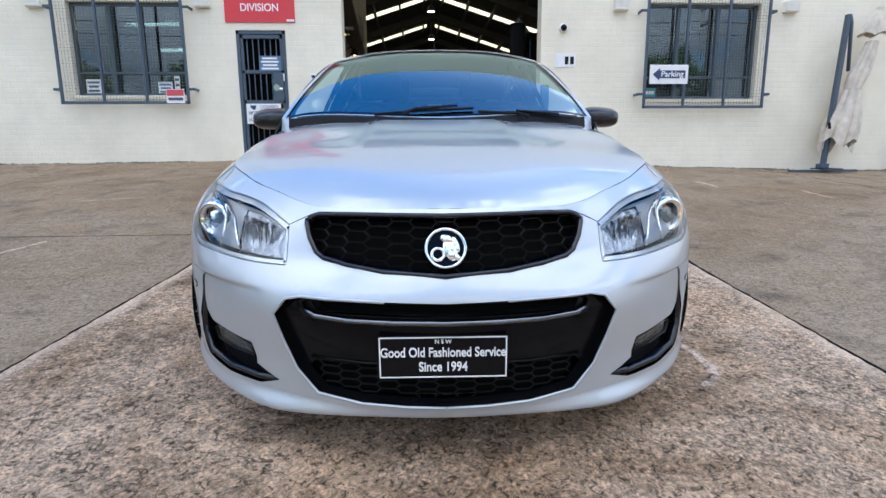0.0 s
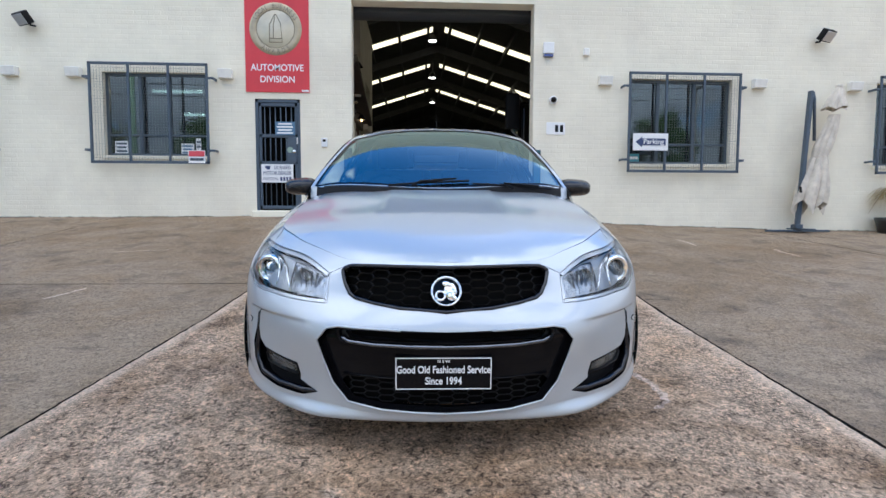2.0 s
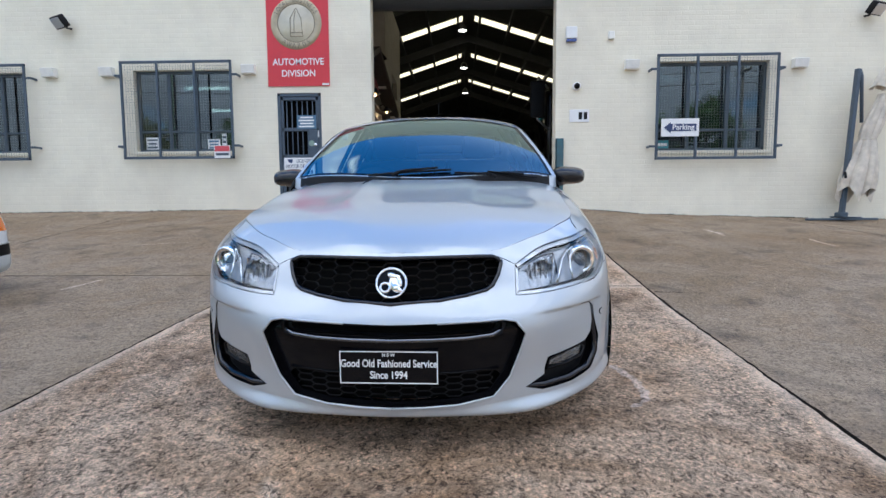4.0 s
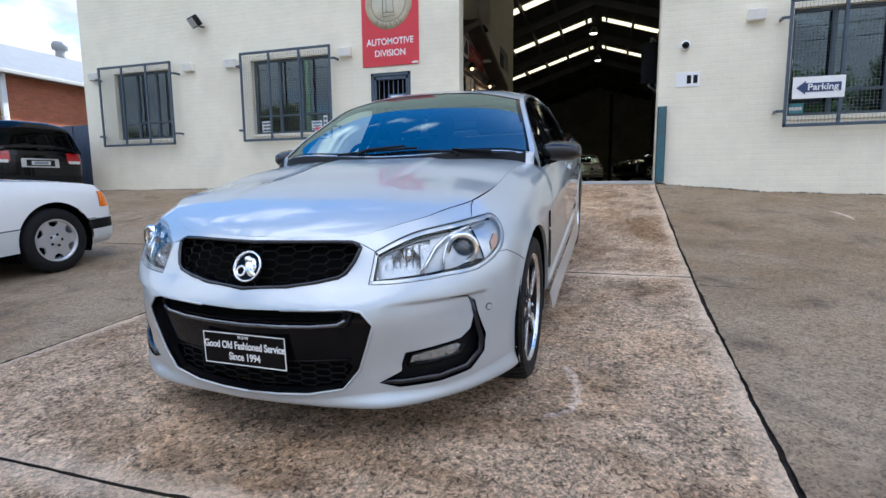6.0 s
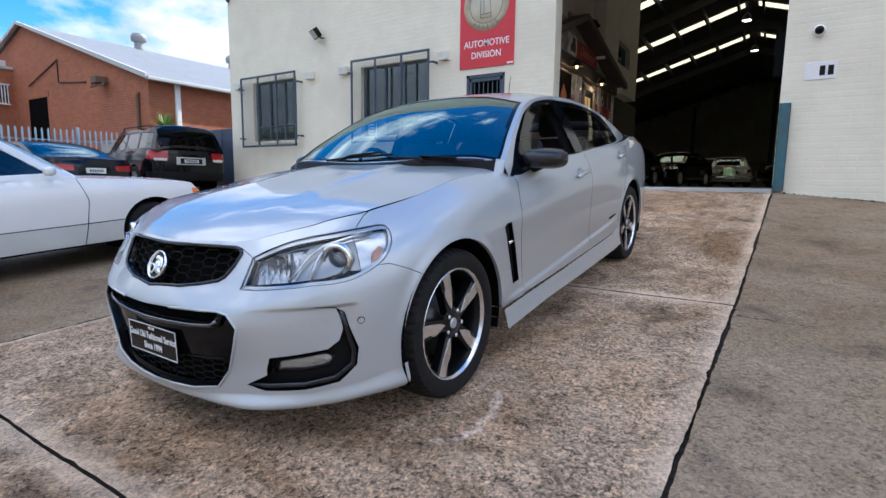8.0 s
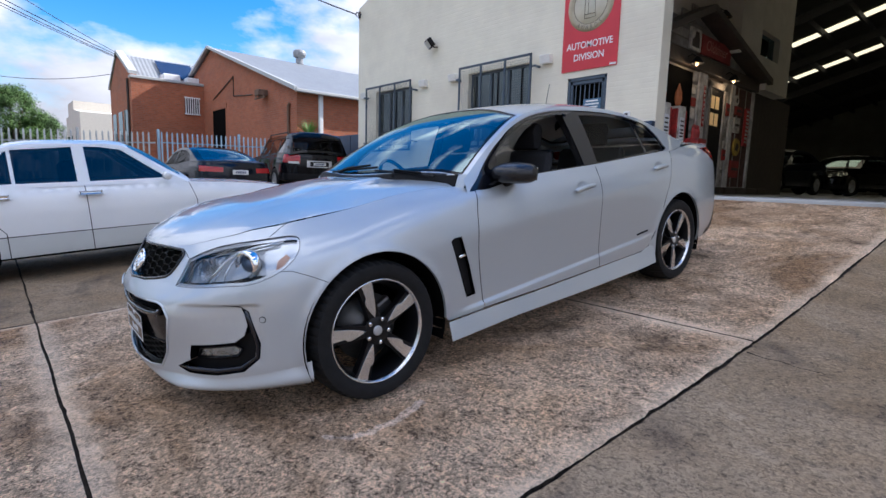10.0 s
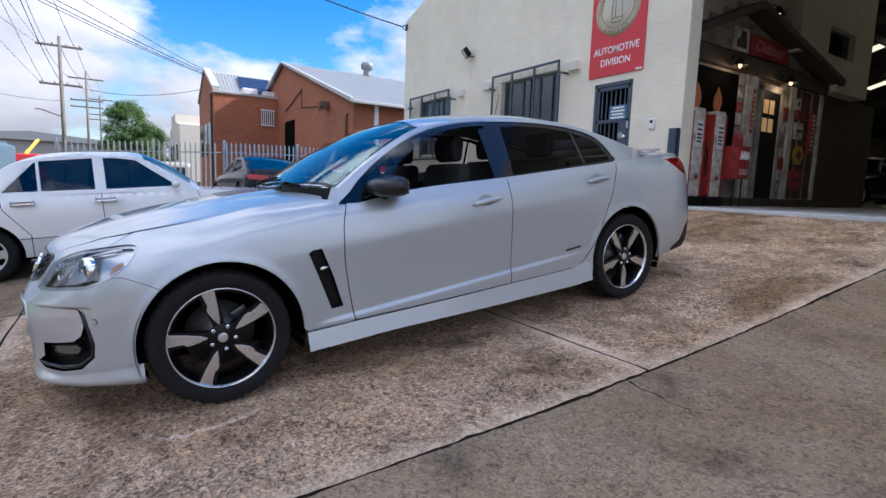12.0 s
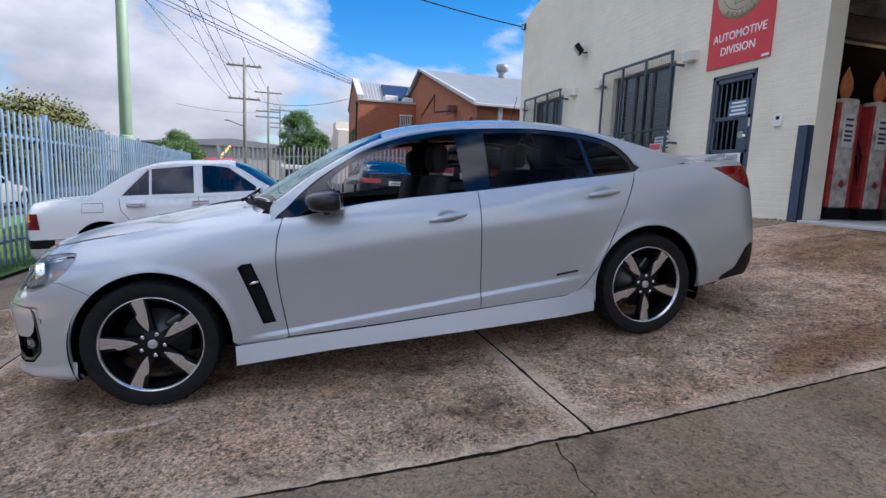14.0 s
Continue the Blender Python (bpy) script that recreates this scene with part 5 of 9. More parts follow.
# lower intake: gloss black panel, slot above, mesh below, a bright-edged bar between
SLOT = [(-.01, .548), (.33, .552), (.40, .550), (.38, .520), (.35, .513), (-.01, .505)]
MESH = [(-.01, .345), (.40, .352), (.42, .335), (.37, .275), (.25, .252), (-.01, .241)]
it = carve([(max(u, 0), z) for u, z in INTAKE], [("slot", SLOT), ("mesh", MESH)], .02)
panel("intake_panel", [draped(skin, it["base"], mirror=m, sink=.030) for m in (False, True)], M_BLACK_GLOSS, sedan, "gloss black intake panel")
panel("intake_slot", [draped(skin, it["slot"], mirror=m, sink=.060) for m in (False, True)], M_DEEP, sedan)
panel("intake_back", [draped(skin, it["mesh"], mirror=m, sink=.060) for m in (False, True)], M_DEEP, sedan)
# extra black backing, added to close the view past the mesh
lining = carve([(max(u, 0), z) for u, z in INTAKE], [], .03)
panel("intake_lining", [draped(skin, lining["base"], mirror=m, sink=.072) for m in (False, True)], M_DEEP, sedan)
for m in (False, True):
    part("intake_edge", pocket(INTAKE, .074, m), M_BLACK_GLOSS, sedan, smooth="auto")
    part("slot_edge", ([tuple(a) for a in np.r_[skin(np.maximum(np.array(SLOT)[:, 0], 0), np.array(SLOT)[:, 1], .029), skin(np.maximum(np.array(SLOT)[:, 0], 0), np.array(SLOT)[:, 1], .06)] * ((-1, 1, 1) if m else (1, 1, 1))],
                        [(i, i + 1, 7 + i, 6 + i) for i in range(5)]), M_BLACK, sedan)
    part("intake_frame", rod([p for p in INTAKE if p[0] > 0] + [(.12, .231), (-.004, .228)], .0050, -.001, m, 6), M_PAINT, sedan, smooth=True)
    part("corner_blade", rod([(.405, .556), (.43, .540), (.415, .505), (.38, .494)], .009, .020, m), M_BLACK_GLOSS, sedan, smooth=True)
bar = two_sided([(0, .491), (.15, .492), (.28, .495), (.38, .503), (.41, .520)])
part("intake_bar", rod(bar, .0085, .018, n=10), mat("dark chrome", (.16, .17, .19), .05, 1.0), sedan, "gloss black intake bar with a bright reflection", True)
part("intake_rib", rod(two_sided([(0, .352), (.25, .356), (.41, .366)]), .004, .026), M_BLACK_GLOSS, sedan, smooth=True)
part("lower_mesh", honeycomb(MESH, .074, .026, .040, .003), M_BLACK, sedan)
# emblem: chrome ring with a plain raised shape
em = skin(0.0, .690, .012)
EM = Matrix.Translation((0, float(em[1]) - .012, .690)) @ Matrix.Rotation(radians(-28), 4, "X")
part("emblem", moved(lathe([(.050, .006), (.051, -.004), (.057, -.008), (.060, -.002), (.060, .008)], 40, "y"), EM), M_CHROME, sedan, "round chrome emblem ring", True)
part("emblem_back", moved(lathe([(.051, .001), (0, .001)], 30, "y"), EM), M_BLACK_GLOSS, sedan, smooth=True)
def pebble(c, r, turn=0.0):
    v, f = lathe([(math.cos(a), math.sin(a)) for a in np.linspace(-math.pi / 2, math.pi / 2, 8)], 14, "y")
    return moved((v, f), Matrix.Translation(c) @ Matrix.Rotation(radians(turn), 4, "Y") @ Matrix.Diagonal((*r, 1)))


for shape in (tube([(-.022 + .017 * math.cos(a), -.004, -.018 + .017 * math.sin(a)) for a in np.linspace(0, 2 * math.pi, 21)[:-1]], .005, 8, True), pebble((.012, -.002, -.006), (.020, .010, .034), -25),
              pebble((.002, -.004, .026), (.020, .009, .013), 20), pebble((.028, -.002, .010), (.010, .007, .026), -20), pebble((.030, -.002, -.026), (.016, .007, .009), 30)):
    part("emblem_shape", moved(shape, EM), M_CHROME, sedan, smooth=True)
# dealer plate
PL = Matrix.Translation((-.010, -.848, .386)) @ Matrix.Rotation(radians(90 - 3), 4, "X")
plate = new("plate", mesh_of("plate", *prism([(-.186, -.066), (.186, -.066), (.186, .066), (-.186, .066)], -.004, 0, "xy", .001), M_BLACK_GLOSS))
plate.parent, plate.matrix_basis = sedan, PL
tagged(plate, "black dealer plate with white lettering")
for a, b, c, d in ((-.182, .182, .058, .062), (-.182, .182, -.062, -.058), (-.182, -.178, -.062, .062), (.178, .182, -.062, .062)):
    part("plate_border", block(a, b, c, d, 0, .0015, .0003), M_WHITE, plate)
words("lettering", "Good Old Fashioned Service", .040, Matrix.Translation((0, .014, .0005)), M_WHITE, plate, bold=.020, squeeze=.765, depth=.0006)
words("lettering", "Since 1994", .040, Matrix.Translation((0, -.030, .0005)), M_WHITE, plate, bold=.020, squeeze=.80, depth=.0006)
words("lettering", "N S W", .017, Matrix.Translation((0, .047, .0005)), M_WHITE, plate, bold=.022, squeeze=1.0, depth=.0006)

# lower lip of the front bumper: slopes out to a straight edge with a corner below the fog lamps
lip_us = np.linspace(0, arch_f[0][0] - .004, 60)
lip_z = gentle([0, .25, .42, .55, .72, .90, 1.10, 1.30], [.214, .222, .244, .252, .250, .268, .290, .300])
lip_out = gentle([0, .20, .40, .55, .66, .80, 1.0, 1.30], [.012, .014, .026, .040, .036, .026, .022, .030])


def lip_face(u, z):
    lo, hi = z_low(u), lip_z(u)
    return skin(u, z, .001 - lip_out(u) * ease(np.clip((hi - z) / (hi - lo), 0, 1) * 1.15))


lip_low = [(float(u), float(z_low(u)) + .002) for u in lip_us]
lip_top = [(float(u), float(lip_z(u))) for u in lip_us]
lip_chart = carve(lip_low + lip_top[::-1], [], .014)
panel("front_lip", [draped(lip_face, lip_chart["base"], mirror=m) for m in (False, True)], M_PAINT, sedan)
for m in (False, True):
    rim_a, rim_b = lip_face(lip_us, z_low(lip_us) + .002), skin(lip_us, z_low(lip_us) + .004, .06)
    end_a = [lip_face(lip_us[-1:], np.array([z]))[0] for z in np.linspace(float(z_low(lip_us[-1])) + .002, float(lip_z(lip_us[-1])), 8)]
    k = len(lip_us)
    flip_x = np.array((-1 if m else 1, 1, 1))
    part("lip_edge", (([tuple(p) for p in np.r_[rim_a, rim_b] * flip_x], [(i, i + 1, k + i + 1, k + i) for i in range(k - 1)])), M_PAINT, sedan, smooth="auto")
    part("lip_end", ([tuple(p * flip_x) for p in end_a] + [tuple((p + np.array((-.12, 0, 0))) * flip_x) for p in end_a], [(i, i + 1, 9 + i, 8 + i) for i in range(7)]), M_DEEP, sedan)

# head lamps
M_HOUSING = mat("lamp housing", (.36, .38, .41), .22, .8)
M_HOUSING_GREY = mat("grey lamp housing", (.44, .46, .49), .25, .3, .4)
M_LAMP_RIM = mat("pale lamp rim", (.66, .68, .71), .22, .55, .4)
M_HOUSING_DARK = mat("dark lamp housing", (.10, .105, .11), .25, .3, .4)
M_FACET = mat("faceted lamp reflector", (.50, .52, .55), .2, 1.0, bump=.5, bump_scale=45)
M_REFLECT = mat("lamp reflector", (.88, .89, .90), .06, 1.0)
M_BULB = glass("projector lens", (.55, .60, .65), 1.9)
M_ORANGE = mat("pale amber reflector", (.58, .30, .20), .25, 0, .5)


def lamp_at(u, z, sink, m):
    q = skin(u, z, sink)
    x, y, nx, ny = (float(a) for a in outline(u))
    w = Matrix.Translation((float(q[0]), float(q[1]), z)) @ Matrix.Rotation(math.atan2(.35, 1), 4, "Z")
    return (Matrix.Diagonal((-1, 1, 1, 1)) @ w) if m else w


ZONE_CLEAR = [(.515, .645), (.532, .69), (.545, .725), (.60, .745), (.71, .772), (.77, .778), (.745, .72), (.72, .66), (.60, .645)]
ZONE_SHADE = [(.50, .637), (.60, .637), (.72, .643), (.80, .649), (.935, .657), (1.0, .682), (.93, .690), (.84, .672), (.72, .664), (.52, .652)]
lp = carve(LAMP, [("dark", ZONE_CLEAR), ("shade", ZONE_SHADE), ("outer", [(.985, .66), (.985, .84), (1.2, .84), (1.2, .66)]), ("orange", [(1.03, .705), (1.06, .715), (1.10, .75), (1.085, .765), (1.04, .74)]), ("rim", ribbon(np.r_[LAMP, LAMP[:1]], .024))], .014)
for m in (False, True):
    unit = panel("head_lamp", [draped(skin, lp[k], mirror=m, sink=.030) for k in ("base",)], M_HOUSING_GREY, sedan, "clear swept-back head lamp with projector")
    panel("lamp_box", [draped(skin, lp["dark"], mirror=m, sink=.036)], M_FACET, unit)
    panel("lamp_shade", [draped(skin, lp["shade"], mirror=m, sink=.020)], M_BLACK_GLOSS, unit, "black lower lamp shade")
    panel("outer_reflector", [draped(skin, lp["outer"], mirror=m, sink=.020)], M_LAMP_RIM, unit, "bright outer reflector")
    panel("lamp_rim", [draped(skin, lp["rim"], mirror=m, sink=.005)], M_LAMP_RIM, unit, "pale grey rim inside the lamp cover")
    panel("side_marker", [draped(skin, lp["orange"], mirror=m, sink=.016)], M_ORANGE, unit, "pale amber side marker")
    part("lamp_wall", pocket(LAMP, .038, m), M_ALLOY_PAINT, unit, smooth="auto")
    panel("lamp_cover", [draped(skin, chart["lamp"], mirror=m, sink=-.0005)], M_LAMP_GLASS, unit, "clear lamp cover")
    part("chrome_arc", rod([(.700, .655), (.735, .690), (.78, .735), (.85, .770), (.95, .790), (1.08, .806)], .006, .016, m), M_REFLECT, unit, smooth=True)
    part("chrome_arc", rod([(.792, .662), (.800, .700), (.830, .742), (.88, .765), (.955, .779), (1.06, .793)], .0045, .014, m), M_REFLECT, unit, smooth=True)
    c = lamp_at(.905, .722, .030, m)
    part("projector_ring", moved(lathe([(.060, .02), (.062, -.014), (.054, -.022), (.041, -.012), (.038, .012)], 32, "y"), c), M_REFLECT, unit, smooth=True)
    part("projector", moved(lathe([(.040, .010), (.034, -.006), (.020, -.016), (.0, -.019)], 24, "y"), c), M_BULB, unit, smooth=True)
    part("projector_back", moved(lathe([(.041, .012), (.0, .014)], 20, "y"), c), M_HOUSING_DARK, unit)
    c = lamp_at(.660, .700, .030, m)
    part("high_beam_reflector", moved(lathe([(.046, -.010), (.043, .000), (.030, .012), (.012, .018), (.010, .006), (0, .004)], 28, "y"), c), M_REFLECT, unit, smooth="auto")
    for i in range(5):
        part("reflector_rib", moved(block(-.052 + .024 * i, -.046 + .024 * i, -.006, .014, -.050, .030 + .006 * i, .002), c), M_HOUSING, unit)
    # fog lamps
    fog = carve([(.632, .330), (.645, .366), (.73, .374), (.82, .384), (.846, .372), (.828, .346), (.73, .336), (.645, .326)], [], .02)
    f_ob = panel("fog_lamp", [draped(skin, fog["base"], mirror=m, sink=.026)], M_FACET, sedan, "slim fog lamp in a black recess")
    panel("fog_cover", [draped(skin, fog["base"], mirror=m, sink=.020)], M_LAMP_GLASS, f_ob)
    part("fog_frame", rod([(.626, .330), (.643, .370), (.73, .379), (.82, .389), (.852, .373), (.830, .341), (.73, .331), (.626, .330)], .006, .020, m), M_BLACK_GLOSS, f_ob, smooth=True)
    # thinning black rod painted in as the shade under the scoop's crease
    part("crease_shade", rod([(.874, .560), (.85, .567), (.80, .571), (.74, .571), (.68, .569)], [.006, .005, .0035, .002, .0008], .004, m), M_BLACK, sedan, smooth=True)
    part("lower_blade", rod([(.525, .284), (.60, .277), (.736, .278), (.85, .294), (.92, .338), (.928, .39), (.905, .48), (.89, .545)], .012, .010, m, 8), M_PIANO, sedan, "gloss black trim blade", True)
    # vent badge, handles, mirror
    part("vent_badge", rod([(u_s(.505), .605), (u_s(.548), .612)], .011, .006, m), M_CHROME, sedan, smooth=True)
    part("vent_frame", rod([*VENT, VENT[0]], .0035, -.001, m), M_BLACK_GLOSS, sedan, smooth=True)
    for s0, z0, s1, z1 in ((1.489, .864, 1.709, .886), (2.493, .940, 2.712, .956)):
        h = new("door_handle", mesh_of("door_handle", *rod([(u_s(s0 + k * (s1 - s0)), z0 + k * (z1 - z0)) for k in (0, .08, .3, .6, .92, 1)], [.006, .014, .016, .016, .014, .006], -.022, m, 10), M_PAINT, True))
        h.parent = sedan
    sg = -1 if m else 1
    if not m:
        part("badge", join(*[rod([(u_s(2.27 + .021 * i), .471 + .002 * i), (u_s(2.285 + .021 * i), .472 + .002 * i)], .007, -.001) for i in range(7)]), M_BLACK, sedan, "small dark door badge")
    mir = new("mirror")
    mir.parent, mir.matrix_basis = sedan, Matrix.Translation((sg * .962, .925, 1.008)) @ Matrix.Rotation(radians(-10 * sg), 4, "Z")
    tagged(mir, "dark door mirror")
    bm = bmesh.new()
    bmesh.ops.create_cube(bm, size=1)
    bmesh.ops.subdivide_edges(bm, edges=bm.edges[:], cuts=5, use_grid_fill=True)
    for v in bm.verts:
        x, y, z = (2 * a for a in v.co)
        k = 1 / max((abs(x) ** 3.2 + abs(y) ** 3.2 + abs(z) ** 3.2) ** (1 / 3.2), .3)
        x, y, z = x * k, y * k, z * k
        out_t = (x + 1) / 2
        v.co = (sg * x * .105, y * (.135 if y < 0 else .092) * (1 - .22 * out_t) + .03 * out_t, z * (.064 - .010 * out_t - .012 * max(0, -y)) + .006 * (1 - out_t))
    if m:
        bmesh.ops.reverse_faces(bm, faces=bm.faces[:])
    part("housing", from_bm(bm), M_CARBON, mir, "dark carbon-look mirror housing", True)
    part("stalk", tube([(-sg * .125, -.01, -.060), (-sg * .07, -.005, -.048), (0, 0, -.030)], [.030, .024, .018], 10), M_BLACK, mir, smooth=True)
    part("mirror_glass", moved(prism([(-.085, -.045), (.075, -.042), (.082, .030), (-.080, .044)], .086, .090, "xz", .002), Matrix.Diagonal((sg, 1, 1, 1))), M_CHROME, mir)
    part("mirror_base", join(lip(cabin, [(.80, .955), (.86, .975), (.95, .985)], -.035, m)), M_BLACK, sedan)
    # smoked wind deflector above the open window
    sh = carve(curvy([(.83, 1.045), (.95, 1.142), (1.05, 1.205), (1.20, 1.286), (1.385, 1.342), (1.60, 1.372), (1.80, 1.380), (1.80, 1.352), (1.60, 1.335), (1.40, 1.296), (1.24, 1.235), (1.10, 1.150), (.98, 1.045), (.90, .975)], .03), [], .03)
    panel("wind_deflector", [draped(cabin, sh["base"], mirror=m, sink=-.016)], M_SMOKE, sedan, "smoked plastic wind deflector")

# spoiler, wipers, aerial, lower rear trim
part("boot_spoiler", join(prism([(3.74, 1.124), (3.78, 1.138), (3.84, 1.150), (3.91, 1.152), (3.91, 1.130), (3.82, 1.116)], -.48, .48, "yz", .004)), M_PAINT, sedan, "low silver boot lip")
part("aerial", tube([(0, 2.36, 1.44), (0, 2.39, 1.50), (0, 2.44, 1.66)], [.006, .003, .002], 6), M_BLACK, sedan)
for x0, x1, x2 in ((-.52, -.22, .10), (.10, .30, .62)):
    arm = [topside(np.array(a), np.array(b))[()] for a, b in ((x0 + .35, .455), (x1 + .1, .50), (x2, .53))]
    wip = part("wiper", tube([(float(a[0]), float(a[1]), float(a[2]) + .022) for a in arm], [.012, .009, .006], 6), M_BLACK, sedan, smooth=True)
    bl = [topside(np.array(a), np.array(b))[()] for a, b in ((x2 - .42, .487 + .02 * abs(x2)), (x2 - .2, .505), (x2 + .08, .525 + .05 * max(x2, 0)))]
    part("wiper_blade", tube([(float(a[0]), float(a[1]), float(a[2]) + .010) for a in bl], .007, 6), M_BLACK, wip)

# cabin inside
M_HEAD = mat("pale headliner", (.40, .385, .36), .9)
panel("headliner", [draped(topside, tops["base"], sink=-.028, flip=True)], M_HEAD, sedan)
dash = [(.50, .90), (.56, .965), (.75, .985), (.92, .955), (.98, .90), (.96, .70), (.80, .45), (.50, .45)]
part("dashboard", prism(dash, -.74, .74, "yz", .02), M_BLACK, sedan, smooth="auto")
wheel_c = Matrix.Translation((-.37, 1.05, .93)) @ Matrix.Rotation(radians(25), 4, "X")
part("steering_wheel", join(moved(tube([(.18 * math.cos(a), 0, .18 * math.sin(a)) for a in np.linspace(0, 2 * math.pi, 29)[:-1]], .014, 8, True), wheel_c), moved(block(-.17, .17, -.012, .012, -.03, .03, .01), wheel_c), moved(block(-.06, .06, -.03, .015, -.06, .05, .015), wheel_c)), M_BLACK, sedan, smooth="auto")


def seat(x, s, w=.25):
    st = new("seat")
    st.parent, st.matrix_basis = sedan, Matrix.Translation((x, s, .30))
    tagged(st, "dark cloth car seat with headrest")
    part("cushion", prism([(-.26, .05), (-.28, .20), (-.22, .26), (.10, .20), (.26, .17), (.26, .05)], -w, w, "yz", .04), M_CLOTH, st, smooth="auto")
    part("backrest", prism([(.16, .16), (.24, .12), (.36, .40), (.44, .78), (.40, .82), (.34, .80), (.24, .45)], -w, w, "yz", .035), M_CLOTH, st, smooth="auto")
    part("headrest", prism([(.36, .83), (.44, .82), (.47, .97), (.44, 1.01), (.38, 1.01), (.35, .95)], -.13, .13, "yz", .03), M_CLOTH, st, smooth="auto")


for x in (-.37, .37):
    seat(x, 1.28)
    seat(x * .95, 2.15, .30)
for sg in (1, -1):
    part("door_trim", block(sg * .80, sg * .84, .72, 2.75, .32, .95, .015), M_BLACK, sedan)
    part("roof_pillar", tube([tuple(cabin(np.array(1.83), np.array(z)) * (sg, 1, 1) - (sg * .085, 0, 0)) for z in (.95, 1.1, 1.25, 1.38)], .035, 8), M_CLOTH, sedan, "dark inner door pillar", True)
part("rear_shelf", block(-.68, .68, 2.75, 3.35, .96, .99, .01), M_BLACK, sedan)
# ---------- the other cars ----------
class Hull:
    """A car body as a chart: u along the outline, z the height."""

    def __init__(self, plan, tops, low, bulge):
        p = np.array([(-x, y) for x, y in plan[3:0:-1]] + plan + [(-x, y) for x, y in plan[-2:-5:-1]])
        k = np.r_[0, np.cumsum(np.hypot(*np.diff(p, axis=0).T))]
        t = np.linspace(k[3], k[-4], 1500)
        self.x, self.y = spline(k, p[:, 0])(t), spline(k, p[:, 1])(t)
        self.x[0] = self.x[-1] = 0
        self.u = np.r_[0, np.cumsum(np.hypot(np.diff(self.x), np.diff(self.y)))]
        self.end, self.mid = float(self.u[-1]), int(np.argmax(self.x))
        self.tops, self.low = gentle([a for a, _ in tops], [b for _, b in tops]), low
        self.inset = gentle([a for a, _ in bulge], [b for _, b in bulge])
        h = self.skin(self.u, self.top(self.u))
        self.edge = h

    def us(self, s):
        return float(np.interp(s, self.y, self.u))

    def ux(self, x):
        return float(np.interp(x, self.x[:self.mid], self.u[:self.mid]))

    def top(self, u):
        return self.tops(np.interp(u, self.u, self.y))

    def skin(self, u, z, sink=0.0):
        u, z = np.asarray(u, float), np.asarray(z, float)
        d = self.inset(np.clip((z - self.low) / (self.top(u) - self.low), 0, 1)) + sink
        x, y = np.interp(u, self.u, self.x), np.interp(u, self.u, self.y)
        a, b = np.clip(u - .03, 0, self.end), np.clip(u + .03, 0, self.end)
        dx, dy = np.interp(b, self.u, self.x) - np.interp(a, self.u, self.x), np.interp(b, self.u, self.y) - np.interp(a, self.u, self.y)
        n = np.hypot(dx, dy)
        return np.stack([x - dy / n * d, y + dx / n * d, z], -1)

    def deck(self, x, s):
        xe, ze = np.interp(s, self.edge[:, 1], self.edge[:, 0]), np.interp(s, self.edge[:, 1], self.edge[:, 2])
        q = np.clip(np.abs(x) / np.maximum(xe, .04), 0, 1.05)
        return np.stack([x, s, ze + .035 * (1 - q ** 2.4) * np.clip(xe / .5, 0, 1)], -1)


def rounded_plan(w, front, rear, nose, tail):
    """Half outline from above with rounded corners."""
    return [(0, front), (w * .3, front + nose * .05), (w * .6, front + nose * .22), (w * .85, front + nose * .62), (w * .96, front + nose * 1.1), (w * .99, front + nose * 1.8),
            (w, front + (rear - front) * .4), (w, front + (rear - front) * .65), (w * .99, rear - tail * 1.8), (w * .96, rear - tail * 1.1), (w * .86, rear - tail * .6), (w * .6, rear - tail * .22), (w * .3, rear - tail * .05), (0, rear)]


def road_wheel(parent, m, r, rim_mat, rim_r, holes=6, width=.10, closed=False):
    w = new("wheel")
    w.parent, w.matrix_basis = parent, m
    k = r - rim_r
    part("tyre", lathe([(rim_r, -width * .9), (rim_r + k * .3, -width), (r - k * .2, -width * .95), (r, -width * .6), (r, width * .6), (r - k * .2, width * .95), (rim_r + k * .3, width), (rim_r, width * .9)], 48), M_RUBBER, w, "black tyre", True)
    part("rim", lathe([(rim_r, width * .9), (rim_r - .014, width * .93), (rim_r - .025, width * .6), (rim_r - .03, -width * .5)], 40), rim_mat, w, smooth=True)
    part("rim_back", lathe([(rim_r - .02, -.01), (0, -.01)], 32), M_DEEP, w)
    part("hub", lathe([(.07, width * .45), (.06, width * .7), (.03, width * .78), (0, width * .78)], 24), rim_mat, w, smooth=True)
    for i in range(holes):
        if closed:                                # a nearly closed face with small openings at its edge
            sp = prism([(.03, -.03), (.03, .03), (rim_r * .50, .068), (rim_r * .72, .042), (rim_r - .012, .058), (rim_r - .012, -.058), (rim_r * .72, -.042), (rim_r * .50, -.068)], width * .5, width * (.72 + .004 * i), "yz", .004)
            part("spoke", moved(sp, Matrix.Rotation(2 * math.pi * i / holes, 4, "X")), rim_mat, w)
            if i < 5:
                a = 2 * math.pi * i / 5
                part("nut_hole", moved(lathe([(.013, width * .775), (.013, width * .79), (0, width * .785)], 10), Matrix.Translation((0, .055 * math.cos(a), .055 * math.sin(a)))), M_BLACK, w)
            continue
        sp = prism([(.045, -.036), (.045, .036), (rim_r * .6, .030), (rim_r - .012, .050), (rim_r - .012, -.050), (rim_r * .6, -.030)], width * .35, width * .72, "yz", .006)
        part("spoke", moved(sp, Matrix.Rotation(2 * math.pi * i / holes, 4, "X")), rim_mat, w)
    return w


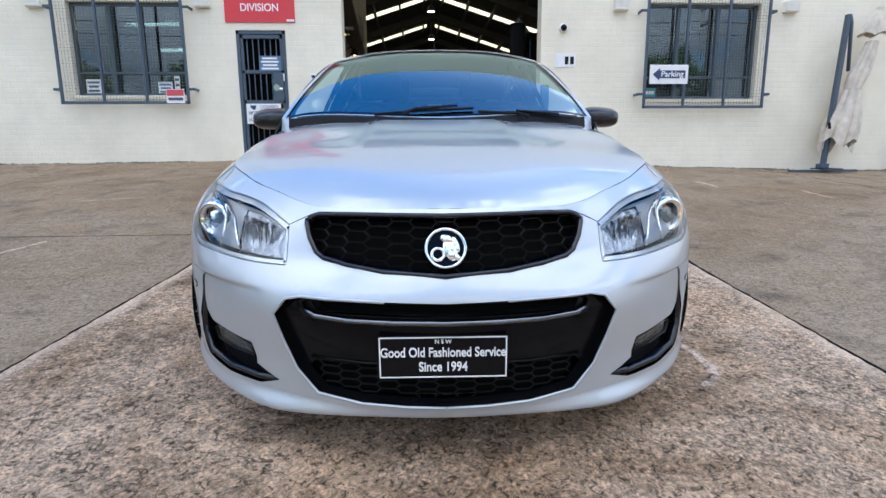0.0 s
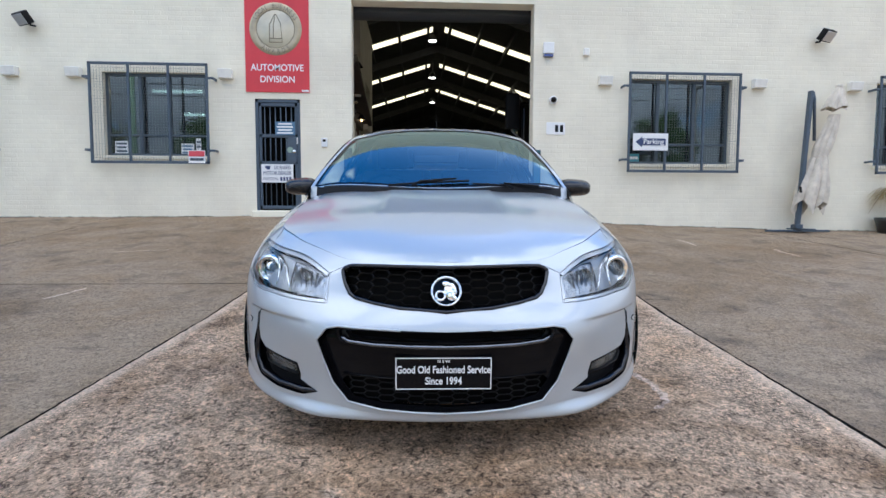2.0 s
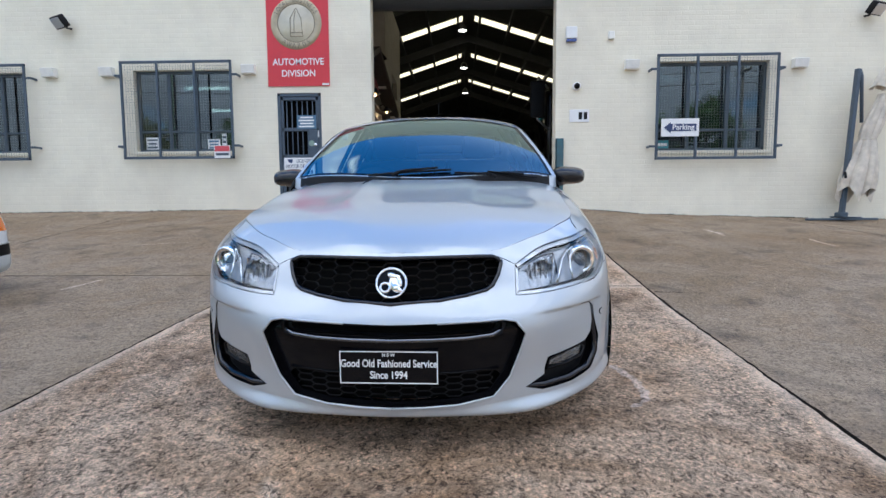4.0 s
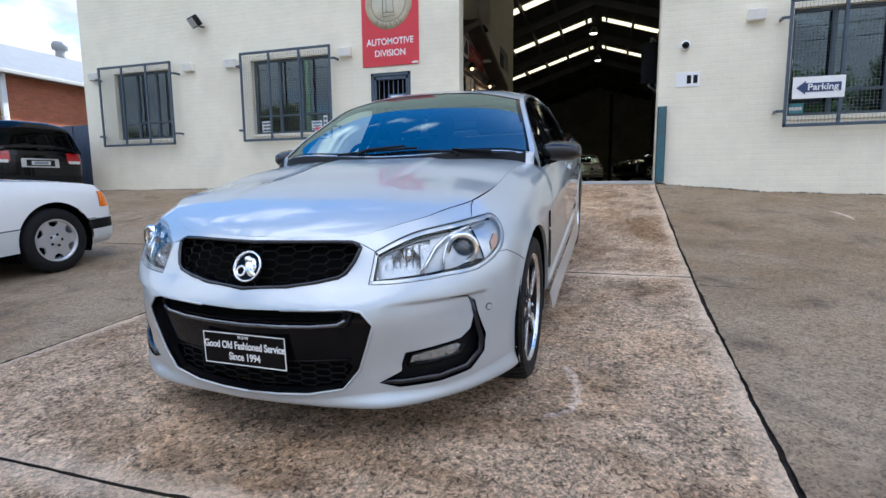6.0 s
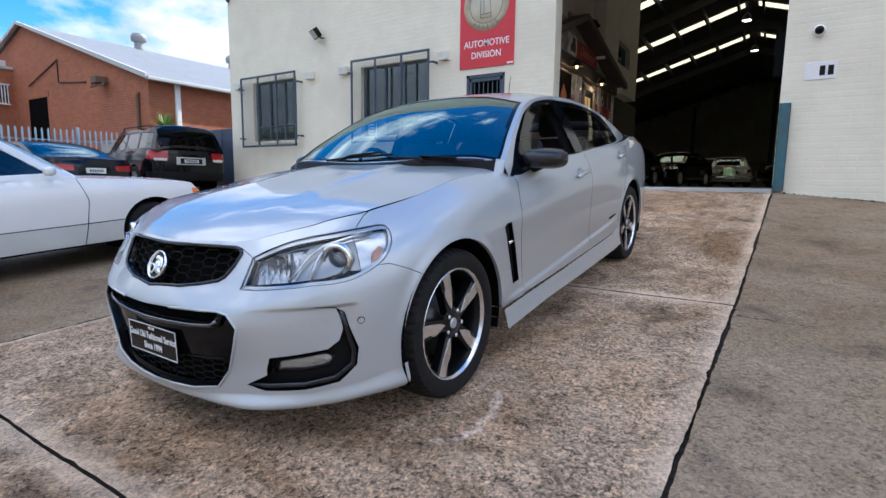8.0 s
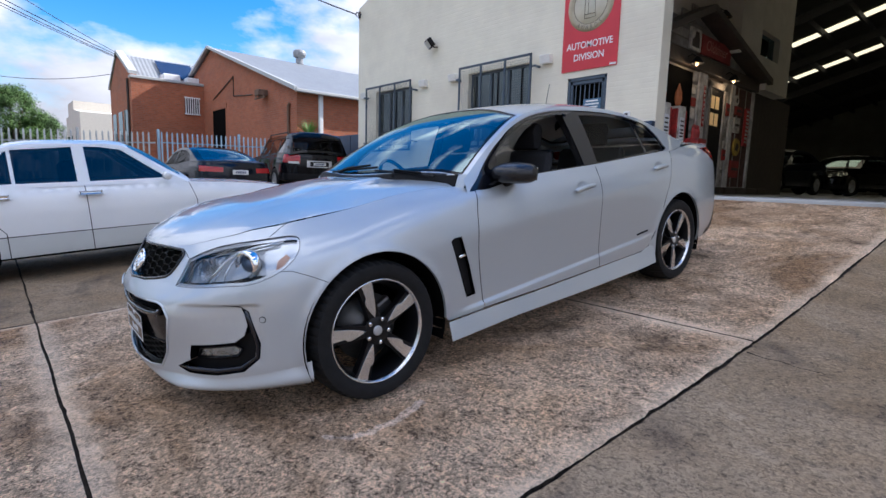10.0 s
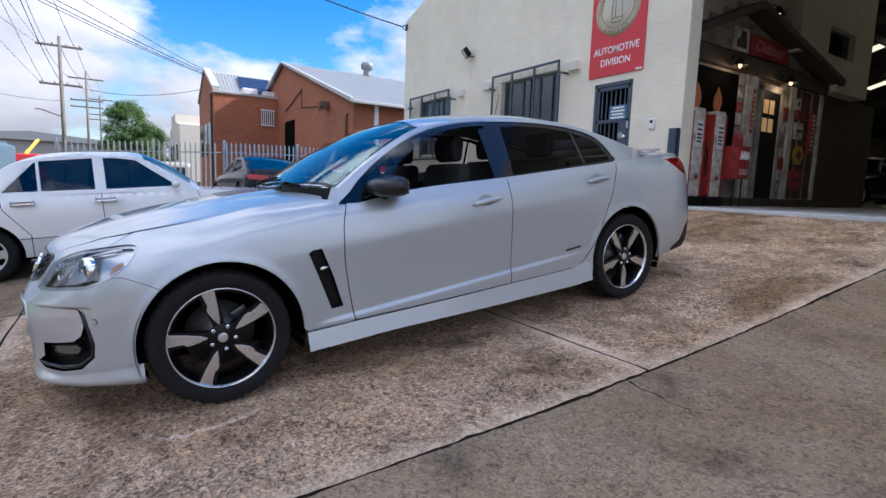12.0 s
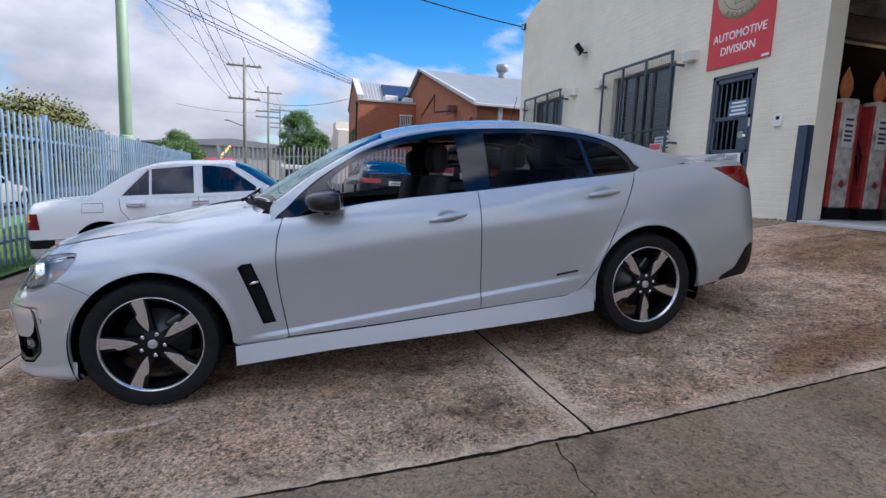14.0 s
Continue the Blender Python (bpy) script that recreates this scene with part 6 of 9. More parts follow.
def car_shell(name, m, label, paint, hull, rail, mid, belt_x0, tumble, wheels, wheel_r, cabin_s, cuts, lights, windows, screens, glass_mat, wheel_kw, lower=None, inner=True, step=.06, trim_mat=None, liner=None, side_glass=None):
    """A car: body chart with cuts and lights, decks, glazed cabin, wheels."""
    car = thing(name, m, label, "car")
    rz, mz = spline([a for a, _ in rail], [b for _, b in rail]), spline([a for a, _ in mid], [b for _, b in mid])
    s0, s1 = cabin_s

    def side(s, z):
        zb = np.interp(s, hull.edge[:, 1], hull.edge[:, 2])
        k = np.clip((z - zb) / .45, -.2, 2)
        taper = np.interp(s, [s0, s0 + .5, s1 - .6, s1], [.03, 0, 0, .05])
        return np.stack([belt_x0 - taper - tumble * k + 0 * s, s + 0 * z, z], -1)

    def rx(s):
        return side(np.asarray(s, float), rz(s))[..., 0]

    def over(x, s):
        q = np.clip(np.abs(x) / rx(s), 0, 1.1)
        return np.stack([x, s, mz(s) - (mz(s) - rz(s)) * (.3 * q ** 2 + .7 * q ** 3.5)], -1)

    low = hull.low
    edge = [(u, low + .002) for u in np.linspace(0, hull.us(wheels[0] - wheel_r - .07), 20)]
    for i, ws in enumerate(wheels):
        rr = wheel_r + .055
        edge += [p for p in [(hull.us(ws + rr * math.cos(a)), wheel_r + rr * math.sin(a)) for a in np.linspace(math.pi * 1.15, -.15 * math.pi, 26)] if p[1] > low]
    edge += [(u, low + .002) for u in np.linspace(hull.us(wheels[1] + wheel_r + .08), hull.end, 20)]
    edge += [(u, float(hull.top(u))) for u in np.linspace(hull.end, 0, 90)]
    regions = []
    if lower:
        for i, (a, b) in enumerate(((-.1, hull.us(wheels[0])), (hull.us(wheels[0]), hull.us(wheels[1])), (hull.us(wheels[1]), hull.end + .1))):
            regions.append(("lower%d" % i, [(a, 0), (a, lower[0]), (b, lower[0]), (b, 0)]))
    regions += [("gap", ribbon(np.array([(hull.us(s), z) for s, z in c]), .008)) for c in cuts]
    regions += [(n, [(hull.us(a) if kind == "s" else hull.ux(a) if kind == "x" else hull.end - hull.ux(a), z) for kind, a, z in poly]) for n, poly, _ in lights]
    ch = carve(edge, regions, step)
    for mir in (False, True):
        panel("body_side", [draped(hull.skin, ch["base"], mirror=mir)], paint, car)
        if lower:
            for i in range(3):
                panel("lower_cladding", [draped(hull.skin, ch["lower%d" % i], mirror=mir, sink=-.006)], lower[1], car)
        if "gap" in ch:
            panel("door_gap", [draped(hull.skin, ch["gap"], mirror=mir, sink=.004)], M_DEEP, car)
        for n, _, lm in lights:
            if n in ch:
                panel(n, [draped(hull.skin, ch[n], mirror=mir, sink=-.004)], lm, car)
    e = hull.edge[::12]
    front = [(float(x), float(s)) for x, s, _ in e if s < s0 + .12]
    rear = [(float(x), float(s)) for x, s, _ in e if s > s1 - .12]
    panel("bonnet", [draped(hull.deck, carve([(-x, s) for x, s in front[::-1]] + front[1:], [], step)["base"])], paint, car)
    if len(rear) > 3:
        panel("boot_lid", [draped(hull.deck, carve(rear + [(-x, s) for x, s in rear[::-1][1:]], [], step)["base"])], paint, car)
    ss = np.linspace(s0, s1, 60)
    te = [(float(rx(s)), float(s)) for s in ss] + [(-float(rx(s)), float(s)) for s in ss[::-1]]
    tc = carve(te, [("pane%d" % i, q) for i, q in enumerate(screens)], step)
    panel("roof", [draped(over, tc["base"])], paint, car)
    panel("headliner", [draped(over, tc["base"], sink=-.03, flip=True)], liner or M_CLOTH, car)
    for i in range(len(screens)):
        panel("rear_window" if i else "windscreen", [draped(over, tc["pane%d" % i], sink=.004)], M_SCREEN if glass_mat is None else glass_mat, car)
    zb = lambda s: float(np.interp(s, hull.edge[:, 1], hull.edge[:, 2])) - .012
    ce = [(float(s), zb(s)) for s in ss] + [(float(s), max(float(rz(s)), zb(s) + .006)) for s in ss[::-1]]
    cc = carve(ce, [("trim", ribbon(np.r_[q, q[:1]], .03)) for q in [np.array(w) for w in windows]] + [("glass", w) for w in windows], step)
    for mir in (False, True):
        panel("pillar", [draped(side, cc["base"], mirror=mir)], paint, car)
        panel("window_trim", [draped(side, cc["trim"], mirror=mir, sink=.003)], trim_mat or M_BLACK, car)
        panel("side_window", [draped(side, cc["glass"], mirror=mir, sink=.010)], side_glass or M_DARK_GLASS, car)
    for ws in wheels:
        for sg in (1, -1):
            wm = Matrix.Translation((sg * (max(p[0] for p in hull.edge) - .055), ws, wheel_r)) @ (Matrix.Identity(4) if sg == 1 else Matrix.Rotation(math.pi, 4, "Z"))
            road_wheel(car, wm, wheel_r, **wheel_kw)
            arc = [(ws + (wheel_r + .06) * math.cos(a), wheel_r + (wheel_r + .06) * math.sin(a)) for a in np.linspace(-.15 * math.pi, 1.15 * math.pi, 20)]
            w_out = max(hull.edge[:, 0]) + .02
            v = [(sg * w_out, a, b) for a, b in arc] + [(sg * .4, a, b) for a, b in arc]
            part("wheel_liner", join((v, [(i, i + 1, 21 + i, 20 + i) for i in range(19)]), ([(sg * .42, a, b) for a, b in arc], [tuple(range(20))])), M_DEEP, car)
    part("floor_pan", block(-.62, .62, wheels[0] - .3, wheels[1] + .5, low - .01, low + .12, .03), M_DEEP, car)
    if inner:
        part("interior", join(block(-.60, .60, s0 + .35, s1 - .5, low + .1, zb((s0 + s1) / 2) - .12, .03), *[block(x - .2, x + .2, s, s + .14, low + .3, zb(s) + .28, .05) for x in (-.34, .34) for s in (s0 + 1.05, s0 + 1.85) if s < s1 - .4]), M_CLOTH, car)
    return car, side, over


def on_ground(x, y, heading, wheelbase):
    """Pose of a car whose front axle stands at x, y; heading: degrees that its nose points, 0 along +y, 90 along -x."""
    h = radians(heading)
    fx, fy = -math.sin(h), math.cos(h)
    a, b = Vector((x, y, float(ground_z(x, y)))), Vector((x - fx * wheelbase, y - fy * wheelbase, float(ground_z(x - fx * wheelbase, y - fy * wheelbase))))
    yd = (b - a).normalized()                     # local +y runs from nose to tail
    xd = yd.cross(Vector((0, 0, 1))).normalized()
    zd = xd.cross(yd)
    rot = Matrix((xd, yd, zd)).transposed().to_4x4()
    return Matrix.Translation(a) @ rot


# white saloon of the eighties
W_PLAN = rounded_plan(.868, -.86, 3.76, .17, .12)
white_hull = Hull(W_PLAN, [(-.85, .70), (-.6, .80), (-.2, .855), (.4, .905), (.8, .93), (1.6, .945), (2.6, .955), (3.1, .955), (3.45, .945), (3.76, .90)], .21,
                  [(0, .06), (.06, .015), (.2, .004), (.45, 0), (.62, .002), (.78, .014), (.92, .045), (1, .085)])
W_RAIL = [(.55, .90), (.75, 1.00), (.98, 1.18), (1.2, 1.34), (1.45, 1.375), (1.8, 1.385), (2.2, 1.365), (2.5, 1.27), (2.8, 1.09), (3.05, .95)]
W_MID = [(.55, 1.01), (.75, 1.175), (.98, 1.33), (1.2, 1.42), (1.45, 1.44), (1.8, 1.445), (2.2, 1.42), (2.5, 1.32), (2.8, 1.12), (3.05, .975)]
saloon, w_side, w_over = car_shell(
    "saloon", on_ground(-4.53, 3.37, 0, 2.80), "white eighties saloon with pale grey lower cladding parked by the fence", M_WHITE_CAR, white_hull, W_RAIL, W_MID, .79, .19,
    (-.08, 2.80), .31, (.58, 3.02),
    [[(.62, .92), (.56, .70), (.60, .48), (.66, .22)], [(1.655, .96), (1.655, .6), (1.655, .22)], [(2.78, .90), (3.02, .905), (3.02, .79), (2.78, .785), (2.78, .90)], [(2.60, .96), (2.58, .80), (2.45, .62), (2.36, .50), (2.36, .22)], [(-.5, .47), (0, .47), (.6, .465), (2.4, .465), (3.8, .47)]],
    [("indicator", [("x", .66, .70), ("s", -.58, .735), ("s", -.56, .58), ("x", .66, .56)], M_ORANGE_LENS),
     ("tail_light", [("s", 3.50, .60), ("s", 3.52, .80), ("r", .45, .80), ("r", .45, .60)], M_RED_LENS),
     ("rear_indicator", [("s", 3.60, .70), ("s", 3.62, .795), ("r", .60, .795), ("r", .60, .70)], M_ORANGE_LENS),
     ("front_bumper_strip", [("s", -.33, .46), ("s", -.33, .36), ("x", -.1, .36), ("x", -.1, .46)], M_BLACK),
     ("rear_bumper_strip", [("s", 3.35, .36), ("s", 3.35, .47), ("r", -.1, .47), ("r", -.1, .36)], M_BLACK)],
    [[(2.58, .985), (2.28, 1.30), (2.255, 1.315), (2.255, .985)], [(2.225, .985), (2.225, 1.325), (1.71, 1.350), (1.71, .982)], [(1.60, .980), (1.60, 1.352), (1.45, 1.345), (1.26, 1.315), (.84, .985)]],
    [[(-.68, .67), (0, .62), (.68, .67), (.62, 1.17), (0, 1.21), (-.62, 1.17)], [(-.50, 2.26), (0, 2.24), (.50, 2.26), (.58, 2.90), (0, 2.95), (-.58, 2.90)]], None,
    dict(rim_mat=M_ALLOY_PAINT, rim_r=.205, holes=6, closed=True), (.465, M_WHITE_CLAD), trim_mat=M_WHITE_CAR, liner=M_CREAM, side_glass=glass("smoked side glass", (.14, .16, .18), 1.7))
for sg in (1, -1):
    part("door_mirror", block(min(sg * .82, sg * .95), max(sg * .82, sg * .95), .82, .91, .960, 1.050, .040, 4), M_WHITE_CAR, saloon, smooth="auto")
    for s in (1.52, 2.30):
        part("door_handle", block(sg * .855, sg * .90, s, s + .20, .845, .880, .010, 2), M_CHROME, saloon, "chrome pull handle")
part("radiator_grille", block(-.30, .30, -.80, -.74, .42, .70, .02), M_CHROME, saloon, "chrome radiator grille")

# black off-roader parked with its tail to the yard
SUV_PLAN = rounded_plan(.96, -.85, 3.95, .30, .16)
suv_hull = Hull(SUV_PLAN, [(-.85, .98), (-.4, 1.08), (.5, 1.16), (.9, 1.18), (2.5, 1.20), (3.95, 1.22)], .36, [(0, .06), (.05, .01), (.3, 0), (.6, 0), (.85, .015), (1, .05)])
suv, s_side, s_over = car_shell(
    "off_roader", on_ground(-13.60, 8.23, 81.5, 2.85) @ Matrix.Diagonal((.96, .96, .86, 1)), "black four wheel drive wagon with tinted glass and roof rails", M_BLACK_CAR, suv_hull,
    [(.6, 1.17), (.9, 1.42), (1.25, 1.74), (1.6, 1.80), (2.4, 1.82), (3.3, 1.80), (3.72, 1.74), (3.84, 1.50), (3.92, 1.20)], [(.6, 1.19), (.9, 1.46), (1.25, 1.79), (1.6, 1.86), (2.4, 1.88), (3.3, 1.86), (3.74, 1.79), (3.86, 1.52), (3.95, 1.22)], .885, .12,
    (0, 2.85), .38, (.62, 3.93), [[(1.0, 1.19), (1.0, .5)], [(1.95, 1.19), (1.95, .5)], [(2.9, 1.2), (2.7, .8)]],
    [("tail_light", [("s", 3.62, .95), ("s", 3.64, 1.19), ("r", .54, 1.19), ("r", .54, .95)], M_RED_BRIGHT), ("reverse_light", [("s", 3.84, .92), ("s", 3.84, .99), ("r", .57, .99), ("r", .57, .92)], M_WHITE_CLAD),
     ("rear_bumper", [("s", 3.6, .40), ("s", 3.6, .62), ("r", -.1, .62), ("r", -.1, .40)], M_BLACK), ("plate_surround", [("r", .36, .82), ("r", .36, 1.03), ("r", -.1, 1.03), ("r", -.1, .82)], M_ALLOY_PAINT)],
    [[(1.0, 1.23), (1.35, 1.66), (1.88, 1.70), (1.88, 1.24)], [(1.98, 1.24), (1.98, 1.70), (2.75, 1.71), (2.78, 1.25)], [(2.88, 1.25), (2.85, 1.71), (3.60, 1.68), (3.66, 1.27)]],
    [[(-.62, .72), (.62, .72), (.58, 1.2), (-.58, 1.2)], [(-.70, 3.755), (.70, 3.755), (.74, 3.91), (-.74, 3.91)]], M_DARK_GLASS, dict(rim_mat=M_ALLOY_PAINT, rim_r=.24, holes=6, width=.12), side_glass=glass("glossy tinted glass", (.10, .10, .11), 2.0))
for sg in (1, -1):
    part("roof_rail", tube([(sg * .66, 1.3, 1.80), (sg * .68, 1.4, 1.90), (sg * .68, 3.2, 1.90), (sg * .66, 3.35, 1.82)], .018, 8), M_BLACK, suv)
part("plate_well", block(-.27, .27, 3.92, 3.960, .85, 1.00, .004), M_BLACK, suv)
part("number_plate", block(-.18, .18, 3.945, 3.968, .88, .97, .004), M_WHITE_CLAD, suv, "white plate with plain dark bars")
part("plate_bars", join(*[block(-.13 + .045 * i, -.10 + .045 * i, 3.967, 3.971, .90, .95, .001) for i in range(6)]), M_NAVY, suv)

# dark coupe-like saloon beside it
DS_PLAN = rounded_plan(.92, -.82, 4.02, .36, .30)
ds_hull = Hull(DS_PLAN, [(-.85, .66), (-.4, .80), (.4, .90), (.9, .93), (2.6, 1.0), (3.4, 1.04), (3.8, 1.05), (4.02, 1.03)], .22, [(0, .06), (.06, .012), (.3, 0), (.6, 0), (.8, .015), (1, .07)])
dark_saloon, d_side, d_over = car_shell(
    "dark_saloon", on_ground(-13.70, 5.34, 92, 2.95), "dark blue black saloon with blue reflecting rear window", M_NAVY_CAR, ds_hull,
    [(.55, .91), (.9, 1.12), (1.3, 1.34), (1.8, 1.41), (2.3, 1.39), (2.8, 1.27), (3.2, 1.12), (3.45, 1.04)], [(.55, .93), (.9, 1.17), (1.3, 1.40), (1.8, 1.465), (2.3, 1.445), (2.8, 1.32), (3.2, 1.15), (3.45, 1.06)], .84, .21,
    (0, 2.95), .34, (.58, 3.44), [[(.75, .92), (.75, .3)], [(1.75, .95), (1.75, .3)]],
    [("tail_light", [("s", 3.72, .80), ("s", 3.70, .93), ("r", .40, .90), ("r", .40, .79)], M_RED_BRIGHT), ("diffuser", [("s", 3.6, .25), ("s", 3.6, .42), ("r", -.1, .46), ("r", -.1, .25)], M_BLACK)],
    [[(.95, 1.0), (1.35, 1.29), (1.70, 1.34), (1.70, .99)], [(1.80, .99), (1.80, 1.345), (2.3, 1.32), (2.7, 1.20), (2.9, 1.06)]],
    [[(-.60, .66), (.60, .66), (.56, 1.25), (-.56, 1.25)], [(-.54, 2.45), (.54, 2.45), (.62, 3.30), (-.62, 3.30)]], None, dict(rim_mat=M_RIM_BLACK, rim_r=.24, holes=7))
part("number_plate", block(-.19, .19, 3.985, 4.02, .74, .85, .004), M_WHITE, dark_saloon, "pale plate with plain dark bars")
part("plate_bars", join(*[block(-.13 + .045 * i, -.10 + .045 * i, 4.018, 4.023, .77, .82, .001) for i in range(6)]), M_NAVY, dark_saloon)
# ---------- windows, door and fittings of the workshop front ----------
M_PANE = glass("dark window pane", (.11, .16, .21), 2.0, 0.0, (.74, .93, 1.0))
M_ALU = mat("blue grey aluminium", (.075, .10, .125), .4, .4, var=.08)
M_MESH = mat("dull wire mesh", (.13, .14, .145), .6, .3)
M_BLUE_NOTE = mat("blue notice", (.08, .17, .27), .5)
M_PINK = mat("red warning sign", (.60, .07, .09), .5)


def barred_window(n, hole, cage, sashes):
    x0, x1, z0, z1 = hole
    win = thing("window_%d" % n, Matrix.Translation(((x0 + x1) / 2, WY, z0)), "dark office window behind a barred blue grey steel cage", "window", kind="structure")
    w, h = (x1 - x0) / 2, z1 - z0
    f = .05
    for a in (block(-w, w, .10, .17, 0, f), block(-w, w, .10, .17, h - f, h), block(-w, -w + f, .10, .17, 0, h), block(w - f, w, .10, .17, 0, h)):
        part("window_frame", a, M_ALU, win)
    for x in sashes:
        part("mullion", block(x - .03, x + .03, .09, .16, f, h - f), M_ALU, win)
    part("transom", block(-w + f, w - f, .095, .155, .36, .40), M_ALU, win)
    edges = [-w + f, *sashes, w - f]
    for a, b in zip(edges, edges[1:]):
        part("pane", block(a + .01, b - .01, .125, .133, f, h - f, 0), M_PANE, win)
    part("window_sill", block(-w - .03, w + .03, -.03, .12, -.07, -.005, .008), M_WALL, win)
    cx0, cx1, cz0, cz1 = (cage[0] - (x0 + x1) / 2, cage[1] - (x0 + x1) / 2, cage[2] - z0, cage[3] - z0)
    y = -.16
    ca = new("cage")
    ca.parent = win
    tagged(ca, "blue grey steel security cage with wire mesh")
    r = .019
    for q in (block(cx0, cx1, y - r, y + r, cz0, cz0 + .045), block(cx0, cx1, y - r, y + r, cz1 - .045, cz1), block(cx0, cx0 + .04, y - r, y + r, cz0, cz1), block(cx1 - .04, cx1, y - r, y + r, cz0, cz1)):
        part("cage_frame", q, M_GREY_PAINT, ca)
    for k in (1 / 3, 2 / 3):
        x = cx0 + (cx1 - cx0) * k
        part("cage_bar", block(x - .02, x + .02, y - r - .004, y + r - .004, cz0, cz1), M_GREY_PAINT, ca)
    wires = [block(x - .0013, x + .0013, y - .0015, y + .0015, cz0 + .04, cz1 - .04, 0) for x in np.arange(cx0 + .05, cx1 - .05, .05)]
    wires += [block(cx0 + .04, cx1 - .04, y - .0015, y + .0015, z - .0013, z + .0013, 0) for z in np.arange(cz0 + .05, cz1 - .05, .05)]
    tagged(part("wire_mesh", join(*wires), M_MESH, ca), "fine square wire mesh", kind="stuff")
    for x, sg in ((cx0, -1), (cx1, 1)):
        for z in (cz0 + .24, cz1 - .26):
            part("lug", join(block(min(x, x + sg * .09), max(x, x + sg * .09), y - .012, y + .012, z - .02, z + .02), block(x + sg * .09 - .015, x + sg * .09 + .015, y - .012, 0, z - .02, z + .02)), M_GREY_PAINT, ca)
    return win


win_1 = barred_window(1, W1, (-9.80, -7.73, 2.06, 3.84), [-.28, .28])
win_2 = barred_window(2, W2, (-5.93, -3.83, 2.06, 3.86), [-.30, .22])
win_3 = barred_window(3, W3, (3.95, 6.13, 1.97, 3.85), [-.42, .30])
win_4 = barred_window(4, W4, (8.90, 11.0, 1.97, 3.85), [-.42, .30])
M_TUBE = mat("lit fluorescent tube", (.9, .85, .7), .5, emit=(1.0, .80, .45), emit_strength=9.0)


def notice(parent, x0, x1, z0, z1, y, material, bars, bar_mat, label, turn=0):
    n = new("notice", mesh_of("notice", *block(x0, x1, y - .004, y, z0, z1, .001), material))
    n.parent = parent
    tagged(n, label)
    h = (z1 - z0) / (2 * bars + 1)
    for i in range(bars):
        a = .1 + .06 * (i % 2)
        part("text_bar", block(x0 + (x1 - x0) * a, x1 - (x1 - x0) * a, y - .006, y - .004, z0 + h * (2 * i + 1), z0 + h * (2 * i + 2), 0), bar_mat, n)
    return n


cx = (W2[0] + W2[1]) / 2
notice(win_2, -5.66 - cx, -5.42 - cx, .04, .28, .118, M_WHITE, 3, M_ALU, "small white printed notice in the window")
notice(win_2, -4.46 - cx, -4.22 - cx, .03, .24, .118, M_WHITE, 3, M_BLUE_NOTE, "small white printed notice in the window")
notice(win_2, -4.18 - cx, -4.09 - cx, .03, .34, .118, M_WHITE, 3, M_ALU, "small white printed notice in the window")
ns = notice(win_2, -4.20 - cx, -3.90 - cx, -.15, .08, -.185, M_WHITE, 2, M_ALU, "red and white warning sign wired to the cage")
part("red_field", block(-4.19 - cx, -3.91 - cx, -.193, -.190, -.03, .07, .001), M_PINK, ns)
cx = (W3[0] + W3[1]) / 2
pk = part("parking_sign", block(4.04 - cx, 4.72 - cx, -.192, -.186, .23, .55, .002), M_WHITE, win_3, "white parking sign with a navy arrow")
part("arrow", prism([(4.09 - cx, .39), (4.21 - cx, .49), (4.21 - cx, .455), (4.67 - cx, .455), (4.67 - cx, .325), (4.21 - cx, .325), (4.21 - cx, .29)], -.197, -.191, "xz"), M_NAVY, pk)
words("lettering", "Parking", .135, Matrix.Translation((4.435 - cx, -.197, .392)) @ Matrix.Rotation(radians(90), 4, "X"), M_WHITE, pk, bold=.015)
notice(win_3, 4.08 - cx, 4.30 - cx, .04, .20, .118, M_TEAL, 1, M_WHITE, "teal sticker in the window")

for xs, z in (((-5.54, -4.54), 3.69), ((-4.92, -4.50), 3.22)):
    tb = thing("tube_light", Matrix.Translation((sum(xs) / 2, 10.6, z)), "warm lit tube light inside the office", "lamp", "office lamps")
    part("tube", tube([(xs[0] - sum(xs) / 2, 0, 0), (xs[1] - sum(xs) / 2, 0, 0)], .03, 8), M_TUBE, tb)
    part("fitting", block(xs[0] - sum(xs) / 2, xs[1] - sum(xs) / 2, -.05, .05, .03, .08, .01), M_WHITE, tb)
    part("hanger", tube([(0, 0, .08), (0, 0, 1.2)], .008, 6), M_BEAM, tb)

# barred entrance door
door_1 = thing("door_1", Matrix.Translation((-2.635, WY, 1.22)), "blue grey steel security door with vertical bars and notices", "door", kind="structure")
w, h = .415, 2.06
for q in (block(-w, -w + .055, .01, .09, 0, h), block(w - .055, w, .01, .09, 0, h), block(-w, w, .01, .09, h - .06, h)):
    part("door_frame", q, M_GREY_PAINT, door_1)
for q in (block(-w + .06, w - .06, .02, .06, .03, .09), block(-w + .06, w - .06, .02, .06, .86, .92), block(-w + .06, w - .06, .02, .06, 1.36, 1.42), block(-w + .06, w - .06, .02, .06, h - .13, h - .065), block(-w + .06, -w + .11, .02, .06, .03, h - .065), block(w - .11, w - .06, .02, .06, .03, h - .065)):
    part("door_rail", q, M_GREY_PAINT, door_1)
for i in range(6):
    x = -w + .165 + .098 * i
    part("door_bar", tube([(x, .04, .06), (x, .04, h - .1)], .010, 8), M_GREY_PAINT, door_1, smooth=True)
part("lock_plate", block(.16, w - .08, .012, .05, .90, 1.38, .004), M_GREY_PAINT, door_1)
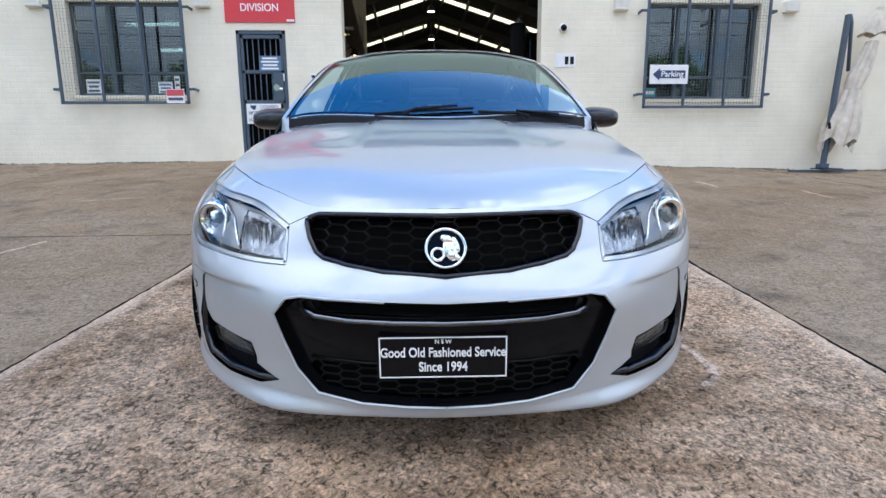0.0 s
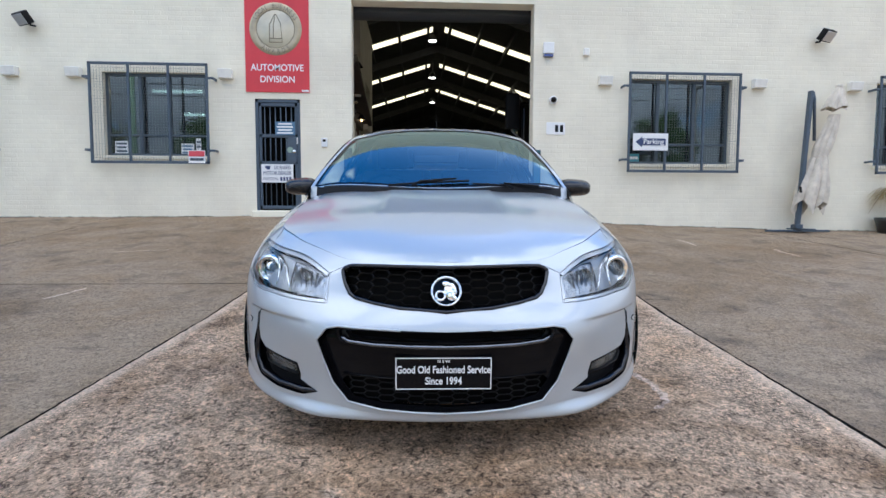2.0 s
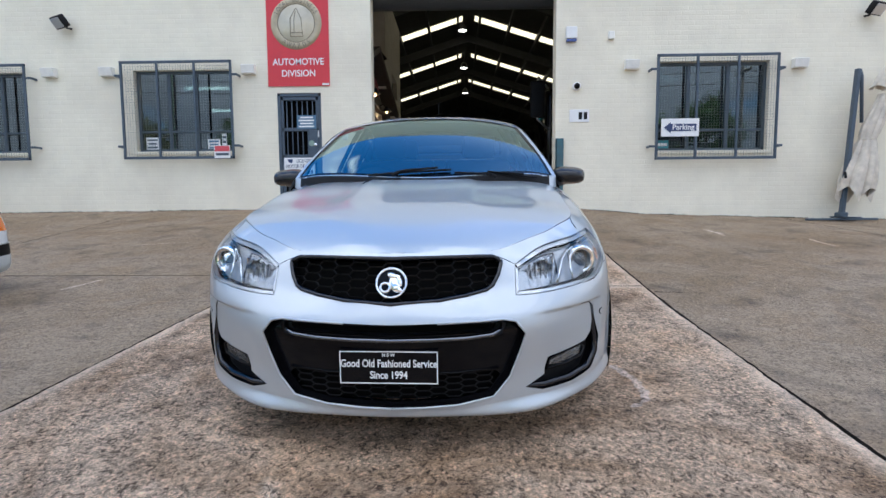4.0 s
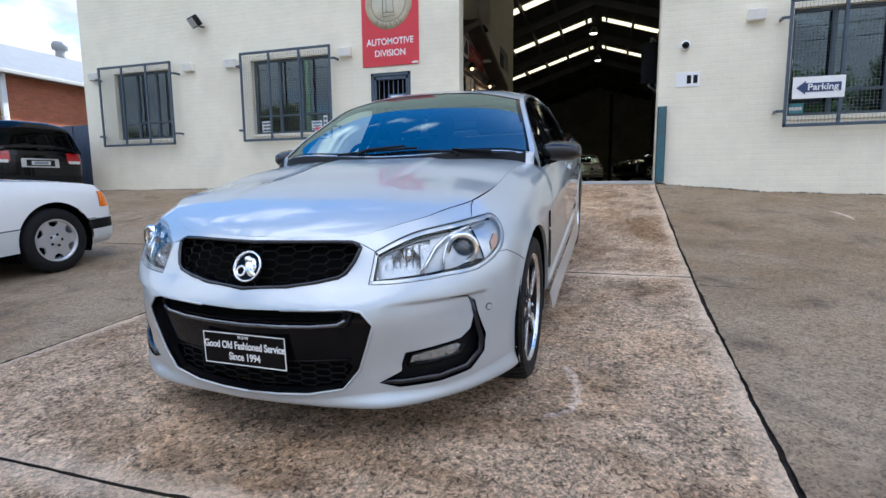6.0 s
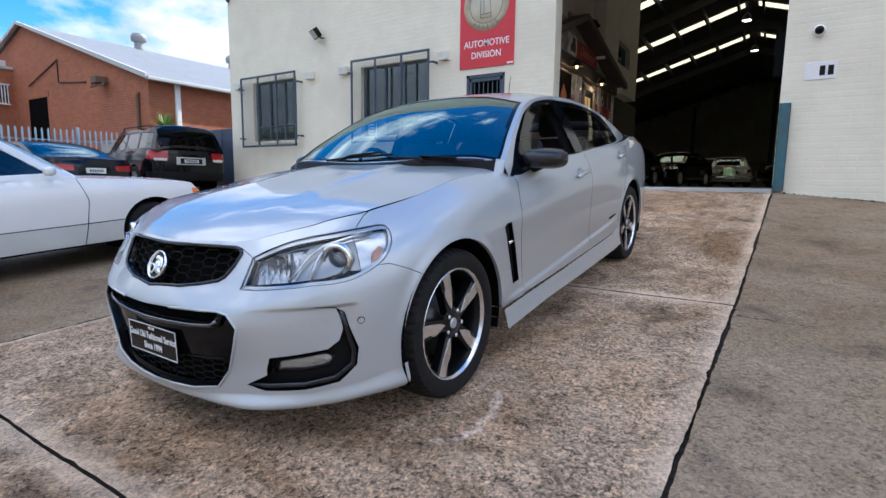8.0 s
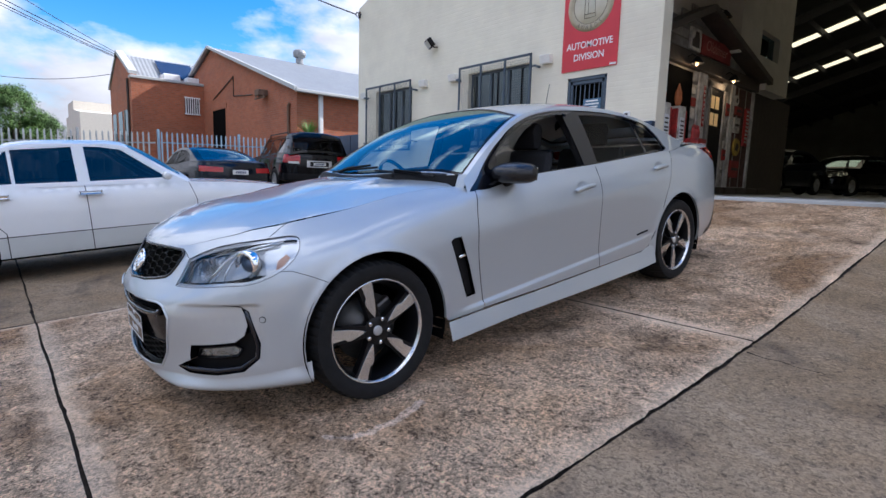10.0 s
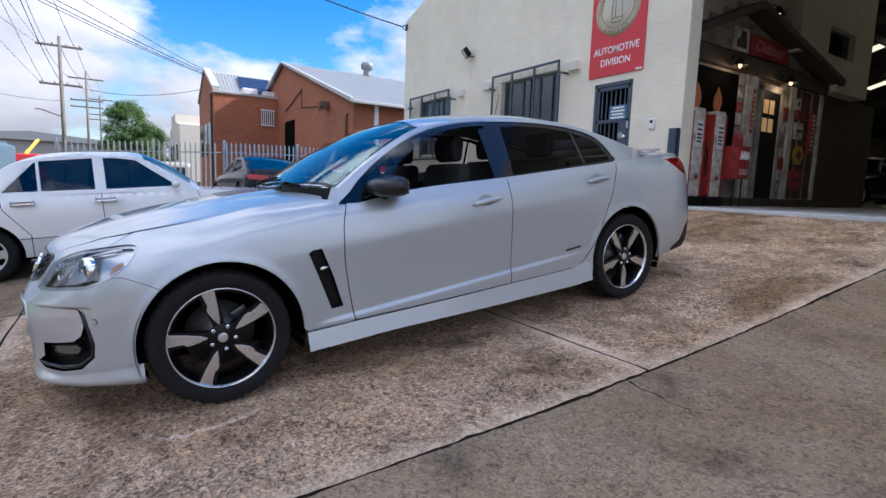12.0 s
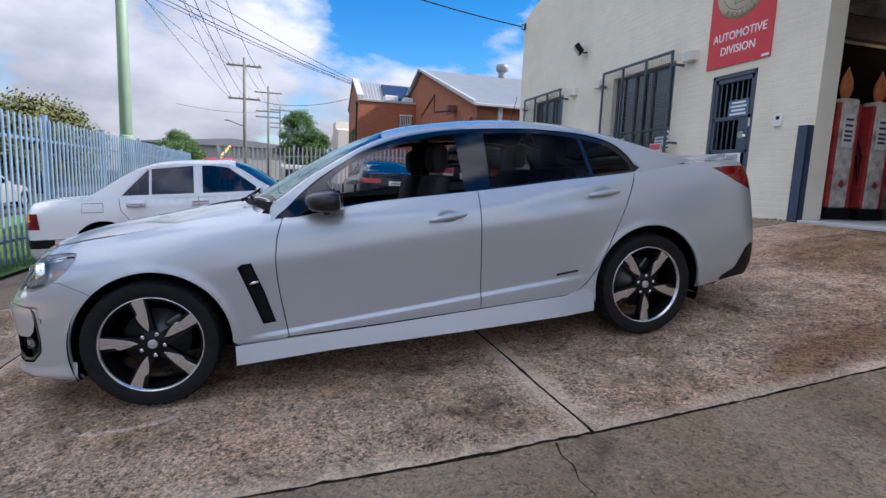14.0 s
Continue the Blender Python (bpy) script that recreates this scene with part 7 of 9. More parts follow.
part("lock", moved(lathe([(.032, 0), (.034, -.012), (.022, -.02), (0, -.02)], 18, "y"), Matrix.Translation((w - .125, .012, 1.10))), M_CHROME, door_1, "chrome door lock", True)
part("sticker", moved(lathe([(.055, 0), (.054, -.003), (0, -.003)], 20, "y"), Matrix.Translation((.215, .012, 1.13))), mat("green sticker", (.25, .34, .28), .5), door_1)
# black sheet in place of the unlit room behind the bars
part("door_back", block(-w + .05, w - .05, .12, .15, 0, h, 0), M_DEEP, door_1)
part("hinge_tab", block(w - .075, w - .055, .0, .02, 1.24, 1.36, .003), M_WHITE, door_1)
notice(door_1, -.055, .31, 1.40, 1.65, .012, M_BLUE_NOTE, 4, M_WHITE, "blue notice with white writing")
lic = part("licence_sign", block(-.32, .27, .000, .010, .52, .86, .003), M_WHITE, door_1, "white licensed motor dealer board")
words("lettering", "LICENSED", .095, Matrix.Translation((.07, -.002, .795)) @ Matrix.Rotation(radians(90), 4, "X"), M_NAVY, lic, squeeze=.72)
words("lettering", "MOTOR DEALER", .095, Matrix.Translation((-.025, -.002, .695)) @ Matrix.Rotation(radians(90), 4, "X"), M_NAVY, lic, squeeze=.74)
words("lettering", "LICENCE No", .075, Matrix.Translation((-.15, -.002, .590)) @ Matrix.Rotation(radians(90), 4, "X"), M_NAVY, lic, squeeze=.66)
for i in range(4):
    part("number_bar", block(.03 + .055 * i, .065 + .055 * i, -.004, .0, .555, .625, 0), M_NAVY, lic)
part("state_mark", prism([(-.25, .83), (-.15, .83), (-.16, .77), (-.20, .755), (-.25, .80)], -.003, .001, "xz"), M_NAVY, lic)
solid("door_step", block(-3.10, -2.18, WY - .16, WY, .95, 1.21, .02), M_WALL, "worn concrete door step with rust stains", "step")

# red award sign
sign = thing("award_sign", Matrix.Translation((-2.62, WY, 3.40)), "tall red award sign board with a bronze medal", "sign")
part("board", block(-.58, .58, -.022, 0, 0, 2.3, .003), M_RED, sign)
part("medal", moved(lathe([(.475, -.023), (.470, -.028), (.345, -.028), (.338, -.023)], 64, "y"), Matrix.Translation((-.02, 0, 1.14))), M_BRASS, sign, "bronze medal ring", True)
part("medal_disc", moved(lathe([(.338, -.0235), (.330, -.0265), (0, -.0265)], 64, "y"), Matrix.Translation((-.02, 0, 1.14))), mat("pale bronze print", (.52, .46, .34), .3, .5, var=.15, scale=3), sign, smooth=True)
part("medal_edge", moved(lathe([(.350, -.0285), (.346, -.031), (.338, -.0285)], 64, "y"), Matrix.Translation((-.02, 0, 1.14))), mat("dark bronze print", (.16, .13, .09), .4, .3), sign)
M_BRONZE_DARK = mat("dark bronze lettering", (.14, .115, .08), .4, .3)
for pts in ([(-.10, .90), (-.10, 1.22), (.00, 1.40), (.02, 1.40)], [(-.10, .90), (.13, .90), (.10, 1.24), (.02, 1.40)], [(-.03, .97), (-.03, 1.22), (.0, 1.36)], [(-.10, .97), (.13, .97)]):
    part("trophy_line", tube([(a - .03, -.028, b) for a, b in pts], .006, 5), M_BRONZE_DARK, sign)


def arc_words(text, r, a0, a1, flip=False):
    for i, ch in enumerate(text):
        if ch == " ":
            continue
        a = radians(a0 + (a1 - a0) * i / (len(text) - 1))
        rot = Matrix.Rotation(a - math.pi / 2 if not flip else a + math.pi / 2, 4, "Z")
        words("lettering", ch, .115, Matrix.Translation((-.02, -.029, 1.14)) @ Matrix.Rotation(radians(90), 4, "X") @ Matrix.Translation((r * math.cos(a), r * math.sin(a), 0)) @ rot, M_BRONZE_DARK, sign, squeeze=.8, depth=.001)


arc_words("LOCAL BUSINESS", .407, 152, 28)
arc_words("AWARDS", .407, 236, 304, True)
words("lettering", "AUTOMOTIVE", .168, Matrix.Translation((0, -.023, .44)) @ Matrix.Rotation(radians(90), 4, "X"), M_WHITE, sign, squeeze=.90, bold=.012)
words("lettering", "DIVISION", .168, Matrix.Translation((0, -.023, .23)) @ Matrix.Rotation(radians(90), 4, "X"), M_WHITE, sign, squeeze=.92, bold=.012)
words("lettering", "LOCAL BUSINESS AWARDS", .095, Matrix.Translation((0, -.023, 1.745)) @ Matrix.Rotation(radians(90), 4, "X"), M_WHITE, sign, squeeze=.80, bold=.012)
part("corner_label", block(.44, .57, -.025, -.021, .015, .05, .001), M_WHITE, sign)

# vents, lamps, camera, intercom, number board, posts
vent0 = thing("wall_vent", Matrix.Translation((-7.35, WY, 3.70)), "off white plastic wall vent hood", "vent", "wall vents")
part("hood", prism([(-.13, .075), (0, .085), (0, -.085), (-.10, -.085)], -.125, .125, "yz", .006), M_PVC, vent0)
part("louvre", block(-.11, .11, -.108, -.095, -.070, -.050, .003), M_PVC, vent0)
for x, z in ((-6.24, 3.70), (-3.55, 3.71), (3.53, 3.70), (6.55, 3.69), (8.48, 3.67), (-10.05, 3.68)):
    copy_thing(vent0, Matrix.Translation((x, WY, z)))
flood0 = thing("floodlight", Matrix.Translation((-6.90, WY, 4.56)) @ Matrix.Rotation(radians(-25), 4, "Z"), "black tilted floodlight on a wall bracket", "lamp", "floodlights")
part("bracket", tube([(0, 0, -.05), (0, -.08, -.06), (0, -.16, 0)], .018, 6), M_BLACK, flood0)
part("head", moved(block(-.15, .15, -.06, .06, -.11, .11, .02, 2), Matrix.Translation((0, -.20, .02)) @ Matrix.Rotation(radians(38), 4, "X")), M_BLACK, flood0, smooth="auto")
part("lens", moved(block(-.13, .13, -.068, -.058, -.09, .09, .004), Matrix.Translation((0, -.20, .02)) @ Matrix.Rotation(radians(38), 4, "X")), M_ALLOY_PAINT, flood0, "grey lamp glass")
copy_thing(flood0, Matrix.Translation((7.68, WY, 4.56)) @ Matrix.Rotation(radians(20), 4, "Z"))
dome = thing("security_camera", Matrix.Translation((2.54, WY, 3.33)), "small white dome security camera on the wall", "camera")
part("base", moved(lathe([(.075, 0), (.075, -.04), (.055, -.06)], 24, "y"), Matrix.Identity(4)), M_WHITE, dome, smooth=True)
part("dome", moved(lathe([(.055, -.055), (.050, -.09), (.030, -.115), (0, -.122)], 24, "y"), Matrix.Identity(4)), M_BLACK_GLOSS, dome, smooth=True)
alarm = thing("alarm_box", Matrix.Translation((2.43, WY, 4.24)), "white alarm box with a blue base", "alarm box")
part("cover", prism([(-.10, .15), (.10, .15), (.10, -.06), (-.10, -.06)], -.08, 0, "xz", .012), M_WHITE, alarm)
part("strobe", block(-.09, .09, -.07, 0, -.11, -.065, .01), mat("blue strobe", (.05, .10, .35), .2, 0, .5), alarm)
solid("junction_box", block(3.10, 3.21, WY - .07, WY, 4.16, 4.30, .01), M_PVC, "small grey junction box on the wall", "box")
icom = thing("intercom", Matrix.Translation((-1.78, WY, 2.49)), "white door intercom with a dark button", "intercom")
part("case", block(-.058, .058, -.035, 0, -.085, .085, .010, 2), M_WHITE, icom)
part("button", block(-.028, .028, -.040, -.034, .010, .055, .004), M_BLACK, icom)
nb = thing("number_board", Matrix.Translation((2.60, WY, 2.80)), "white number board with two plain dark bars", "sign")
part("board", block(-.18, .18, -.012, 0, -.115, .115, .002), M_WHITE, nb)
for x in (0.02, .115):
    part("number_bar", block(x - .032, x + .032, -.016, -.011, -.065, .065, .001), M_BLACK, nb)
for x0, x1, lab in ((-1.405, -1.262, "navy steel guard post bolted to the door jamb"), (2.165, 2.30, "teal steel guard post bolted to the door jamb")):
    gp = thing("guard_post", Matrix.Translation(((x0 + x1) / 2, WY, 1.14)), lab, "post", "guard posts")
    w2 = (x1 - x0) / 2
    part("channel", join(block(-w2, w2, -.10, -.085, 0, 1.24, .003), block(-w2, -w2 + .012, -.10, -.002, 0, 1.24, .003), block(w2 - .012, w2, -.10, -.002, 0, 1.24, .003)), M_POST_BLUE if x0 < 0 else M_POST_TEAL, gp)
part("tap", join(tube([(3.86, WY, 2.12), (3.86, WY - .06, 2.12), (3.90, WY - .16, 2.02)], .02, 6), tube([(3.98, WY - .02, 2.08), (4.0, WY - .05, 1.86)], .03, 6)), mat("rusty fitting", (.20, .12, .06), .8, .2, var=.3), win_3, "rusty fitting below the cage")

# sliding door edge and header
M_HEADER = mat("dark roller curtain", (.05, .055, .06), .5, .3)
rd = thing("roller_door", Matrix.Translation((0, WY + THICK, DOOR_TOP)), "rolled-up dark roller door above the opening", "door")
part("drum", moved(lathe([(.02, DOOR_L - .1), (.26, DOOR_L - .1), (.26, DOOR_R + .1), (.02, DOOR_R + .1)], 24), Matrix.Translation((0, .28, .12))), M_HEADER, rd, smooth="auto")
for i in range(3):
    part("slat", block(DOOR_L + .02, DOOR_R - .02, .03, .055, -.09 + .085 * i, -.01 + .085 * i, .01), M_HEADER, rd)

# cantilever umbrella, folded
M_CANVAS = mat("beige canvas", (.60, .54, .45), .9, var=.22, scale=6, bump=.3, bump_scale=40)
ub = thing("cantilever_umbrella", Matrix.Translation((7.24, 8.95, float(ground_z(7.24, 8.95)))), "folded beige cantilever umbrella on a grey post and cross base", "umbrella")
lean = Matrix.Rotation(radians(3.2), 4, "Y")
part("pole", moved(block(-.036, .036, -.045, .045, .05, 2.68, .01), lean), M_GREY_PAINT, ub)
part("arm", moved(tube([(.03, -.01, 2.66), (.06, -.02, 2.55), (.14, -.03, 1.75)], .028, 8), lean), M_GREY_PAINT, ub, smooth=True)
for q in (block(-.64, .62, -.06, .0, .015, .055, .008), block(-.30, .34, .06, .12, .015, .05, .008), block(-.05, .05, -.42, .22, .056, .085, .008)):
    part("base_bar", q, M_GREY_PAINT, ub)
part("socket", block(-.075, .075, -.075, .075, .08, .16, .012), M_GREY_PAINT, ub)
part("crank", tube([(-.02, -.05, .86), (-.06, -.12, .86), (-.06, -.14, .76)], .022, 6), M_BLACK, ub)
prof = np.array([(2.24, .640, .095), (2.0, .57, .125), (1.69, .45, .150), (1.52, .395, .135), (1.45, .38, .118), (1.38, .365, .150), (1.21, .33, .190), (1.0, .29, .235), (.80, .245, .255), (.62, .205, .245)])


def cloth(profile, folds, depth, hang, seed, rows=34, cols=120):
    """A gathered sheet: pleats run down it, and its hem hangs in points."""
    zs = np.linspace(profile[0, 0], profile[-1, 0], rows)
    v = []
    for i, z in enumerate(zs):
        k = i / (rows - 1)
        cx_, r = np.interp(-z, -profile[:, 0], profile[:, 1]), np.interp(-z, -profile[:, 0], profile[:, 2])
        for j in range(cols):
            a = 2 * math.pi * j / cols
            w = (a * folds / (2 * math.pi) + .25 * math.sin(2 * a + seed) + .10 * math.sin(5 * k + seed)) % 1
            pleat = abs(2 * w - 1) ** .8 - .5
            rr = r * (1 + depth * (.35 + .65 * k) * 2 * pleat + .05 * math.sin(9 * k + 3 * a + seed))
            corner = (abs(((a * 4 / (2 * math.pi) + .12 * seed) % 1) * 2 - 1)) ** 1.6
            v.append((cx_ + rr * math.cos(a), .8 * rr * math.sin(a), z - hang * corner * max(0, (k - .55) / .45) ** 1.3))
    return v, [(i * cols + j, (i + 1) * cols + j, (i + 1) * cols + (j + 1) % cols, i * cols + (j + 1) % cols) for i in range(rows - 1) for j in range(cols)]


part("canopy", cloth(prof, 9, .26, .30, 1.0), M_CANVAS, ub, "folded beige canvas with loose pointed hem", True)
part("vent_cap", cloth(np.array([(2.76, .70, .055), (2.66, .68, .10), (2.50, .645, .155), (2.38, .62, .195)]), 8, .22, .07, 2.3, 12, 96), M_CANVAS, ub, "small upper canvas cap with a scalloped hem", True)
part("cap", moved(lathe([(0, .05), (.05, .04), (.06, 0), (.055, -.02)], 16, "z"), Matrix.Translation((.70, 0, 2.76))), M_CANVAS, ub, smooth=True)
part("strap", moved(lathe([(.126, -.022), (.134, 0), (.126, .022)], 24, "z"), Matrix.Translation((.38, 0, 1.45)) @ Matrix.Diagonal((1, .85, 1, 1))), M_CANVAS, ub)

# potted grass
M_POT = mat("black glazed pot", (.015, .015, .016), .3, 0, .4)
M_STRAW = mat("dry grass blades", (.36, .27, .12), .9, var=.3, scale=8)
pot = thing("potted_plant", Matrix.Translation((9.16, 8.98, float(ground_z(9.16, 8.98)))), "dry yellow grass plant in a black pot by the wall", "plant")
part("pot", lathe([(0, .01), (.15, .0), (.20, .04), (.24, .22), (.27, .30), (.25, .31), (.22, .27), (0, .26)], 28, "z"), M_POT, pot, smooth=True)
part("stem", tube([(0, 0, .26), (.02, .01, .55), (.0, .02, .80)], [.035, .03, .025], 8), mat("brown stem", (.16, .11, .07), .9), pot, smooth=True)
rnd = random.Random(5)
bv, bf = [], []
for i in range(260):
    a, l, up = rnd.uniform(0, 6.283), rnd.uniform(.35, .62), rnd.uniform(.1, .5)
    base = Vector((0, .02, .80))
    d, s_ = Vector((math.cos(a), math.sin(a), 0)), Vector((-math.sin(a), math.cos(a), 0)) * .006
    pts = [base + d * l * t * .75 + Vector((0, 0, up * t - .95 * l * t * t)) for t in (0, .33, .66, 1)]
    k = len(bv)
    for p, wd in zip(pts, (1, 1, .8, .1)):
        bv += [tuple(p - s_ * wd), tuple(p + s_ * wd)]
    bf += [(k + 2 * i_, k + 2 * i_ + 1, k + 2 * i_ + 3, k + 2 * i_ + 2) for i_ in range(3)]
tagged(part("blades", (bv, bf), M_STRAW, pot), "arching straw-coloured blades", kind="stuff")

# ---------- inside the hall ----------
M_BOARD = mat("weathered grey board", (.40, .37, .33), .85, var=.3, scale=7, stain=(.12, .095, .08), stain_scale=2, stain_amount=.6, per_piece=.25)
M_WHITEWASH = mat("worn whitewash", (.60, .585, .55), .85, var=.25, scale=12, stain=(.22, .19, .16), stain_scale=4, stain_amount=.6)
M_RUST = mat("rusty red board", (.30, .040, .035), .7, var=.3, scale=5)
M_RUST_DARK = mat("dark red brown board", (.10, .045, .035), .8, var=.4, scale=6)
M_DARKWOOD = mat("dark stained wood", (.055, .040, .032), .6, var=.3, scale=8)
M_GLOW = mat("warm lit pane", (.8, .6, .3), .5, emit=(1.0, .62, .25), emit_strength=.10)
M_GLOBE = mat("orange pump globe", (.30, .085, .03), .6, var=.5, scale=14, emit=(1.0, .35, .12), emit_strength=.025)
M_BULB_WARM = mat("warm bulb", (1, .8, .5), .5, emit=(1.0, .58, .22), emit_strength=1.6)
M_PUMP_WHITE = mat("cream pump enamel", (.66, .62, .55), .6, 0, .2, var=.3, scale=9, stain=(.14, .10, .08), stain_scale=5, stain_amount=.7)
M_PUMP_RED = mat("red pump enamel", (.45, .035, .030), .6, 0, .2, var=.3, scale=9, stain=(.09, .03, .025), stain_scale=5, stain_amount=.6)
FX = -1.8
shop = thing("shop_front", Matrix.Translation((FX, 0, 1.17)), "old time filling station front with weathered boards and a gable", "shop front")
y0, y1, yp = 9.62, 15.28, 11.75
for i in range(15):
    z = .12 + .178 * i
    for a, b in ((y0, 12.58), (13.46, y1)):
        part("board", block(-.05, -.008 + .006 * (i % 2), a, b, z, z + .170, .006), M_BOARD, shop)
for i in range(7):
    z = 2.86 + .178 * i
    a, b = max(y0, yp - (3.66 - z) / .42), min(y1, yp + (3.66 - z) / .25)
    if b - a > .3:
        part("board", block(-.05, -.008 + .006 * (i % 2), a, b, z, z + .170, .006), M_BOARD, shop)
part("barge_board", prism([(9.5, 2.78), (yp, 3.70), (yp, 3.56), (9.5, 2.64)], -.04, .36, "yz", .01), M_DARKWOOD, shop)
part("barge_board", prism([(yp, 3.70), (15.45, 2.82), (15.45, 2.68), (yp, 3.56)], -.04, .36, "yz", .01), M_DARKWOOD, shop)
part("beam", block(-.03, .12, y0, y1, 2.50, 2.78, .01), M_DARKWOOD, shop)
sb = part("sign_board", block(0, .05, 11.98, 13.50, 2.86, 3.24, .008), M_RUST, shop, "faded red script sign")
words("lettering", "Oldtimer", .30, Matrix.Translation((.051, 12.74, 3.05)) @ Matrix.Rotation(radians(90), 4, "Z") @ Matrix.Rotation(radians(90), 4, "X") @ Matrix(((1, .28, 0, 0), (0, 1, 0, 0), (0, 0, 1, 0), (0, 0, 0, 1))), mat("faded sign lettering", (.50, .22, .18), .7, var=.3, scale=9), sb, squeeze=1.0)
for ya in (11.86, 13.62):
    for i in range(9):
        z = .32 + .245 * i
        part("tin_plaque", block(.005, .03, ya - .10, ya + .10, z, z + .17 + .02 * (i % 3), .005), (M_PUMP_WHITE, M_BOARD, M_PUMP_RED)[(i * 2 + int(ya)) % 3 if i % 4 == 2 else 1 - i % 2], shop)
pc = part("picture_panel", block(0, .05, 11.44, 11.92, 2.86, 3.28, .006), M_PUMP_WHITE, shop, "small picture panel of an old truck")
part("picture", prism([(11.50, 2.92), (11.50, 3.04), (11.60, 3.10), (11.64, 3.22), (11.78, 3.22), (11.82, 3.08), (11.84, 2.92)], .05, .056, "yz"), M_DARKWOOD, pc)
sd = new("door")
sd.parent = shop
tagged(sd, "dark wooden door with four warm lit panes")
part("leaf", block(-.04, .02, 12.62, 13.42, .05, 2.28, .01), M_BLACK, sd)
for q in (block(-.02, .05, 12.56, 12.66, .05, 2.40, .01), block(-.02, .05, 13.38, 13.50, .05, 2.40, .01), block(-.02, .05, 12.56, 13.50, 2.28, 2.42, .01)):
    part("door_case", q, M_BOARD, sd)
for a in (12.74, 12.98):
    for z in (1.50, 1.86):
        part("pane", block(.018, .024, a, a + .19, z, z + .27, .002), M_GLOW, sd)
for ya, hw in ((12.20, .19), (13.88, .11), (15.20, .07)):
    part("shop_post", block(.004, .05, ya - hw, ya + hw, .16, 2.50, .008), M_WHITEWASH, shop, "whitewashed worn board")
for a, b, c, d, mm in ((13.52, 13.72, 1.78, 2.05, M_RUST), (13.52, 13.72, .78, 1.02, M_PUMP_RED), (14.10, 14.42, 1.45, 1.80, M_PUMP_WHITE), (14.12, 14.50, 1.86, 2.05, M_RUST), (14.78, 15.00, 1.18, 2.08, M_PUMP_RED), (14.10, 14.60, .40, .80, M_RUST), (12.24, 12.35, 1.42, 2.26, M_PUMP_RED)):
    ts = part("tin_sign", block(.0, .058, a, b, c, d, .006), mm, shop, "faded painted tin sign")
    if d - c > .5:
        for z in np.arange(c + .07, d - .06, .09):
            part("text_bar", block(.056, .061, a + .03, b - .03, z, z + .05, 0), M_PUMP_WHITE, ts)
    else:
        part("text_bar", block(.056, .061, a + .04, b - .04, (c + d) / 2 - .03, (c + d) / 2 + .03, 0), M_DARKWOOD, ts)
for yc, zc, rr, mm, name in ((14.38, 1.12, .21, mat("yellow tin sign", (.45, .30, .05), .5, var=.3, scale=9), "round_sign"), (14.12, 2.18, .12, M_PUMP_WHITE, "wall_clock")):
    disc = part(name, moved(lathe([(0, .0), (rr, .0), (rr, .03), (rr * .93, .045), (0, .045)], 28, "x"), Matrix.Translation((.01, yc, zc))), mm, shop)
    part("mark", prism([(yc - rr * .55, zc - rr * .3), (yc - rr * .2, zc + rr * .5), (yc + rr * .5, zc + rr * .25), (yc + rr * .25, zc - rr * .5)], .05, .058, "yz"), M_DARKWOOD, disc)
for y in (14.05, 14.55, 15.05):
    part("dark_board", block(.0, .012, y - .20, y + .20, .18, 2.48, .004), M_RUST_DARK, shop)
# black sheet painted as the unlit depth of the shop window
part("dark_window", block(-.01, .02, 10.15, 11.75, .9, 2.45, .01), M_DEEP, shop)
for y in np.arange(10.0, 16.2, .75):
    part("plinth_stone", block(-.02, .10, y, y + .73, 0, .16, .02), M_DARKWOOD, shop)
for ya in (10.22, 10.86):
    gp = thing("petrol_pump", Matrix.Translation((FX + .16, ya, 1.17)) @ Matrix.Diagonal((.6, 1, 1, 1)), "vintage red and cream petrol pump with a glowing globe", "petrol pump", "petrol pumps")
    part("base", block(-.20, .20, -.24, .24, 0, .16, .01), M_BLACK, gp)
    part("cabinet", block(-.18, .18, -.15, .15, .16, 1.66, .03, 2), M_PUMP_WHITE, gp, smooth="auto")
    for sg in (1, -1):
        part("side_panel", block(-.17, .17, min(sg * .15, sg * .22), max(sg * .15, sg * .22), .16, 1.60, .02), M_PUMP_RED, gp)
    part("dial", block(.178, .19, -.10, .10, 1.0, 1.45, .004), M_WHITE, gp)
    for z in (1.08, 1.14, 1.20, 1.28, 1.36):
        part("text_bar", block(.189, .194, -.07, .07, z, z + .03, 0), M_DARKWOOD, gp)
    part("badge", moved(lathe([(.07, .0), (.06, .012), (0, .012)], 20, "x"), Matrix.Translation((.18, 0, .72))), M_PUMP_WHITE, gp)
    part("mark", prism([(-.06, .48), (.0, .55), (.06, .50), (.02, .44)], .18, .19, "yz"), M_PUMP_RED, gp)
    part("globe", lathe([(.05, 1.66), (.07, 1.70), (.10, 1.80), (.085, 1.92), (.04, 2.02), (0, 2.10)], 20, "z"), M_GLOBE, gp, "orange glowing pump globe", True)
    part("hose", tube([(.10, .22, 1.2), (.18, .30, .9), (.16, .32, .5), (.12, .26, .9)], .018, 6), M_BLACK, gp)
cool = thing("drink_cooler", Matrix.Translation((FX + .30, 11.30, 1.17)) @ Matrix.Diagonal((1, .74, 1, 1)), "red vintage drink cooler with white lettering", "cooler")
part("case", block(-.2, .2, -.26, .26, .50, 1.08, .02, 2), M_PUMP_RED, cool, smooth="auto")
for y_, z_ in ((-.18, .06), (.18, .06)):
    part("leg", tube([(.12, y_, 0), (.12, y_, .5)], .015, 6), M_BLACK, cool)
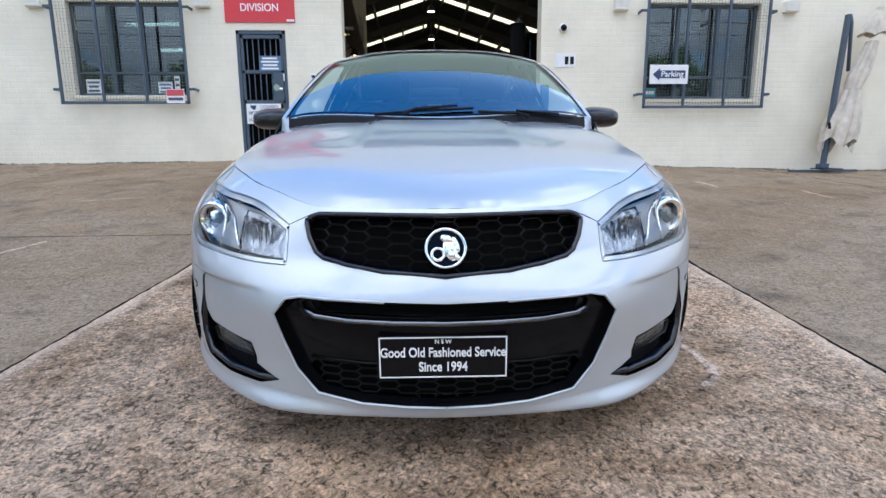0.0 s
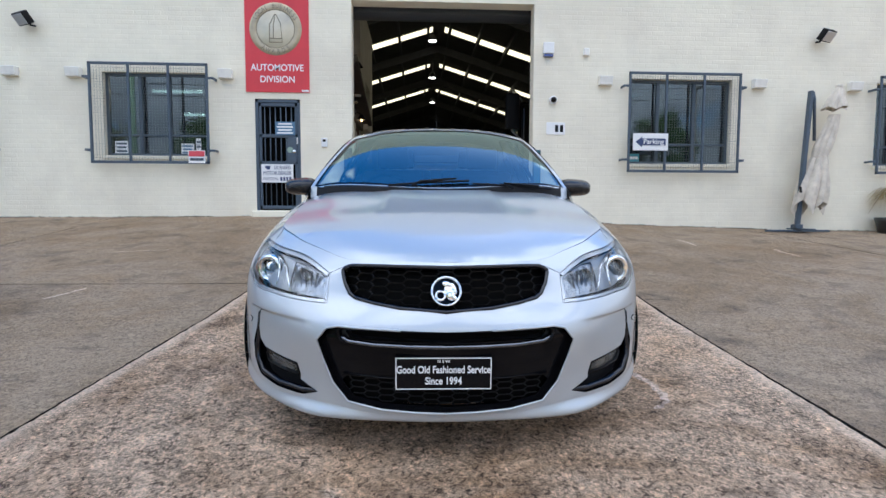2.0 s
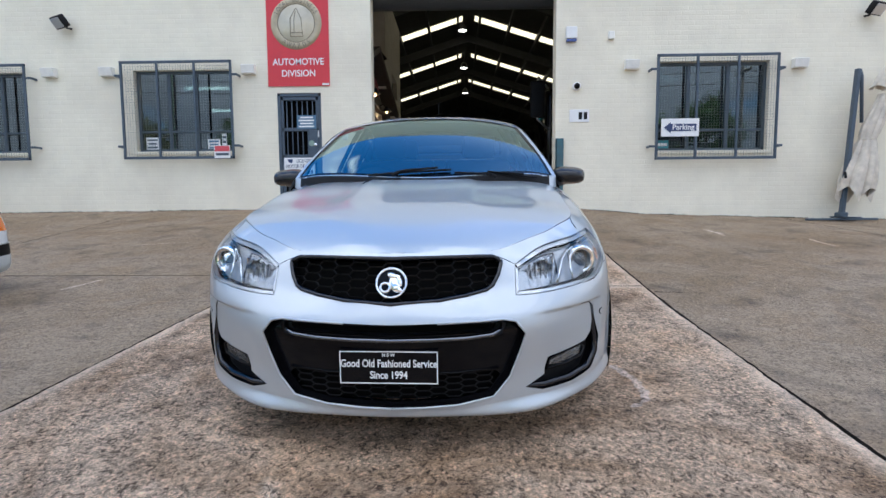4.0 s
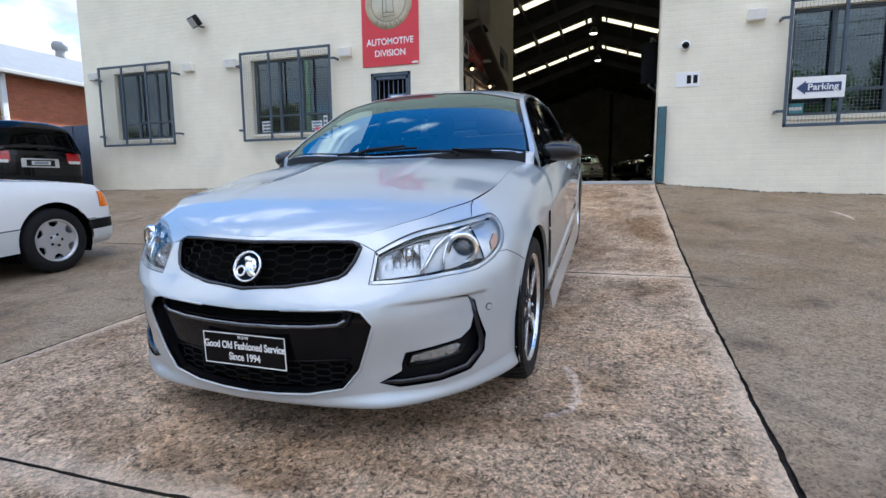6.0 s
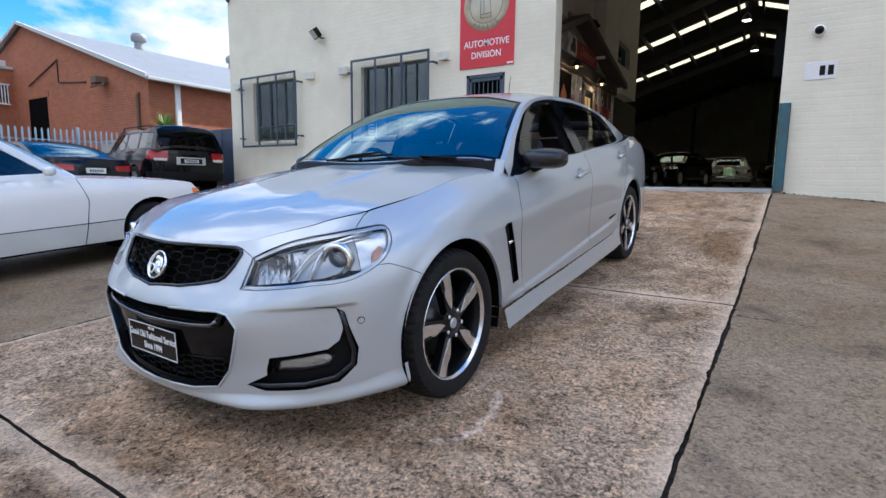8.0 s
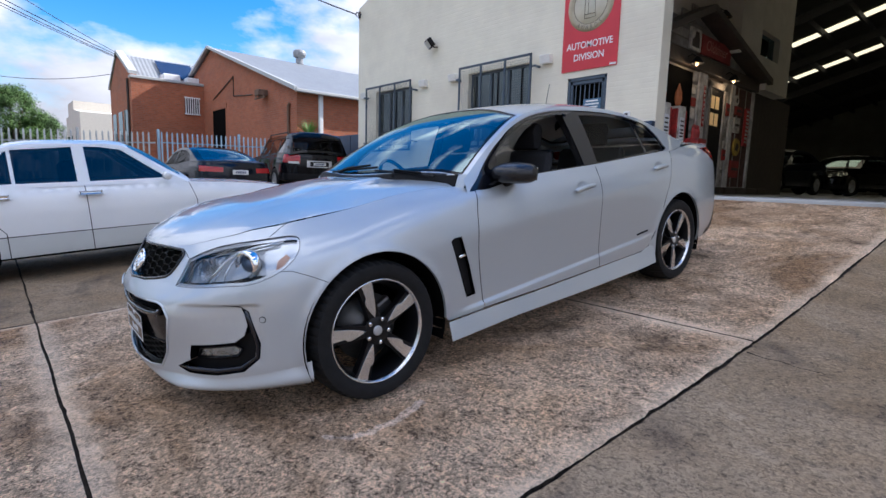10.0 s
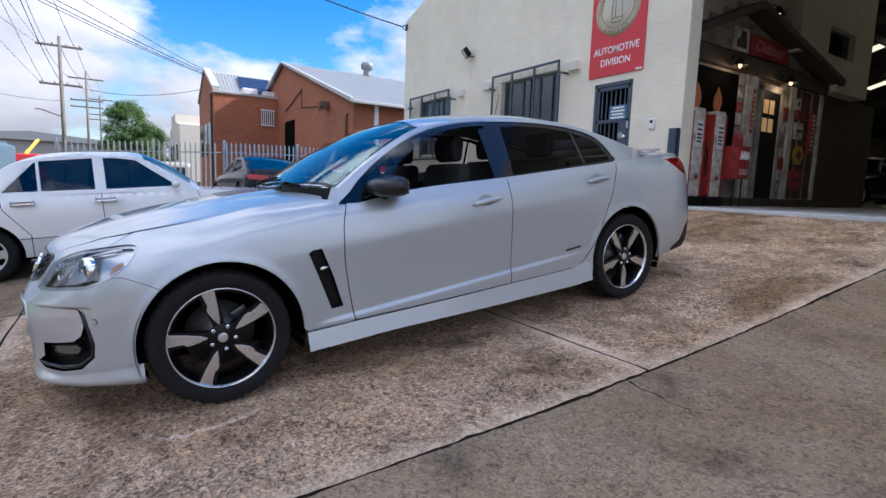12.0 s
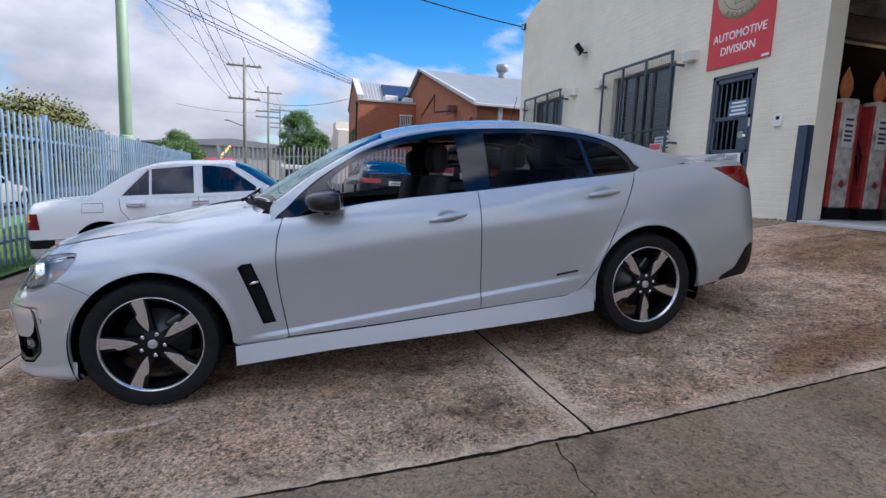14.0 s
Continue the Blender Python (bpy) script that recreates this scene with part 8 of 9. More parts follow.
part("bottle_rack", join(*[lathe_ for lathe_ in [moved(lathe([(0, 0), (.028, 0), (.028, .14), (.012, .20), (.012, .26)], 10, "z"), Matrix.Translation((.05, -.18 + .09 * i, 1.08))) for i in range(5)]]), M_PUMP_RED, cool)
words("lettering", "COLD", .15, Matrix.Translation((.201, .0, .62)) @ Matrix.Rotation(radians(90), 4, "Z") @ Matrix.Rotation(radians(90), 4, "X"), M_WHITE, cool, squeeze=.9)
for i in range(4):
    part("script_stroke", tube([(.203, -.18 + .10 * i, .84), (.203, -.14 + .10 * i, .98), (.203, -.10 + .10 * i, .86)], .014, 5), M_WHITE, cool)
for y, z in ((12.34, 3.58), (13.12, 2.44), (11.22, 2.49)):
    bl = thing("barn_lamp", Matrix.Translation((FX + .30, y, 1.17 + z)), "small dark barn lamp with a warm bulb", "lamp", "barn lamps")
    part("arm", tube([(-.30, 0, .10), (-.10, 0, .20), (0, 0, .12)], .012, 6), M_BLACK, bl)
    part("shade", lathe([(.03, .14), (.06, .10), (.13, .0)], 20, "z"), M_BLACK, bl, smooth=True)
    part("bulb", lathe([(0, .03), (.03, .02), (.033, 0), (.02, -.03), (0, -.04)], 14, "z"), M_BULB_WARM, bl, smooth=True)
    glow = bpy.data.lights.new("barn_bulb", "POINT")
    glow.energy, glow.color, glow.shadow_soft_size = 1.0 if z > 3 else 2.2, (1.0, .72, .42), .04
    new("barn_bulb", glow).location = (FX + .30, y, 1.17 + z - .07)
M_MEZZ = mat("pale mezzanine wall", (.62, .58, .50), .8, var=.1, scale=2)
mezz = solid("mezzanine_wall", join(block(FX - 3, FX - .06, WY + THICK, 15.3, 3.73, 4.30, 0), block(FX - 3, FX - .06, WY + THICK, 13.4, 4.30, 7.6, 0), block(FX - 3, FX + .25, 13.4, 14.7, 4.30, 6.9, 0), block(FX - 3, FX + .25, 14.7, 16.0, 4.12, 4.45, 0), block(FX - 3, FX + .25, 15.3, 16.0, 3.73, 4.12, 0), block(FX - 3, FX + .25, 14.7, 16.0, 5.02, 6.9, 0), block(FX - 3, FX + .25, 16.0, 16.95, 3.73, 6.9, 0), block(FX - 3, FX - .2, 14.7, 16.0, 4.45, 5.02, 0)), M_MEZZ, "pale mezzanine office wall above the shop front", "wall", kind="structure")
solid("mezzanine_window", join(block(FX + .10, FX + .12, 14.7, 16.0, 4.45, 5.02, 0)), M_PANE, "dark office window in the mezzanine", "window", kind="structure")
solid("shop_back_wall", block(FX - .35, FX - .06, WY + THICK, 18.5, 1.17, 3.75, 0), M_DARKWOOD, "dark wall behind the shop front", "wall", kind="structure")
for x in (-3.4, 1.9, 7.2):
    part("column", block(x - .12, x + .12, 45.7, 45.95, 1.17, roof_z(x) - .3, .01), M_BEAM, hall_roof)
solid("wainscot", block(WEST + .3, EAST - .3, 45.9, 45.98, 1.17, 3.1, .01), mat("paler lower wall", (.22, .22, .19), .8, var=.1), "paler painted lower band of the rear wall", "wall", kind="structure")

# truck just inside the opening: only its mirror shows past the jamb
tk = thing("truck", Matrix.Translation((3.4, 12.6, 1.17)), "dark delivery truck inside the hall with a tall mirror", "truck")
part("cab", block(-.95, 1.0, -.6, 1.4, .5, 2.75, .12, 3), M_BLACK_CAR, tk, smooth="auto")
for sx in (-.8, .85):
    part("wheel", moved(lathe([(.15, -.13), (.44, -.13), (.47, 0), (.44, .13), (.15, .13)], 32), Matrix.Translation((sx, .2, .47))), M_RUBBER, tk, smooth="auto")
part("mirror", moved(block(-.17, .17, -.07, .07, -.42, .42, .06, 3), Matrix.Translation((-1.22, -1.05, 2.40))), M_BLACK, tk, "tall black truck mirror", "auto")
part("mirror_arm", tube([(-.9, -.6, 2.75), (-1.2, -1.05, 2.9), (-1.22, -1.05, 1.95), (-.9, -.6, 1.8)], .025, 8), M_ALLOY_PAINT, tk, smooth=True)
part("side_flash", block(-1.0, -.955, -.4, .2, 2.1, 2.55, .01), M_TEAL, tk)
# ---------- fences ----------
M_RAIL_GREY = mat("galvanised grey fence", (.28, .31, .33), .5, .3, var=.1)


def palisade(name, a, b, top_a, top_b, material, label, pitch=.148):
    """A fence of pointed pickets on two rails with posts, from a to b."""
    ax, ay = a
    bx, by = b
    n = math.hypot(bx - ax, by - ay)
    ang = math.atan2(by - ay, bx - ax)
    za, zb = float(ground_z(ax, ay)), float(ground_z(bx, by))
    fence = thing(name, Matrix.Translation((ax, ay, 0)) @ Matrix.Rotation(ang, 4, "Z"), label, "fence")
    pk = None
    for i in range(int(n / pitch)):
        k = (i + .5) * pitch / n
        g = float(ground_z(ax + (bx - ax) * k, ay + (by - ay) * k))
        t = top_a + (top_b - top_a) * k
        if pk is None:
            pk = part("picket", prism([(-.022, -2.0), (-.022, -.06), (-.008, 0), (.008, 0), (.022, -.06), (.022, -2.0)], -.010, .010, "xz", .003), material, fence)
            mesh = pk.data
        else:
            pk = new("picket", mesh)
            pk.parent = fence
        pk.matrix_basis = Matrix.Translation((k * n, -.035, t))
    for d in (.32, 1.70):
        part("rail", tube([(0, 0, top_a - d), (n, 0, top_b - d)], .028, 4), material, fence)
    for i in range(int(n / 2.45) + 1):
        k = min(i * 2.45 / n, 1)
        t = top_a + (top_b - top_a) * k
        part("post", block(k * n - .035, k * n + .035, 0, .07, float(ground_z(ax + (bx - ax) * k, ay + (by - ay) * k)) - .1, t + .07, .006), material, fence)
    return fence


palisade("front_fence", (-3.0, -.72), (-16.6, -.74), 2.16, 2.10, M_FENCE, "pale blue steel palisade fence along the street")
palisade("side_fence", (-14.9, 4.9), (-14.9, 9.1), 2.55, 2.62, M_FENCE, "pale blue steel palisade fence beside the brick shed")
palisade("gate", (-14.9, .4), (-14.9, 4.8), 2.32, 2.53, M_RAIL_GREY, "grey steel palisade gate beside the yard")
gate = thing("sheet_gate", Matrix.Translation((-12.75, 9.45, float(ground_z(-12.7, 9.1)))), "dark blue sheet steel gate between shed and workshop", "gate")
for i in range(14):
    part("sheet_rib", block(-2.25 + .32 * i, -1.95 + .32 * i, -.012 - .014 * (i % 2), .012, .06, 1.62, .004), M_POST_BLUE, gate)
for z in (.10, .85, 1.56):
    part("gate_rail", block(-2.28, 2.28, .012, .055, z, z + .06, .005), M_POST_BLUE, gate)
for x in (-2.25, 2.22):
    part("gate_post", block(x - .05, x + .05, -.05, .05, -.1, 1.80, .008), M_POST_BLUE, gate)

# ---------- brick shed and house ----------
M_IRON = mat("pale corrugated iron", (.27, .285, .295), .5, .2, var=.08, scale=2)
M_FASCIA = mat("pale grey fascia", (.46, .47, .46), .6)
M_CONC = mat("rendered patch", (.42, .36, .30), .85, var=.1)


def corrugated(p0, p1, p2, p3, pitch=.19, depth=.022):
    """A wavy sheet: p0-p1 along the eave, p3-p2 along the ridge."""
    p0, p1, p2, p3 = map(Vector, (p0, p1, p2, p3))
    n = int((p1 - p0).length / pitch * 4)
    up = (p1 - p0).cross(p3 - p0).normalized()
    up = up if up.z > 0 else -up
    v = []
    for i in range(n + 1):
        k = i / n
        o = up * depth * math.sin(i * math.pi / 2)
        v += [tuple(p0.lerp(p1, k) + o), tuple(p3.lerp(p2, k) + o)]
    return v, [(2 * i, 2 * i + 2, 2 * i + 3, 2 * i + 1) for i in range(n)]


shed = thing("brick_shed", Matrix.Identity(4), "red brick gabled shed with a pale corrugated roof", "building")
SX, PX, SY, EZ, PZ = -15.2, -24.6, 9.6, 4.50, 7.45
part("wall", prism([(SX, .3), (SX, EZ), (PX, PZ), (2 * PX - SX, EZ), (2 * PX - SX, .3)], SY, SY + .25, "xz"), M_BRICK, shed, "red brick gable wall")
part("wall", block(SX - .25, SX, SY + .25, 34, .3, EZ, 0), M_BRICK, shed)
part("wall", block(2 * PX - SX, 2 * PX - SX + .25, SY + .25, 34, .3, EZ, 0), M_BRICK, shed)
part("roof", corrugated((SX + .25, SY - .2, EZ - .02), (SX + .25, 34, EZ - .02), (PX, 34, PZ + .08), (PX, SY - .2, PZ + .08)), M_IRON, shed, "pale corrugated iron roof", True)
part("roof", corrugated((2 * PX - SX - .25, SY - .2, EZ - .02), (2 * PX - SX - .25, 34, EZ - .02), (PX, 34, PZ + .08), (PX, SY - .2, PZ + .08)), M_IRON, shed, smooth=True)
part("barge", prism([(SX + .28, EZ - .10), (PX, PZ + .02), (PX, PZ + .14), (SX + .28, EZ + .06)], SY - .24, SY - .12, "xz"), M_FASCIA, shed)
part("barge", prism([(2 * PX - SX - .28, EZ - .10), (PX, PZ + .02), (PX, PZ + .14), (2 * PX - SX - .28, EZ + .06)], SY - .24, SY - .12, "xz"), M_FASCIA, shed)
part("gutter", block(SX + .22, SX + .36, SY - .2, 34, EZ - .14, EZ - .02, .02), M_FASCIA, shed)
part("downpipe", block(SX, SX + .12, 10.45, 10.62, .5, EZ - .1, .02), M_WHITE, shed, "white downpipe")
part("downpipe", tube([(SX - .62, SY - .06, .5), (SX - .62, SY - .06, 3.95), (SX - .55, SY - .02, 4.05)], .06, 8), mat("rusty brown pipe", (.18, .10, .06), .7), shed)
part("patch", block(SX - 3.4, SX - 1.3, SY - .03, SY, .6, 2.55, .01), M_CONC, shed)
# thin black sheet on the wall, painted as the doorway's shade
part("opening", block(-24.6, -22.8, SY - .012, SY, .5, 4.45, .004), M_DEEP, shed, "black sheet for the shade in the doorway")
part("lintel", block(-24.8, -22.6, SY - .03, SY, 4.45, 4.68, .01), M_BRICK, shed)
part("conduit", tube([(-24.4, SY - .03, 5.0), (-21.6, SY - .03, 5.75), (-21.6, SY - .03, 4.9), (-19.4, SY - .03, 4.72)], .025, 6), M_DARKWOOD, shed)
part("insulator", join(block(SX - 3.3, SX - 2.3, SY - .30, SY - .22, 4.40, 4.46, .01), block(SX - 3.0, SX - 2.6, SY - .4, SY, 4.5, 4.75, .02), tube([(SX - 3.2, SY - .26, 4.46), (SX - 3.2, SY - .26, 4.62)], .03, 6), tube([(SX - 2.4, SY - .26, 4.46), (SX - 2.4, SY - .26, 4.62)], .03, 6)), mat("rusty bracket", (.16, .10, .07), .8), shed, "rusty cable bracket")
for i, y in enumerate((14.3, 19.5, 25.0)):
    vt = new("roof_vent")
    vt.parent, vt.matrix_basis = shed, Matrix.Translation((PX, y, PZ + .05))
    part("neck", lathe([(.22, 0), (.20, .34)], 20, "z"), M_IRON, vt, smooth=True)
    part("cowl", lathe([(.20, .34), (.33, .40), (.36, .62), (.27, .76), (0, .82)], 20, "z"), M_IRON, vt, "round metal roof ventilator", True)
house = thing("brick_house", Matrix.Identity(4), "red brick building with pale parapet and solar panels", "building")
HX0, HX1, HY, HZ, HP = -31.4, -26.0, 6.55, 5.80, 7.35
hm = -29.0
part("wall", block(HX1 - .25, HX1, HY, 20, .2, HZ, 0), M_BRICK, house)
part("wall", prism([(HX0, .2), (HX0, HZ), (hm, HP), (HX1, HZ + .18), (HX1, .2)], HY - .25, HY, "xz"), M_BRICK, house, "brick gable end")
part("coping", block(HX1 - .32, HX1 + .06, HY - .3, 20, HZ, HZ + .14, .02), M_FASCIA, house, "pale parapet coping")
part("gable_coping", prism([(HX0 - .1, HZ), (hm, HP + .02), (HX1, HZ + .18), (HX1, HZ + .34), (hm, HP + .20), (HX0 - .1, HZ + .18)], HY - .32, HY + .04, "xz"), M_FASCIA, house)
part("side_wing", block(-34.6, HX0, HY + .4, 16, .2, 5.45, .02), mat("orange brick", (.52, .21, .10), .85, var=.15, scale=5), house, "lower wing of paler orange brick")
for y_, z_ in ((8.3, 6.0), (9.4, 5.95)):
    part("roof_unit", block(-27.6, -26.7, y_ - .4, y_ + .4, z_ - .15, z_ + .35, .04), M_WHITE, house, "white air conditioning unit on the roof")
part("roof", corrugated((HX1 - .6, HY, HZ - .1), (HX1 - .6, 20, HZ - .1), (hm, 20, HP), (hm, HY, HP)), M_IRON, house, smooth=True)
M_SOLAR = mat("solar panel", (.03, .045, .09), .15, .2, .5)
for i in range(5):
    y = HY + 1.4 + 1.9 * i
    k0, k1 = .25, .85
    xa, xb = HX1 - .6 + (hm - HX1 + .6) * k0, HX1 - .6 + (hm - HX1 + .6) * k1
    za, zb = HZ - .1 + (HP - HZ + .1) * k0 + .1, HZ - .1 + (HP - HZ + .1) * k1 + .1
    part("solar_panel", ([(xa, y, za), (xa, y + 1.75, za), (xb, y + 1.75, zb), (xb, y, zb), (xa, y, za + .04), (xa, y + 1.75, za + .04), (xb, y + 1.75, zb + .04), (xb, y, zb + .04)], [(0, 1, 2, 3), (7, 6, 5, 4), (0, 4, 5, 1), (1, 5, 6, 2), (2, 6, 7, 3), (3, 7, 4, 0)]), M_SOLAR, house)
gw = new("grated_window")
gw.parent = house
gw.matrix_basis = Matrix.Translation((HX1, 9.02, 4.75))
part("frame", block(0, .06, -.36, .36, -.42, .38, .02), M_PANE, gw)
for i in range(7):
    part("bar", block(.07, .11, -.34 + .105 * i, -.30 + .105 * i, -.42, .40, .005), M_WHITE, gw)
for z in (-.44, .38):
    part("rail", block(.06, .12, -.38, .38, z, z + .06, .005), M_WHITE, gw)
for x in (-27.4, -28.8, -30.4):
    part("window", block(x - .5, x + .5, HY - .27, HY - .22, 2.6, 4.4, .01), M_PANE, house)
part("gutter_pipe", tube([(HX1 - .5, HY - .3, .4), (HX1 - .5, HY - .3, 5.8)], .06, 6), M_DARKWOOD, house)
cream = thing("cream_building", Matrix.Identity(4), "distant cream rendered building with stepped parapet", "building")
M_CREAMB = mat("cream render", (.62, .58, .50), .8, var=.08)
part("wall", prism([(-62, .2), (-62, 6.5), (-60, 6.5), (-60, 7.7), (-56, 7.7), (-56, 6.9), (-52, 6.4), (-52, .2)], 7.2, 18, "xz"), M_CREAMB, cream)
for x in (-60.5, -58.0, -54.5):
    part("window", block(x - .6, x + .6, 7.15, 7.2, 3.0, 4.6, .01), M_PANE, cream)
shop_row = thing("far_warehouse", Matrix.Identity(4), "long low grey warehouse far down the street", "building")
part("wall", block(-170, -158, -40, 10, -.4, 9.0, .1), mat("grey far wall", (.42, .40, .36), .8, var=.08), shop_row)
part("roof", prism([(-42, 9.0), (-15, 11.2), (12, 9.0)], -171, -157, "yz"), M_IRON, shop_row)

# ---------- poles and wires ----------
M_POLE_GREEN = mat("pale green steel pole", (.30, .42, .30), .5, .1, var=.1, scale=2)
M_TIMBER = mat("weathered pole timber", (.20, .18, .155), .9, var=.2, scale=4)
M_WIRE = mat("black cable", (.02, .02, .022), .6)


def power_pole(x, y, top, arms, material=M_TIMBER, r=.16):
    g = float(ground_z(x, y))
    p = thing("power_pole", Matrix.Translation((x, y, g)), "tall timber power pole with cross arms and insulators", "pole", "power poles")
    part("pole", tube([(0, 0, -.2), (0, 0, top - g)], [r, r * .62], 10), material, p, smooth=True)
    for z, half in arms:
        part("cross_arm", block(-.06, .06, -half, half, z - g - .07, z - g + .07, .01), material, p)
        for i in range(4):
            yy = -half + .15 + (2 * half - .3) * i / 3
            part("insulator", lathe([(.05, z - g + .07), (.06, z - g + .14), (.03, z - g + .22), (0, z - g + .24)], 8, "z"), M_BRASS, p).location = (0, yy, 0)
    return p


p1 = power_pole(-41.0, -1.05, 10.55, ((9.9, 1.3), (7.35, 1.2)))
part("street_light", tube([(0, 0, 5.2), (.2, -1.2, 5.6), (.2, -1.5, 5.6)], .05, 6), M_TIMBER, p1)
power_pole(-66.0, -.45, 12.4, ((11.6, 1.6), (9.3, 1.5), (8.6, 1.5)))
power_pole(-86.2, .4, 12.5, ((11.9, 1.6), (9.8, 1.6), (9.1, 1.6)))
gp = thing("green_pole", Matrix.Translation((-11.0, -1.2, float(ground_z(-11.0, -1.2)))), "thick pale green street pole behind the fence", "pole")
part("pole", tube([(0, 0, -.2), (0, 0, 5), (.02, 0, 10.5)], [.150, .130, .105], 16), M_POLE_GREEN, gp, smooth=True)
part("collar", lathe([(.135, 2.2), (.160, 2.22), (.160, 2.30), (.135, 2.32)], 16, "z"), M_POLE_GREEN, gp)


def cable(a, b, sag, r=.016):
    a, b = Vector(a), Vector(b)
    pts = [a.lerp(b, i / 16) - Vector((0, 0, sag * 4 * (i / 16) * (1 - i / 16))) for i in range(17)]
    return solid("cable", tube([tuple(p) for p in pts], r, 5), M_WIRE, "black overhead cable sagging between poles", "cable", "overhead cables")


power_pole(22.6, -22.0, 14.0, ((12.6, 1.3), (11.4, 1.2)))
for z in (12.7, 11.5, 10.6):
    cable((-30, -22.0, z), (22.6, -22.0, z), .5, .03)
    cable((22.6, -22.0, z), (60, -22.0, z), .5, .03)
cable((-41, -.2, 9.95), (-11.0, -1.0, 12.5), .9)
cable((-41, -1.8, 9.95), (-11.0, -1.5, 12.6), .9)
cable((-41, -1.0, 7.4), (-11.0, -1.2, 10.0), .8)
for dy in (-.9, 0, .9):
    cable((-41, -1.05 + dy, 10.0), (-66, -.45 + dy, 11.7), .8)
    cable((-66, -.45 + dy, 11.7), (-86, .4 + dy, 12.0), .6)
cable((-41, -.6, 7.4), (-31.0, 6.3, 6.6), .5)
cable((-29.4, 6.3, 7.5), (-7.0, -8.6, 10.2), .5, .014)
cable((-29.2, 6.3, 7.35), (-8.0, -10.0, 10.0), .6, .018)
cable((-29.0, 6.3, 7.2), (-8.2, -10.6, 9.9), .6, .018)
cable((-28.8, 6.3, 7.1), (-8.0, -11.4, 9.9), .6, .014)
for k, (yy, zz) in enumerate(((-2.6, 12.9), (-4.2, 13.4), (-6.0, 13.2), (-8.5, 12.6))):
    cable((-41, -2.0 - .1 * k, 9.95 if k % 2 else 7.4), (-9.0, yy, zz), .7, .013)
cable((WEST, WY - .1, 6.0), (-11.0, -1.2, 8.4), .35, .018)
cable((-66, -.4, 9.4), (-41, -6, 6.6), .4, .016)
hook = thing("cable_hook", Matrix.Translation((WEST + .05, WY, 6.02)), "rusty cable hook with curled leads on the wall corner", "hook")
part("hook", tube([(0, 0, 0), (0, -.12, .02), (.04, -.16, -.08), (.10, -.10, -.16), (.14, -.05, -.04)], .014, 6), M_WIRE, hook)
part("bracket", block(-.05, .05, -.04, 0, -.12, .06, .01), M_DARKWOOD, hook)

# ---------- trees ----------
M_LEAF = mat("leaves", (0.064, 0.132, 0.026), .7, var=.45, scale=1.2, per_piece=.15)
M_LEAF_DRY = mat("olive leaves", (0.130, 0.135, 0.048), .8, var=.4, scale=1.2)
M_BARK = mat("bark", (.10, .075, .05), .9, var=.3)


def tree(x, y, base, height, width, leaf, seed, label, clumps=60):
    rnd = random.Random(seed)
    t = thing("tree", Matrix.Translation((x, y, base)), label, "tree")
    part("trunk", tube([(0, 0, -.3), (.1, .05, height * .25), (.0, .1, height * .5)], [width * .045, width * .035, width * .02], 8), M_BARK, t, smooth=True)
    centres = []
    for i in range(clumps):
        a, k = rnd.uniform(0, 6.283), rnd.random()
        z = height * (.25 + .72 * k)
        r = width * .5 * math.sin(math.pi * min(1, .18 + .78 * k)) ** .7 * rnd.uniform(.3, 1.0)
        centres.append((r * math.cos(a), r * math.sin(a), z))
    for i in range(6):
        c = centres[i * 7 % clumps]
        part("limb", tube([(0, .05, height * .3), (c[0] * .5, c[1] * .5, (height * .3 + c[2]) / 2 + .2), c], [width * .018, width * .012, width * .004], 6), M_BARK, t)
    v, f = [], []
    for c in centres:
        s = width * rnd.uniform(.10, .17)
        for _ in range(300):
            d = Vector((rnd.gauss(0, 1), rnd.gauss(0, 1), rnd.gauss(0, .8))).normalized() * s * rnd.uniform(.35, 1.05)
            p = Vector(c) + d
            n = (d.normalized() + Vector((rnd.gauss(0, .5), rnd.gauss(0, .5), rnd.gauss(.3, .5)))).normalized()
            e1 = n.orthogonal().normalized() * width * rnd.uniform(.010, .018)
            e2 = n.cross(e1)
            k = len(v)
            v += [tuple(p - e1), tuple(p + e2 * .6), tuple(p + e1), tuple(p - e2 * .6)]
            f.append((k, k + 1, k + 2, k + 3))
    tagged(part("crown", (v, f), leaf, t), kind="stuff")
    return t


tree(-71.0, 3.3, 1.0, 9.1, 6.4, M_LEAF, 1, "dense green roadside tree lit by the sun", 90)
tree(-72.5, 6.2, 1.0, 6.4, 5.0, M_LEAF, 2, "dense green roadside tree lit by the sun", 60)
tree(-56, -8.6, -.3, 4.6, 5.6, M_LEAF, 3, "broad olive green tree across the street", 70)
tree(-34, -12.4, -.3, 5.2, 8.0, M_LEAF_DRY, 4, "broad olive green tree across the street", 90)
tree(-75, -12.8, -.3, 6.9, 6.0, M_LEAF, 5, "dark green tree across the street", 60)
tree(-24, -19, -.3, 7.5, 9, M_LEAF_DRY, 6, "broad olive green tree across the street", 80)
tree(14, -24, -.3, 9, 9, M_LEAF, 7, "green tree across the street", 60)
tree(2, -26, -.3, 8, 8, M_LEAF, 8, "green tree across the street", 60)
tree(21.0, -25, -.3, 10.5, 6.5, M_LEAF, 12, "tall green tree across the street", 60)
tree(-19.0, -27, -.3, 9.5, 8, M_LEAF, 13, "green tree across the street", 60)
yucca = thing("yucca", Matrix.Translation((-14.9, 9.9, float(ground_z(-14.9, 9.9)))), "small spiky green yucca behind the parked wagon", "plant")
rnd = random.Random(9)
yv, yf = [], []
